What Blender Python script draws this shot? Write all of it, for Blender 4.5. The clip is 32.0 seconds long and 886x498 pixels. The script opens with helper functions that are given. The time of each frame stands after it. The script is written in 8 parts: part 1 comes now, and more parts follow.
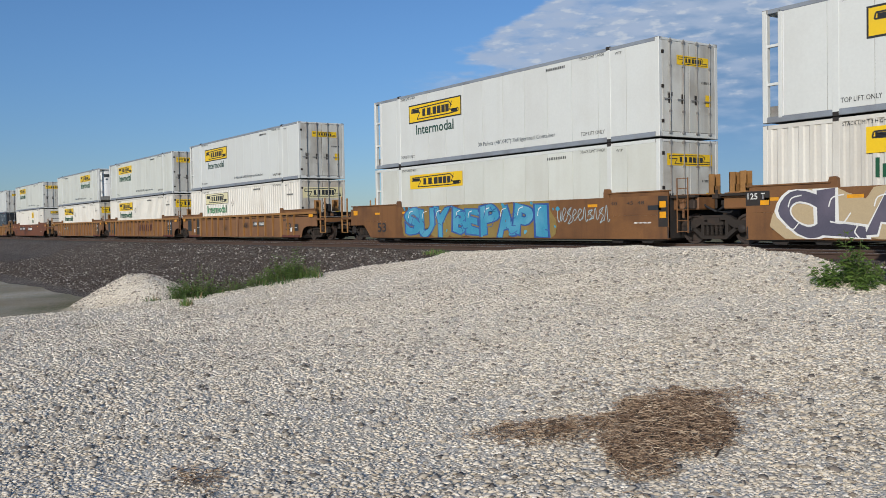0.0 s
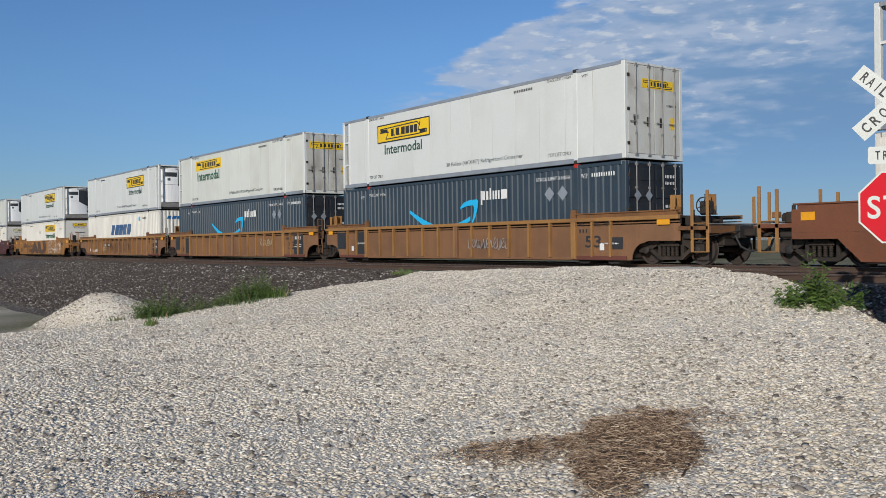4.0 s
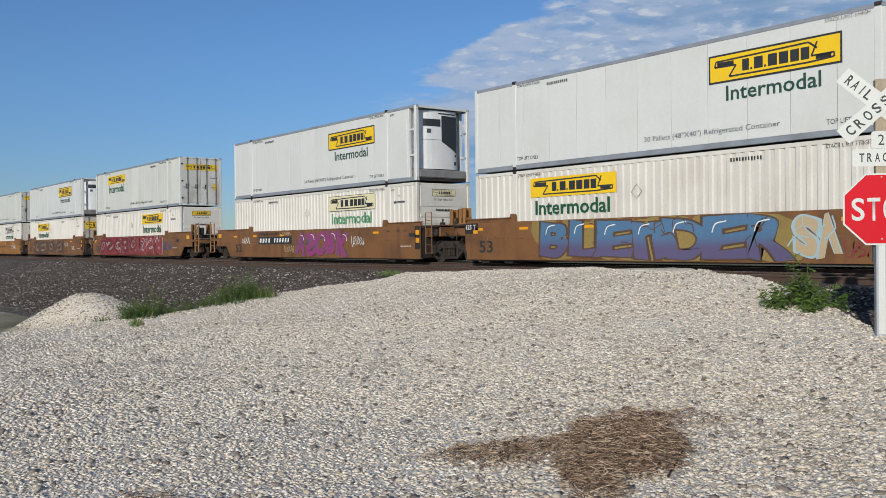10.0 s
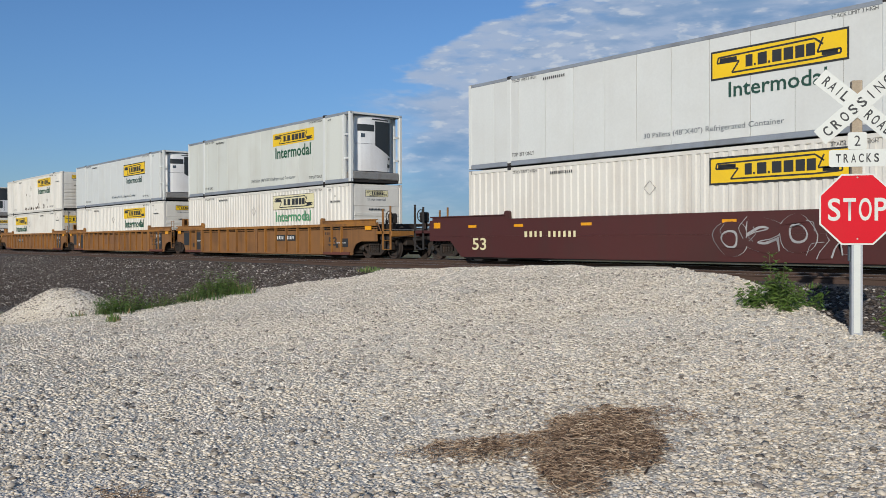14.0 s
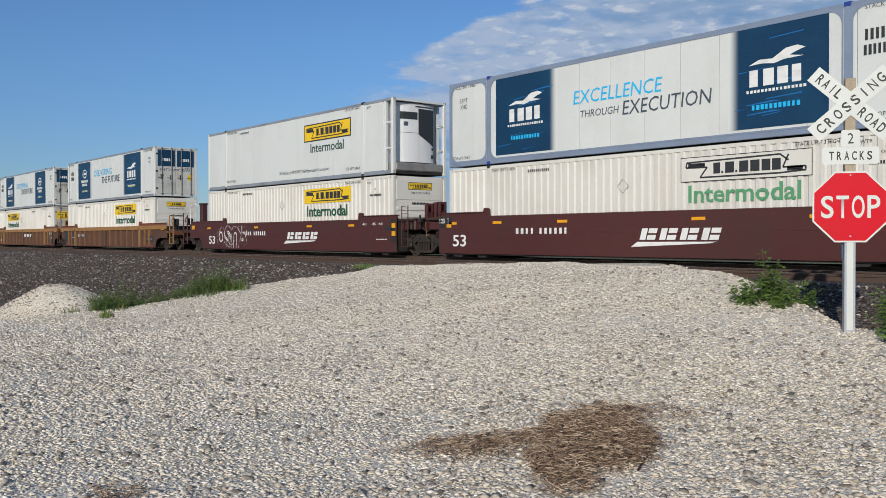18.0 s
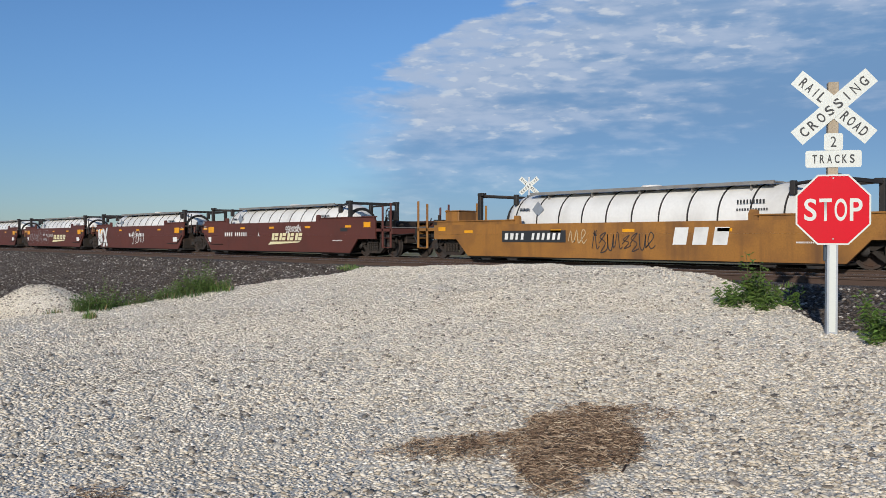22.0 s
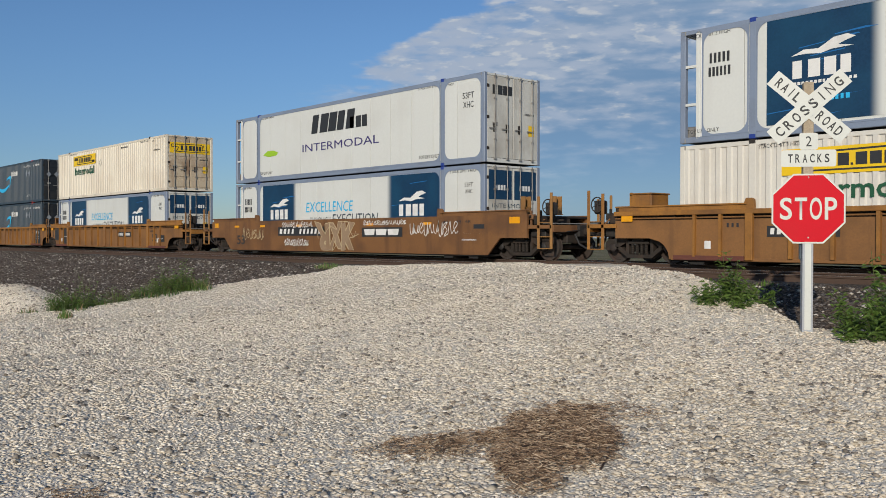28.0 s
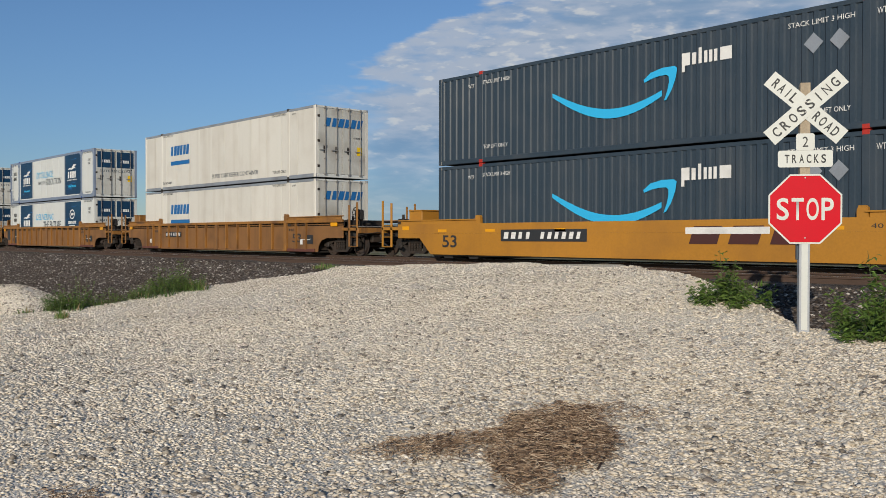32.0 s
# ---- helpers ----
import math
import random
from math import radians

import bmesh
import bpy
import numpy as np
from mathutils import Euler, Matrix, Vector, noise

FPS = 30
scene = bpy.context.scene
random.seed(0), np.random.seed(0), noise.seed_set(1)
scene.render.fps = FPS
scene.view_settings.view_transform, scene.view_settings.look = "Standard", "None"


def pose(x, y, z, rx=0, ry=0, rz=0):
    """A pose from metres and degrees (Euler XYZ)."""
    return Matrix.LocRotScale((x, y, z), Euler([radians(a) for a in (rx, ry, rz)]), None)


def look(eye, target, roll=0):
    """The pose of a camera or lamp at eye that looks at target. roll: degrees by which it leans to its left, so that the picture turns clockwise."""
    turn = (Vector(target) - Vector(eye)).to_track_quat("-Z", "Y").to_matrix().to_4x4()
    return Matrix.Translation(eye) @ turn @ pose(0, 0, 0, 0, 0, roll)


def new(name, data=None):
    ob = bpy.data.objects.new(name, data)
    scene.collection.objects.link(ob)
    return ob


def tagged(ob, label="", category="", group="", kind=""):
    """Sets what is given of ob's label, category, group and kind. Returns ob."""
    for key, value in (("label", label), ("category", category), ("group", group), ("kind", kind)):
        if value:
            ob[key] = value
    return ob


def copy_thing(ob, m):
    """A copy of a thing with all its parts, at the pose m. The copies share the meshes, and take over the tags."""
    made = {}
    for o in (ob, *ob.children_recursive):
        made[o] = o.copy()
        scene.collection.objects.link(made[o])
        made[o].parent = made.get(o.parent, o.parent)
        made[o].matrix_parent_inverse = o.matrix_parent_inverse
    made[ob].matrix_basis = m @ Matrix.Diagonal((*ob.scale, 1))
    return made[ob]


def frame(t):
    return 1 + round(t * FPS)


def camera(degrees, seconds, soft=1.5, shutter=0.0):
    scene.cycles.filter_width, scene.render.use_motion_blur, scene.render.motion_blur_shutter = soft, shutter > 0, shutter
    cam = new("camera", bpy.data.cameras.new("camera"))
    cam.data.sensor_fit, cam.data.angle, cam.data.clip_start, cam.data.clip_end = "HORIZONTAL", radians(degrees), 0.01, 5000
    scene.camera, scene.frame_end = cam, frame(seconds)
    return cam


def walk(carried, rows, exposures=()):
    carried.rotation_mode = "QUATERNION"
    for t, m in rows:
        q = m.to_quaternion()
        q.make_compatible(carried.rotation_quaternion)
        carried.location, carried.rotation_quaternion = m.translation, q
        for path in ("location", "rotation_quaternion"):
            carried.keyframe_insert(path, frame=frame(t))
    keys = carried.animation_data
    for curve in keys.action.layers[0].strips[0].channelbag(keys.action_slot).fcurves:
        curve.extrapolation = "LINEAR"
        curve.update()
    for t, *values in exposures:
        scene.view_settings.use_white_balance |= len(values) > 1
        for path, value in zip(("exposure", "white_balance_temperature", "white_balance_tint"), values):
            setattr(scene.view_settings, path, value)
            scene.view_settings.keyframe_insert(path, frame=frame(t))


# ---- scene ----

# ---- camera: a hand-held phone, turning slowly on one spot beside the crossing ----
EYE = (0.0, 0.0, 0.70)
FOV = 52.34
VIEW = [
    (0, -55.33, -1.62, 1.00), (0.5, -55.24, -1.59, 0.94), (1, -54.94, -1.42, 0.88), (1.5, -54.64, -1.19, 0.83), (2, -54.19, -0.86, 0.78),
    (2.5, -53.75, -0.58, 0.74), (3, -53.54, -0.49, 0.75), (3.5, -53.46, -0.44, 0.75), (5.5, -52.86, -0.28, 0.72), (6.5, -52.86, -0.29, 0.72),
    (7.5, -52.83, -0.30, 0.72), (8.5, -52.77, -0.33, 0.74), (9, -52.70, -0.31, 0.73), (9.5, -52.65, -0.33, 0.64), (10, -52.48, -0.34, 0.60),
    (10.5, -52.30, -0.36, 0.60), (11, -52.01, -0.38, 0.51), (11.5, -51.79, -0.41, 0.41), (12, -51.57, -0.44, 0.35), (12.5, -51.44, -0.45, 0.27),
    (13, -51.34, -0.48, 0.24), (13.5, -51.25, -0.51, 0.22), (14.5, -51.15, -0.57, 0.19), (16.5, -50.84, -0.76, 0.09), (17.5, -50.83, -0.75, 0.10),
    (18.5, -50.79, -0.77, 0.09), (19, -50.65, -0.77, 0.06), (19.5, -50.46, -0.77, -0.01), (20, -50.40, -0.79, -0.00), (20.5, -50.37, -0.79, -0.02),
    (21, -50.36, -0.70, -0.02), (21.5, -50.21, -0.67, -0.01), (22, -49.90, -0.66, -0.07), (22.5, -49.73, -0.66, -0.10), (23, -49.58, -0.64, -0.10),
    (24, -49.35, -0.64, -0.10), (25, -49.22, -0.67, -0.10), (25.5, -49.17, -0.68, -0.13), (27.5, -48.69, -0.73, -0.05), (28, -48.56, -0.74, -0.06),
    (29, -48.40, -0.73, -0.06), (30, -48.36, -0.72, -0.04), (31, -48.38, -0.69, -0.05), (32, -48.38, -0.72, -0.07),
]

def facing(yaw, pitch, roll):
    a, b = radians(yaw), radians(pitch)
    way = Vector((math.sin(a) * math.cos(b), math.cos(a) * math.cos(b), math.sin(b)))
    return look(EYE, Vector(EYE) + 10 * way, -roll)


cam = camera(FOV, 32.0, soft=0.78)
walk(cam, [(t, facing(a, b, c)) for t, a, b, c in VIEW],
     exposures=[(0.0, 0.0, 6500, 10), (14.0, 0.0, 6500, 10), (21.0, 0.02, 6500, 10), (22.5, 0.13, 6550, 10), (25.0, 0.12, 6700, 10), (27.5, -0.07, 6900, 10), (32.0, -0.04, 7100, 10)])

# ---- sky and sun ----
SUN_AZ, SUN_EL = 148.5, 19.0
sun_way = Vector((math.sin(radians(SUN_AZ)) * math.cos(radians(SUN_EL)),
                  math.cos(radians(SUN_AZ)) * math.cos(radians(SUN_EL)), math.sin(radians(SUN_EL))))
sun = new("sun", bpy.data.lights.new("sun", "SUN"))
sun.data.energy, sun.data.angle, sun.data.color = 3.55, radians(0.6), (1.0, 0.94, 0.85)
sun.matrix_world = look((0, 0, 60), Vector((0, 0, 60)) - sun_way)


def sky_world():
    world = bpy.data.worlds.new("sky")
    scene.world = world
    world.use_nodes = True
    nt = world.node_tree
    N, L = nt.nodes, nt.links
    N.clear()
    out = N.new("ShaderNodeOutputWorld")
    bg = N.new("ShaderNodeBackground")
    sky = N.new("ShaderNodeTexSky")
    sky.sky_type = "NISHITA"
    sky.sun_disc = False
    sky.sun_elevation, sky.sun_rotation = radians(SUN_EL), radians(SUN_AZ)
    sky.air_density, sky.dust_density, sky.ozone_density = 1.0, 0.15, 3.0
    tc = N.new("ShaderNodeTexCoord")
    sep = N.new("ShaderNodeSeparateXYZ")
    L.new(tc.outputs["Generated"], sep.inputs[0])

    def m(op, a, b=None, c=None):
        n = N.new("ShaderNodeMath")
        n.operation = op
        for i, v in enumerate((a, b, c)):
            if v is None:
                continue
            if isinstance(v, (int, float)):
                n.inputs[i].default_value = v
            else:
                L.new(v, n.inputs[i])
        return n.outputs[0]

    z = m("MAXIMUM", sep.outputs[2], 0.02)
    u, v = m("DIVIDE", sep.outputs[0], z), m("DIVIDE", sep.outputs[1], z)
    def ramp(x, a, b, smooth=True):
        n = N.new("ShaderNodeMapRange")
        n.interpolation_type = "SMOOTHSTEP" if smooth else "LINEAR"
        n.inputs["From Min"].default_value, n.inputs["From Max"].default_value = a, b
        L.new(x, n.inputs["Value"])
        return n.outputs["Result"]

    # a sheet of small puffy cloud, with a ragged edge towards the open blue sky
    def puffs(scale, detail, rough, tall):
        mp = N.new("ShaderNodeMapping")
        mp.inputs["Scale"].default_value = (1, 1, tall)
        L.new(tc.outputs["Generated"], mp.inputs[0])
        n = N.new("ShaderNodeTexNoise")
        n.inputs["Scale"].default_value, n.inputs["Detail"].default_value = scale, detail
        n.inputs["Roughness"].default_value = rough
        L.new(mp.outputs[0], n.inputs["Vector"])
        return n.outputs["Fac"]

    coarse, fine, streaks = puffs(7.5, 5, 0.55, 4.2), puffs(30.0, 4, 0.50, 3.6), puffs(5.0, 4, 0.52, 9.0)
    line = m("ADD", m("SUBTRACT", v, 1.52), m("MULTIPLY", u, 0.39))
    depth = m("MULTIPLY", line, z)
    edge = m("ADD", m("ADD", depth, m("MULTIPLY", m("SUBTRACT", coarse, 0.49), 0.30)), m("MULTIPLY", m("SUBTRACT", fine, 0.5), 0.10))
    sheet = m("MULTIPLY", ramp(edge, -0.005, 0.05), ramp(m("ADD", depth, m("MULTIPLY", m("SUBTRACT", fine, 0.5), 0.16)), -0.085, 0.0))
    side = m("ADD", m("MULTIPLY", sep.outputs[0], 0.545), m("MULTIPLY", sep.outputs[1], 0.839))
    sheet = m("MULTIPLY", sheet, ramp(m("ADD", side, m("MULTIPLY", m("SUBTRACT", coarse, 0.5), 0.14)), -0.01, 0.10))
    lumps = ramp(m("ADD", m("MULTIPLY", fine, 0.55), m("MULTIPLY", coarse, 0.45)), 0.38, 0.64)
    bulk = ramp(edge, 0.0, 0.13)
    cover = m("MULTIPLY", sheet, m("MAXIMUM", m("ADD", m("MULTIPLY", lumps, 0.25), 0.68), m("MULTIPLY", bulk, 0.95)))
    cover = m("MULTIPLY", cover, m("ADD", m("MULTIPLY", ramp(sep.outputs[2], 0.03, 0.15), 0.42), 0.58))
    low = ramp(sep.outputs[2], 0.13, 0.03)
    thick = m("ADD", m("ADD", depth, m("MULTIPLY", m("SUBTRACT", 0.55, lumps), 0.30)), m("MULTIPLY", m("SUBTRACT", 0.5, streaks), 0.75))
    thick = ramp(m("ADD", thick, m("MULTIPLY", low, 0.20)), -0.02, 0.56)
    # small sunlit heads on the puffs along the sheet's edge
    heads = m("MULTIPLY", ramp(puffs(46.0, 3, 0.5, 3.0), 0.53, 0.68), ramp(thick, 0.80, 0.15))
    tone = N.new("ShaderNodeMix")
    tone.data_type = "RGBA"
    tone.inputs[6].default_value, tone.inputs[7].default_value = (3.55, 4.35, 5.75, 1), (1.46, 2.68, 4.58, 1)
    L.new(thick, tone.inputs[0])
    lit = N.new("ShaderNodeMix")
    lit.data_type = "RGBA"
    L.new(m("MULTIPLY", heads, 0.85), lit.inputs[0])
    L.new(tone.outputs[2], lit.inputs[6])
    lit.inputs[7].default_value = (5.1, 5.6, 6.3, 1)
    mix = N.new("ShaderNodeMix")
    mix.data_type = "RGBA"
    L.new(cover, mix.inputs[0])
    clear = N.new("ShaderNodeMix")
    clear.data_type, clear.blend_type = "RGBA", "MULTIPLY"
    clear.inputs[0].default_value = 1.0
    haze = N.new("ShaderNodeMix")
    haze.data_type = "RGBA"
    L.new(ramp(sep.outputs[2], 0.02, 0.24), haze.inputs[0])
    haze.inputs[6].default_value, haze.inputs[7].default_value = (0.455, 0.595, 0.835, 1), (0.54, 0.72, 0.95, 1)
    # the sky pales towards the low sun
    dot = N.new("ShaderNodeVectorMath")
    dot.operation = "DOT_PRODUCT"
    L.new(tc.outputs["Generated"], dot.inputs[0])
    dot.inputs[1].default_value = sun_way
    pale = N.new("ShaderNodeMix")
    pale.data_type = "RGBA"
    L.new(ramp(dot.outputs["Value"], -0.15, 0.75), pale.inputs[0])
    L.new(haze.outputs[2], pale.inputs[6])
    pale.inputs[7].default_value = (0.70, 0.77, 0.88, 1)
    L.new(pale.outputs[2], clear.inputs[7])
    L.new(sky.outputs[0], clear.inputs[6])
    L.new(clear.outputs[2], mix.inputs[6])
    L.new(lit.outputs[2], mix.inputs[7])
    L.new(mix.outputs[2], bg.inputs["Color"])
    bg.inputs["Strength"].default_value = 0.105
    L.new(bg.outputs[0], out.inputs["Surface"])


sky_world()

# ---- materials ----


def material(name, base, rough=0.6, metal=0.0, dirt=None, dirt_amount=0.3, grain=0.12, scale=6.0, streak=0.0,
             bump=0.15, spread=0.0, spec=0.4):
    """Base colour with fine grain, larger stains and, where streak is set, marks that run down."""
    mt = bpy.data.materials.new(name)
    mt.use_nodes = True
    nt = mt.node_tree
    N, L = nt.nodes, nt.links
    b = N["Principled BSDF"]
    b.inputs["Roughness"].default_value, b.inputs["Metallic"].default_value = rough, metal
    b.inputs["Specular IOR Level"].default_value = spec
    tc, info = N.new("ShaderNodeTexCoord"), N.new("ShaderNodeObjectInfo")
    off = N.new("ShaderNodeVectorMath")
    off.operation = "MULTIPLY_ADD"
    L.new(info.outputs["Random"], off.inputs[0])
    off.inputs[1].default_value = (37.0, 11.0, 23.0)
    L.new(tc.outputs["Object"], off.inputs[2])

    def noise_at(s, detail=4, squeeze=None):
        n = N.new("ShaderNodeTexNoise")
        n.inputs["Scale"].default_value, n.inputs["Detail"].default_value = s, detail
        src = off.outputs[0]
        if squeeze:
            mp = N.new("ShaderNodeMapping")
            mp.inputs["Scale"].default_value = squeeze
            L.new(src, mp.inputs[0])
            src = mp.outputs[0]
        L.new(src, n.inputs["Vector"])
        return n.outputs["Fac"]

    def remap(x, a, bb, lo, hi):
        n = N.new("ShaderNodeMapRange")
        for k, v in zip(("From Min", "From Max", "To Min", "To Max"), (a, bb, lo, hi)):
            n.inputs[k].default_value = v
        L.new(x, n.inputs["Value"])
        return n.outputs["Result"]

    def blend(fac, a, bb, kind="MIX"):
        n = N.new("ShaderNodeMix")
        n.data_type, n.blend_type = "RGBA", kind
        if isinstance(fac, float):
            n.inputs[0].default_value = fac
        else:
            L.new(fac, n.inputs[0])
        for i, v in ((6, a), (7, bb)):
            if isinstance(v, tuple):
                n.inputs[i].default_value = (*v, 1)
            else:
                L.new(v, n.inputs[i])
        return n.outputs[2]

    fine = noise_at(scale * 9, 3)
    col = blend(remap(fine, 0.3, 0.7, 0.0, 1.0), tuple(c * (1 - grain) for c in base), tuple(min(1, c * (1 + grain * 0.6)) for c in base))
    if dirt:
        blot = noise_at(scale * 0.35, 6)
        col = blend(remap(blot, 0.48, 0.78, 0.0, dirt_amount), col, dirt)
        if streak:
            run = noise_at(scale, 4, (1.0, 1.0, 0.07))
            col = blend(remap(run, 0.52, 0.80, 0.0, streak), col, dirt)
    if spread:
        col = blend(spread, col, blend(remap(info.outputs["Random"], 0, 1, 0, 1), tuple(c * 0.45 for c in base), tuple(min(1, c * 1.5) for c in base)))
    L.new(col, b.inputs["Base Color"])
    L.new(remap(fine, 0.2, 0.8, max(0.05, rough - 0.12), min(1, rough + 0.12)), b.inputs["Roughness"])
    if bump:
        bp = N.new("ShaderNodeBump")
        bp.inputs["Strength"].default_value, bp.inputs["Distance"].default_value = bump, 0.01
        L.new(fine, bp.inputs["Height"])
        L.new(bp.outputs[0], b.inputs["Normal"])
    return mt


def stones(name, colours, scale, bump=0.8, patch=None, distance=0.03, gap_shade=0.38):
    """Loose stone: cells of differing colour, with shade painted dark into the gaps between."""
    mt = bpy.data.materials.new(name)
    mt.use_nodes = True
    nt = mt.node_tree
    N, L = nt.nodes, nt.links
    b = N["Principled BSDF"]
    b.inputs["Roughness"].default_value = 0.9
    b.inputs["Specular IOR Level"].default_value = 0.25
    tc = N.new("ShaderNodeTexCoord")
    vo, ed = N.new("ShaderNodeTexVoronoi"), N.new("ShaderNodeTexVoronoi")
    ed.feature = "F1"
    for n in (vo, ed):
        n.inputs["Scale"].default_value = scale
        L.new(tc.outputs["Object"], n.inputs["Vector"])
    wide = N.new("ShaderNodeTexNoise")
    wide.inputs["Scale"].default_value, wide.inputs["Detail"].default_value = 0.9, 6
    L.new(tc.outputs["Object"], wide.inputs["Vector"])
    ramp = N.new("ShaderNodeValToRGB")
    ramp.color_ramp.interpolation = "LINEAR"
    for i, c in enumerate(colours):
        e = ramp.color_ramp.elements[i] if i < 2 else ramp.color_ramp.elements.new(0.5)
        e.color = (*c, 1)
    for i, e in enumerate(ramp.color_ramp.elements):
        e.position = i / (len(colours) - 1)
    bw = N.new("ShaderNodeSeparateColor")
    L.new(vo.outputs["Color"], bw.inputs[0])
    L.new(bw.outputs[0], ramp.inputs[0])
    # colour falls off towards cell edges, painting the shade between stones
    gap = N.new("ShaderNodeMapRange")
    gap.inputs["From Min"].default_value, gap.inputs["From Max"].default_value = 0.35, 0.75
    gap.inputs["To Min"].default_value, gap.inputs["To Max"].default_value = 1.06, gap_shade
    L.new(ed.outputs["Distance"], gap.inputs["Value"])
    mul = N.new("ShaderNodeMix")
    mul.data_type, mul.blend_type = "RGBA", "MULTIPLY"
    mul.inputs[0].default_value = 1.0
    L.new(ramp.outputs[0], mul.inputs[6])
    L.new(gap.outputs[0], mul.inputs[7])
    tint = N.new("ShaderNodeMix")
    tint.data_type, tint.blend_type = "RGBA", "MULTIPLY"
    f = N.new("ShaderNodeMapRange")
    f.inputs["From Min"].default_value, f.inputs["From Max"].default_value = 0.42, 0.7
    L.new(wide.outputs["Fac"], f.inputs["Value"])
    L.new(f.outputs[0], tint.inputs[0])
    L.new(mul.outputs[2], tint.inputs[6])
    tint.inputs[7].default_value = (*(patch or (0.85, 0.82, 0.78)), 1)
    L.new(tint.outputs[2], b.inputs["Base Color"])
    bp = N.new("ShaderNodeBump")
    bp.inputs["Strength"].default_value, bp.inputs["Distance"].default_value = bump, distance
    bp.invert = True
    L.new(ed.outputs["Distance"], bp.inputs["Height"])
    L.new(bp.outputs[0], b.inputs["Normal"])
    return mt


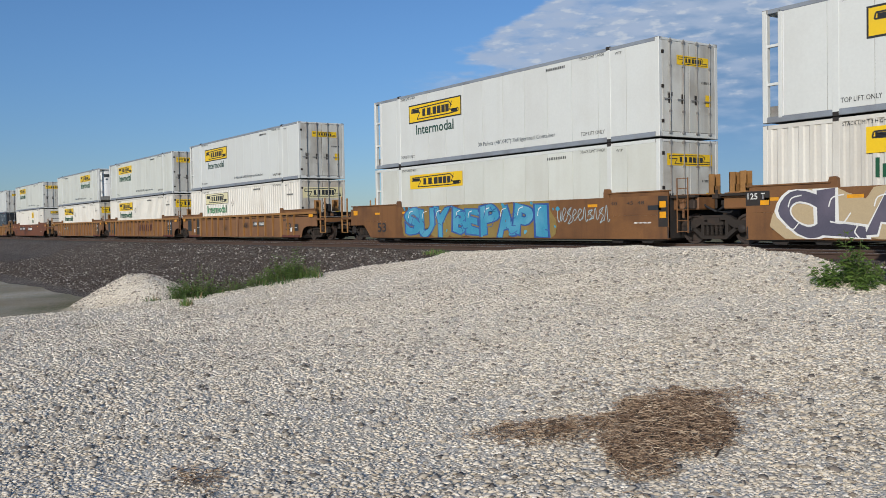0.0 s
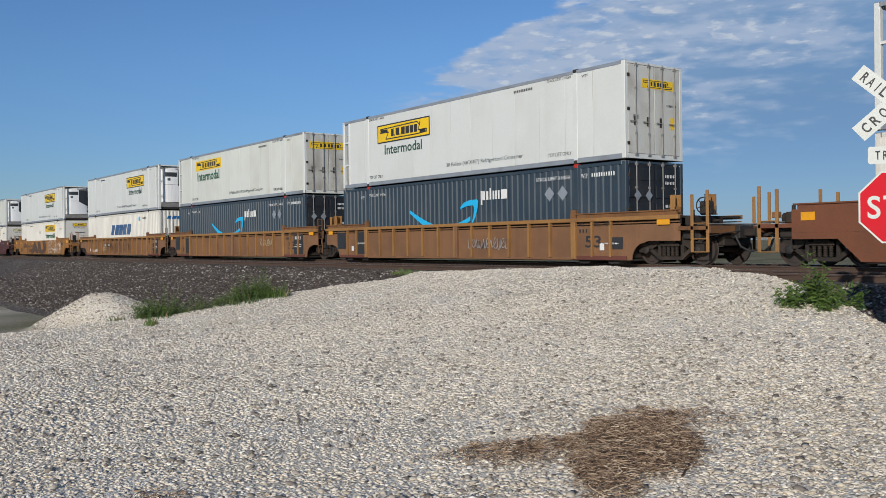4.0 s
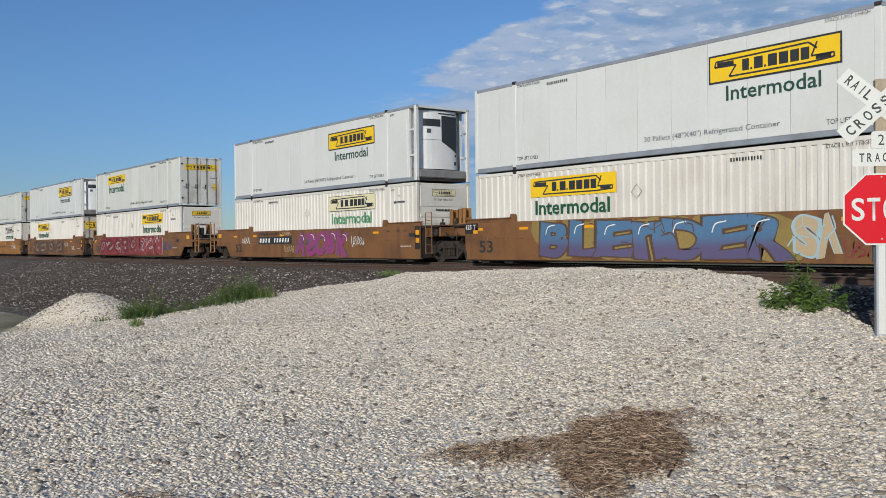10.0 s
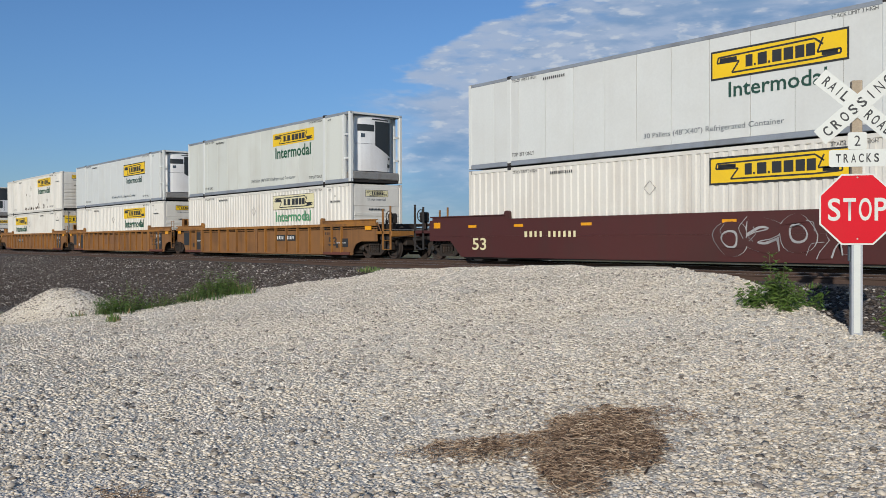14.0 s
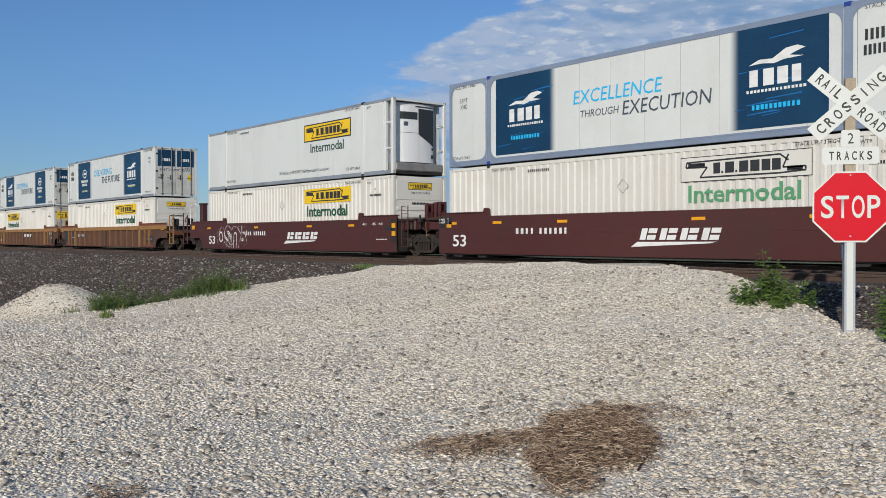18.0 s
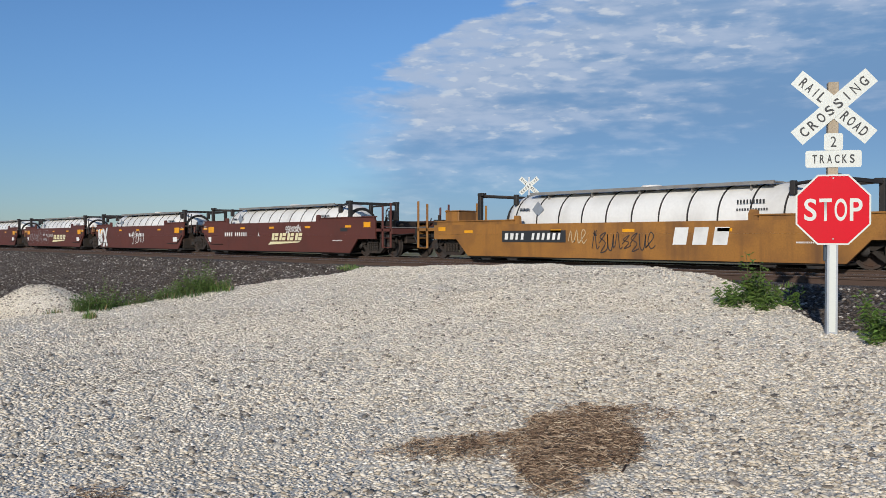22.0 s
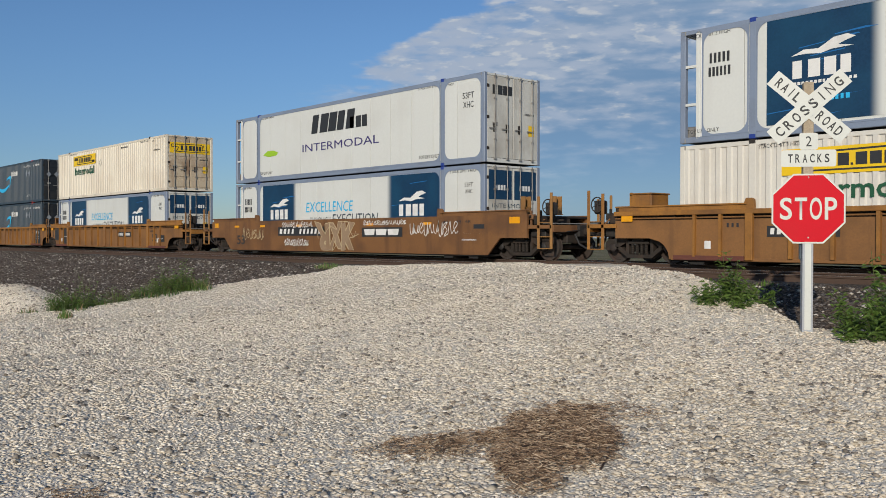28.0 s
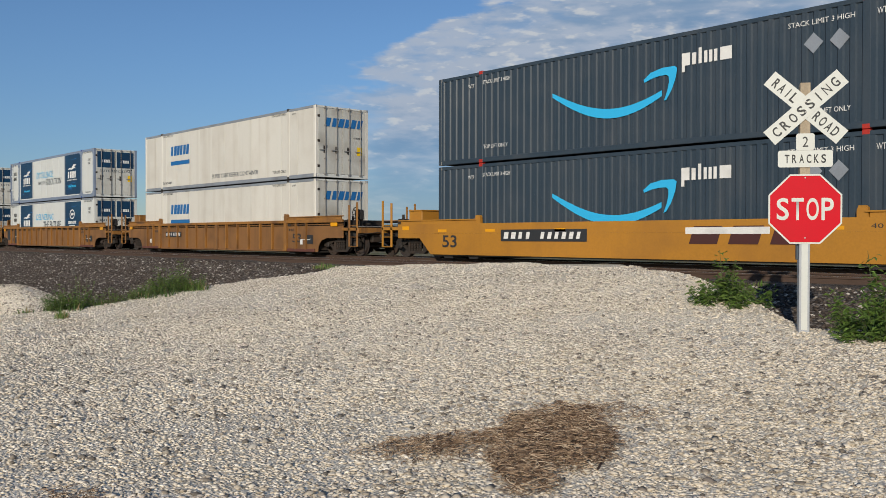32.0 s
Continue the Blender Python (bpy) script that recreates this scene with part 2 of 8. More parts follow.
RUST = (0.13, 0.055, 0.025)
GRIME = (0.10, 0.085, 0.07)
M = {
    "oldwhite": material("weathered_white_panel_paint", (0.605, 0.622, 0.570), 0.45, dirt=(0.36, 0.32, 0.25), dirt_amount=0.3, grain=0.03, scale=1.6, streak=0.26, bump=0.03, spread=0.08),
    "white": material("white_panel_paint", (0.618, 0.636, 0.614), 0.42, dirt=(0.40, 0.37, 0.32), dirt_amount=0.2, grain=0.03, scale=1.6, streak=0.14, bump=0.03, spread=0.02),
    "cream": material("cream_steel_paint", (0.645, 0.626, 0.570), 0.45, dirt=(0.33, 0.26, 0.19), dirt_amount=0.28, grain=0.04, scale=1.8, streak=0.32, bump=0.04, spread=0.08),
    "whitedoor": material("grimy_white_door_paint", (0.56, 0.56, 0.52), 0.5, dirt=(0.20, 0.155, 0.115), dirt_amount=0.75, grain=0.05, scale=2.6, streak=0.6, bump=0.05, spread=0.18),
    "creamdoor": material("grimy_cream_door_paint", (0.55, 0.51, 0.44), 0.5, dirt=(0.19, 0.135, 0.09), dirt_amount=0.75, grain=0.05, scale=2.6, streak=0.6, bump=0.05, spread=0.18),
    "beigedoor": material("rusted_beige_door_paint", (0.52, 0.43, 0.31), 0.6, dirt=(0.16, 0.07, 0.03), dirt_amount=0.95, grain=0.08, scale=3.0, streak=0.8, bump=0.08),
    "beige": material("beige_steel_paint", (0.67, 0.62, 0.52), 0.5, dirt=(0.30, 0.2, 0.12), dirt_amount=0.3, grain=0.04, scale=1.8, streak=0.35, bump=0.04),
    "navydoor": material("black_blue_door_paint", (0.012, 0.016, 0.022), 0.55, dirt=(0.05, 0.045, 0.04), dirt_amount=0.5, grain=0.1, scale=2.6, streak=0.4, bump=0.05),
    "navy": material("dark_blue_steel_paint", (0.030, 0.048, 0.068), 0.42, dirt=(0.12, 0.12, 0.12), dirt_amount=0.2, grain=0.1, scale=2.0, streak=0.2, bump=0.05),
    "greyrail": material("grey_rail_paint", (0.24, 0.27, 0.31), 0.5, dirt=GRIME, dirt_amount=0.5, grain=0.08, scale=3.0, streak=0.2, bump=0.05),
    "bluerail": material("blue_grey_frame_paint", (0.20, 0.25, 0.34), 0.45, dirt=GRIME, dirt_amount=0.3, grain=0.06, scale=3.0, bump=0.05),
    "sleeve": material("grey_post_sleeve", (0.36, 0.385, 0.42), 0.5, 0.2, dirt=GRIME, dirt_amount=0.3, grain=0.08, scale=5),
    "redcap": material("red_casting_paint", (0.42, 0.03, 0.02), 0.5),
    "violetink": material("dark_violet_lettering", (0.045, 0.035, 0.15), 0.55, grain=0.1, bump=0.0),
    "limemark": material("lime_green_decal", (0.30, 0.52, 0.03), 0.5, grain=0.1, bump=0.0),
    "cap": material("blue_casting_paint", (0.02, 0.05, 0.25), 0.5),
    "steel": material("worn_grey_steel", (0.32, 0.31, 0.29), 0.5, 0.4, dirt=RUST, dirt_amount=0.5, grain=0.2, scale=8),
    "black": material("black_rubber", (0.02, 0.02, 0.022), 0.7),
    "dark": material("dark_steel", (0.026, 0.024, 0.023), 0.7, 0.0, dirt=(0.07, 0.04, 0.028), dirt_amount=0.4, grain=0.3, scale=6),
    "yellow": material("yellow_decal", (0.80, 0.52, 0.015), 0.5, dirt=(0.4, 0.3, 0.08), dirt_amount=0.3, grain=0.03, scale=2, bump=0.0),
    "paleyellow": material("faded_yellow_decal", (0.70, 0.64, 0.38), 0.55, dirt=(0.66, 0.64, 0.55), dirt_amount=0.6, grain=0.03, scale=2, bump=0.0),
    "ink": material("black_lettering", (0.03, 0.032, 0.035), 0.55, grain=0.2, bump=0.0),
    "green": material("dark_green_lettering", (0.015, 0.09, 0.045), 0.5, grain=0.1, bump=0.0),
    "slate": material("grey_blue_lettering", (0.06, 0.082, 0.105), 0.55, grain=0.1, bump=0.0),
    "deepgreen": material("blackish_green_lettering", (0.022, 0.070, 0.052), 0.5, grain=0.1, bump=0.0),
    "palegreen": material("faded_green_lettering", (0.10, 0.30, 0.15), 0.55, grain=0.1, bump=0.0),
    "chalk": material("white_lettering", (0.72, 0.72, 0.70), 0.6, dirt=GRIME, dirt_amount=0.3, grain=0.06, bump=0.0),
    "sky": material("light_blue_decal", (0.02, 0.42, 0.75), 0.45, grain=0.04, bump=0.0),
    "teal": material("deep_teal_blue_decal", (0.006, 0.038, 0.09), 0.42, dirt=(0.008, 0.065, 0.13), dirt_amount=0.8, grain=0.2, scale=2.2, bump=0.0),
    "wingblue": material("dull_blue_lettering", (0.045, 0.105, 0.23), 0.5, dirt=(0.25, 0.28, 0.33), dirt_amount=0.5, grain=0.06, bump=0.0),
    "midblue": material("blue_lettering", (0.01, 0.13, 0.36), 0.5, grain=0.06, bump=0.0),
    "amber": material("amber_reflector", (0.78, 0.34, 0.01), 0.35, dirt=GRIME, dirt_amount=0.3, grain=0.1, scale=8),
    "brown": material("brown_car_paint", (0.20, 0.094, 0.036), 0.6, dirt=(0.08, 0.040, 0.023), dirt_amount=0.85, grain=0.15, scale=2.6, streak=0.8, bump=0.1),
    "sheetbrown": material("dirty_brown_sheet_paint", (0.215, 0.108, 0.052), 0.66, dirt=(0.085, 0.048, 0.030), dirt_amount=0.6, grain=0.15, scale=2.2, streak=0.5, bump=0.12),
    "chordbrown": material("tan_brown_chord_paint", (0.31, 0.158, 0.052), 0.55, dirt=(0.13, 0.066, 0.03), dirt_amount=0.6, grain=0.15, scale=2.6, streak=0.2, bump=0.1),
    "sheetdark": material("dark_brown_sheet_paint", (0.105, 0.050, 0.031), 0.68, dirt=(0.04, 0.028, 0.022), dirt_amount=0.6, grain=0.18, scale=2.2, streak=0.4, bump=0.12),
    "sheetochre": material("shaded_ochre_sheet_paint", (0.235, 0.112, 0.040), 0.6, dirt=(0.10, 0.052, 0.026), dirt_amount=0.8, grain=0.14, scale=2.6, streak=0.8, bump=0.1),
    "hole": material("shadowed_steel", (0.02, 0.017, 0.015), 0.85, grain=0.3),
    "sill": material("dull_red_sill_paint", (0.13, 0.045, 0.032), 0.65, dirt=(0.06, 0.035, 0.03), dirt_amount=0.5, grain=0.15, scale=4),
    "strawlitter": material("dry_straw", (0.30, 0.225, 0.125), 0.8, grain=0.25, scale=9, dirt=(0.16, 0.11, 0.065), dirt_amount=0.7, bump=0.0),
    "leaf": material("weed_leaf", (0.105, 0.185, 0.036), 0.55, grain=0.3, scale=5, dirt=(0.09, 0.12, 0.03), dirt_amount=0.7, bump=0.0),
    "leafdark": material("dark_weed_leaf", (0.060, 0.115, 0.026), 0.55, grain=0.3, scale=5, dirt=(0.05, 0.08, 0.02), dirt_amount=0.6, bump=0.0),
    "stem": material("weed_stem", (0.10, 0.12, 0.04), 0.7, grain=0.2, scale=8),
    "rust": material("red_brown_car_paint", (0.17, 0.062, 0.030), 0.62, dirt=(0.09, 0.04, 0.025), dirt_amount=0.55, grain=0.15, scale=2.2, streak=0.4, bump=0.1),
    "ochre": material("ochre_car_paint", (0.31, 0.140, 0.032), 0.55, dirt=(0.105, 0.052, 0.026), dirt_amount=0.85, grain=0.14, scale=2.6, streak=0.85, bump=0.08),
    "ochre2": material("bright_ochre_car_paint", (0.42, 0.19, 0.026), 0.5, dirt=(0.2, 0.09, 0.03), dirt_amount=0.4, grain=0.08, scale=2.2, streak=0.3, bump=0.06),
    "maroon": material("maroon_car_paint", (0.075, 0.022, 0.020), 0.55, dirt=(0.05, 0.03, 0.025), dirt_amount=0.5, grain=0.12, scale=2.2, streak=0.3, bump=0.06),
    "oxide": material("oxide_red_car_paint", (0.108, 0.034, 0.025), 0.55, dirt=(0.055, 0.028, 0.022), dirt_amount=0.5, grain=0.12, scale=2.2, streak=0.3, bump=0.06),
    "iron": material("brown_black_cast_iron", (0.028, 0.022, 0.018), 0.8, 0.0, dirt=(0.095, 0.056, 0.038), dirt_amount=0.45, grain=0.3, scale=7, bump=0.3),
    "tread": material("worn_wheel_steel", (0.055, 0.045, 0.04), 0.6, 0.2, dirt=RUST, dirt_amount=0.4, grain=0.2, scale=8),
    "railside": material("rusty_rail_steel", (0.085, 0.054, 0.040), 0.8, 0.1, dirt=(0.07, 0.04, 0.03), dirt_amount=0.6, grain=0.25, scale=6, bump=0.2),
    "railtop": material("polished_rail_head", (0.45, 0.44, 0.43), 0.28, 0.9, dirt=RUST, dirt_amount=0.2, grain=0.1, scale=5),
    "tie": material("weathered_timber", (0.13, 0.095, 0.07), 0.85, dirt=(0.05, 0.04, 0.03), dirt_amount=0.6, grain=0.3, scale=5, bump=0.4, spread=0.4),
    "post": material("grey_weathered_post", (0.40, 0.33, 0.24), 0.8, dirt=(0.2, 0.15, 0.1), dirt_amount=0.5, grain=0.2, scale=6, streak=0.5, bump=0.3),
    "signwhite": material("reflective_white_sheet", (0.57, 0.59, 0.555), 0.45, dirt=(0.46, 0.44, 0.39), dirt_amount=0.25, grain=0.03, scale=4, bump=0.02),
    "signred": material("reflective_red_sheet", (0.56, 0.004, 0.016), 0.5, spec=0.15, dirt=(0.4, 0.02, 0.02), dirt_amount=0.25, grain=0.05, scale=5, bump=0.02),
    "alu": material("dull_aluminium", (0.45, 0.45, 0.44), 0.5, 0.7, grain=0.1, scale=6),
    "tankwhite": material("white_tank_cladding", (0.74, 0.73, 0.70), 0.4, dirt=(0.2, 0.17, 0.14), dirt_amount=0.4, grain=0.04, scale=1.4, streak=0.3, bump=0.03),
    "unit": material("white_moulded_plastic", (0.74, 0.75, 0.75), 0.35, dirt=(0.3, 0.2, 0.12), dirt_amount=0.25, grain=0.03, scale=1.5, streak=0.3, bump=0.02),
    "grille": material("black_grille", (0.03, 0.036, 0.04), 0.55, grain=0.2, scale=10),
    "gravel": stones("pale_limestone_gravel", [(0.48, 0.41, 0.325), (0.67, 0.60, 0.49), (0.76, 0.69, 0.575), (0.83, 0.76, 0.64), (0.93, 0.87, 0.76)], 42.0, patch=(0.88, 0.84, 0.77), gap_shade=0.72, bump=0.45),
    "ballast": stones("dark_ballast_stone", [(0.034, 0.027, 0.022), (0.066, 0.052, 0.043), (0.096, 0.076, 0.062), (0.13, 0.105, 0.087), (0.32, 0.29, 0.26)], 24.0, patch=(0.75, 0.68, 0.62)),
}


def fading(name, base, edge, at_end):
    """A printed panel whose colour fades out towards one side."""
    mt = M["teal"].copy()
    mt.name = name
    N, L = mt.node_tree.nodes, mt.node_tree.links
    b = N["Principled BSDF"]
    src = b.inputs["Base Color"].links[0].from_socket
    tc, sp, mr, mx = N.new("ShaderNodeTexCoord"), N.new("ShaderNodeSeparateXYZ"), N.new("ShaderNodeMapRange"), N.new("ShaderNodeMix")
    mx.data_type = "RGBA"
    mr.inputs["From Min"].default_value, mr.inputs["From Max"].default_value = (0.88, 1.0) if at_end else (0.12, 0.0)
    mr.interpolation_type = "SMOOTHSTEP"
    L.new(tc.outputs["Generated"], sp.inputs[0])
    L.new(sp.outputs[0], mr.inputs["Value"])
    L.new(mr.outputs[0], mx.inputs[0])
    L.new(src, mx.inputs[6])
    mx.inputs[7].default_value = (*edge, 1)
    L.new(mx.outputs[2], b.inputs["Base Color"])
    return mt


M["tealfade_end"] = fading("blue_panel_fading_out", (0, 0, 0), (0.618, 0.636, 0.614), True)
M["tealfade_start"] = fading("blue_panel_fading_in", (0, 0, 0), (0.618, 0.636, 0.614), False)

# ---- mesh helpers ----


class Form:
    """Collects faces for one mesh."""

    def __init__(self):
        self.v, self.f = [], []

    def add(self, verts, faces):
        n = len(self.v)
        self.v += [tuple(p) for p in verts]
        self.f += [tuple(n + i for i in q) for q in faces]
        return self

    def box(self, x0, x1, y0, y1, z0, z1, c=0.0):
        """A box, its edges cut off by c."""
        c = min(c, 0.45 * min(x1 - x0, y1 - y0, z1 - z0))
        if c <= 0:
            vs = [(x, y, z) for x in (x0, x1) for y in (y0, y1) for z in (z0, z1)]
            return self.add(vs, [(0, 1, 3, 2), (4, 6, 7, 5), (0, 4, 5, 1), (2, 3, 7, 6), (0, 2, 6, 4), (1, 5, 7, 3)])
        bm = bmesh.new()
        pts = []
        for sx in (0, 1):
            for sy in (0, 1):
                for sz in (0, 1):
                    X, Y, Z = (x0, x1)[sx], (y0, y1)[sy], (z0, z1)[sz]
                    dx, dy, dz = (c, -c)[sx], (c, -c)[sy], (c, -c)[sz]
                    pts += [(X, Y + dy, Z + dz), (X + dx, Y, Z + dz), (X + dx, Y + dy, Z)]
        vs = [bm.verts.new(p) for p in pts]
        bmesh.ops.convex_hull(bm, input=vs)
        bm.verts.index_update()
        self.add([tuple(v.co) for v in bm.verts], [[v.index for v in q.verts] for q in bm.faces])
        bm.free()
        return self

    def prism(self, outline, y0, y1, axis="y"):
        """An outline in (x, z), drawn out along y (or in (x, y) along z, or (y, z) along x)."""
        n = len(outline)
        put = {"y": lambda a, b, d: (a, d, b), "z": lambda a, b, d: (a, b, d), "x": lambda a, b, d: (d, a, b)}[axis]
        vs = [put(a, b, y0) for a, b in outline] + [put(a, b, y1) for a, b in outline]
        fs = [tuple(range(n)), tuple(range(2 * n - 1, n - 1, -1))]
        fs += [(i, i + n, (i + 1) % n + n, (i + 1) % n) for i in range(n)]
        return self.add(vs, fs)

    def rod(self, a, b, r, n=8, r2=None):
        a, b = Vector(a), Vector(b)
        q = (b - a).to_track_quat("Z", "Y")
        r2 = r if r2 is None else r2
        ring = [Vector((math.cos(2 * math.pi * i / n), math.sin(2 * math.pi * i / n), 0)) for i in range(n)]
        vs = [a + q @ (p * r) for p in ring] + [b + q @ (p * r2) for p in ring]
        fs = [(i, (i + 1) % n, (i + 1) % n + n, i + n) for i in range(n)]
        return self.add(vs, fs + [tuple(range(n - 1, -1, -1)), tuple(range(n, 2 * n))])

    def pipe(self, pts, r, n=6):
        for a, b in zip(pts, pts[1:]):
            self.rod(a, b, r, n)
        return self

    def turned(self, profile, centre, axis="y", n=20):
        """A profile of (along, radius) turned about an axis through centre."""
        vs, fs = [], []
        for d, r in profile:
            for i in range(n):
                c, s = math.cos(2 * math.pi * i / n) * r, math.sin(2 * math.pi * i / n) * r
                p = {"y": (c, d, s), "x": (d, c, s), "z": (c, s, d)}[axis]
                vs.append((p[0] + centre[0], p[1] + centre[1], p[2] + centre[2]))
        m = len(profile)
        for k in range(m - 1):
            for i in range(n):
                j = (i + 1) % n
                fs.append((k * n + i, k * n + j, (k + 1) * n + j, (k + 1) * n + i))
        fs += [tuple(range(n - 1, -1, -1)), tuple(range((m - 1) * n, m * n))]
        return self.add(vs, fs)

    def mesh(self, name):
        me = bpy.data.meshes.new(name)
        me.from_pydata(self.v, [], self.f)
        me.update()
        return me


KEPT = {}


def part(name, form, mat, parent, label="", at=None):
    """One mesh object under a thing or under a part; form is a Form, or a mesh that is shared."""
    me = form if isinstance(form, bpy.types.Mesh) else form.mesh(name)
    if not me.materials:
        me.materials.append(M[mat])
    ob = new(name, me)
    ob.parent = parent
    if at is not None:
        ob.matrix_basis = at
    if label:
        ob["label"] = label
    return ob


def kept(key, make):
    if key not in KEPT:
        KEPT[key] = make()
    return KEPT[key]


def smooth(ob, angle=40):
    ob.data.shade_smooth()
    return ob


def letters(text, mat, slant=0.0, bold=0.0):
    """A flat mesh of a line of text, one unit high and wide, in the x-z plane, facing -y."""
    def make():
        cu = bpy.data.curves.new("lettering", "FONT")
        cu.body, cu.size, cu.resolution_u, cu.shear, cu.offset = text, 1.0, 5 if len(text) < 3 else 2, slant, 0.0 if set(text) & set("MWN") else bold
        ob = bpy.data.objects.new("lettering", cu)
        me = bpy.data.meshes.new_from_object(ob)
        bpy.data.objects.remove(ob)
        co = np.empty(len(me.vertices) * 3)
        me.vertices.foreach_get("co", co)
        co = co.reshape(-1, 3)
        lo, hi = co.min(0), co.max(0)
        flat = np.zeros_like(co)
        flat[:, 0] = (co[:, 0] - lo[0]) / (hi[0] - lo[0])
        flat[:, 2] = (co[:, 1] - lo[1]) / (hi[1] - lo[1])
        me.vertices.foreach_set("co", flat.ravel())
        me.update()
        me.materials.append(M[mat])
        return me
    return kept(("text", text, mat, slant, bold), make)


def wording(parent, text, mat, x0, x1, z0, z1, y, slant=0.0, bold=0.0, face="side", name="lettering"):
    """Text stretched over x0..x1, z0..z1 on a side wall (facing -y) or on an end wall (facing +x, x0..x1 along y)."""
    m = Matrix.Diagonal((x1 - x0, 1, z1 - z0, 1))
    if face == "side":
        m = Matrix.Translation((x0, y, z0)) @ m
    else:
        m = Matrix.Translation((y, x0, z0)) @ Matrix.Rotation(math.pi / 2, 4, "Z") @ m
    return part(name, letters(text, mat, slant, bold), mat, parent, at=m)


def patch(parent, name, mat, outline, y, face="side", label=""):
    """A flat painted shape, given by an outline in (x, z), on a side wall or an end wall."""
    f = Form()
    pts = [(a, y, b) for a, b in outline] if face == "side" else [(y, a, b) for a, b in outline]
    f.add(pts, [tuple(range(len(pts)))])
    return part(name, f, mat, parent, label)


def rect(x0, x1, z0, z1):
    return [(x0, z0), (x1, z0), (x1, z1), (x0, z1)]


def bars(parent, mat, x0, x1, z0, z1, y, n, fill=0.62, face="side", name="marking", slant=0.0, seed=1):
    """A row of plain bars that stands for writing that is not reproduced."""
    def make():
        f, rnd = Form(), random.Random(seed)
        step = 1.0 / n
        for i in range(n):
            w = step * fill * rnd.uniform(0.8, 1.1)
            s = slant
            f.add([(i * step, 0, 0), (i * step + w, 0, 0), (i * step + w + s, 0, 1), (i * step + s, 0, 1)], [(0, 1, 2, 3)])
        me = f.mesh("marking")
        me.materials.append(M[mat])
        return me
    m = Matrix.Diagonal((x1 - x0, 1, z1 - z0, 1))
    if face == "side":
        m = Matrix.Translation((x0, y, z0)) @ m
    else:
        m = Matrix.Translation((y, x0, z0)) @ Matrix.Rotation(math.pi / 2, 4, "Z") @ m
    return part(name, kept(("bars", mat, n, fill, slant, seed), make), mat, parent, at=m)


# ---- ground ----
TRACK_NEAR, TRACK_FAR = 17.0, 21.3


def ease(a, b, x):
    t = np.clip((x - a) / (b - a), 0, 1)
    return t * t * (3 - 2 * t)


def wobble(x, y, s, seed=0.0):
    """Cheap smooth noise, about -1 to 1."""
    return (np.sin(x * s + 1.7 * seed + 1.3 * np.sin(y * s * 0.83 + seed)) + np.sin(y * s * 1.27 + 2.1 * seed + 1.1 * np.sin(x * s * 0.61 + 3 * seed))
            + 0.5 * np.sin((x + y) * s * 2.3 + seed)) / 2.5


def plain_height(x, y):
    return -1.45 + 0.10 * wobble(x, y, 0.11, 2.0) + 0.03 * wobble(x, y, 0.7, 5.0)


PAD_Y = np.array([-40.0, -6.0, 0.0, 5.0, 6.5, 8.0, 9.5, 11.0, 12.5, 14.0, 15.2, 16.2, 24.0, 27.0, 34.0])
PAD_Z = np.array([-1.15, -1.05, -1.0, -0.98, -0.90, -0.76, -0.60, -0.38, -0.14, 0.06, 0.10, 0.02, -0.02, -0.4, -1.3])


def pad_height(x, y):
    z = np.interp(y, PAD_Y, PAD_Z)
    z = z - 0.16 * ease(-15, -20, x) * ease(9, 14, y) - 0.05 * ease(-13, -20, x) * ease(9, 4, y)
    z = z - 0.13 * ease(-9.5, -6.5, x) * ease(9, 11, y) * (1 - ease(12, 13.5, y))
    z = z + 0.045 * wobble(x, y, 1.9, 9.0) * ease(12.0, 13.6, y) * (1 - ease(15.0, 15.8, y))
    return z + 0.035 * wobble(x, y, 0.55, 1.0) + 0.022 * wobble(x, y, 1.7, 4.0)


def pad_share(x, y):
    """How far a place belongs to the gravel road and its apron."""
    left = -20.3 + 0.35 * wobble(x, y, 0.9, 3.0)
    inside = ease(left - 1.9, left + 0.2, x)
    brow = -5.7 - 1.30 * (np.clip(y, 10.5, 14.7) - 11.5) - 0.95 * np.clip(y - 14.2, 0, 9) + 0.25 * wobble(x, y, 1.1, 6.0)
    front = 11.3 - 0.35 * np.maximum(x + 5.0, 0) + 0.15 * wobble(x, y, 0.8, 7.0)
    road = 1 - ease(brow - 0.3, brow + 1.7, x)
    apron = 1 - ease(front - 0.1, front + 1.6, y)
    return inside * np.maximum(road, apron)


def heap_share(x, y):
    """A low bank of spare gravel beside the road."""
    d = np.sqrt(((x + 23.7) / 3.5) ** 2 + ((y - 6.85) / 1.75) ** 2) + 0.07 * wobble(x, y, 1.2, 8.0)
    return 1 - ease(0.05, 1.15, d)


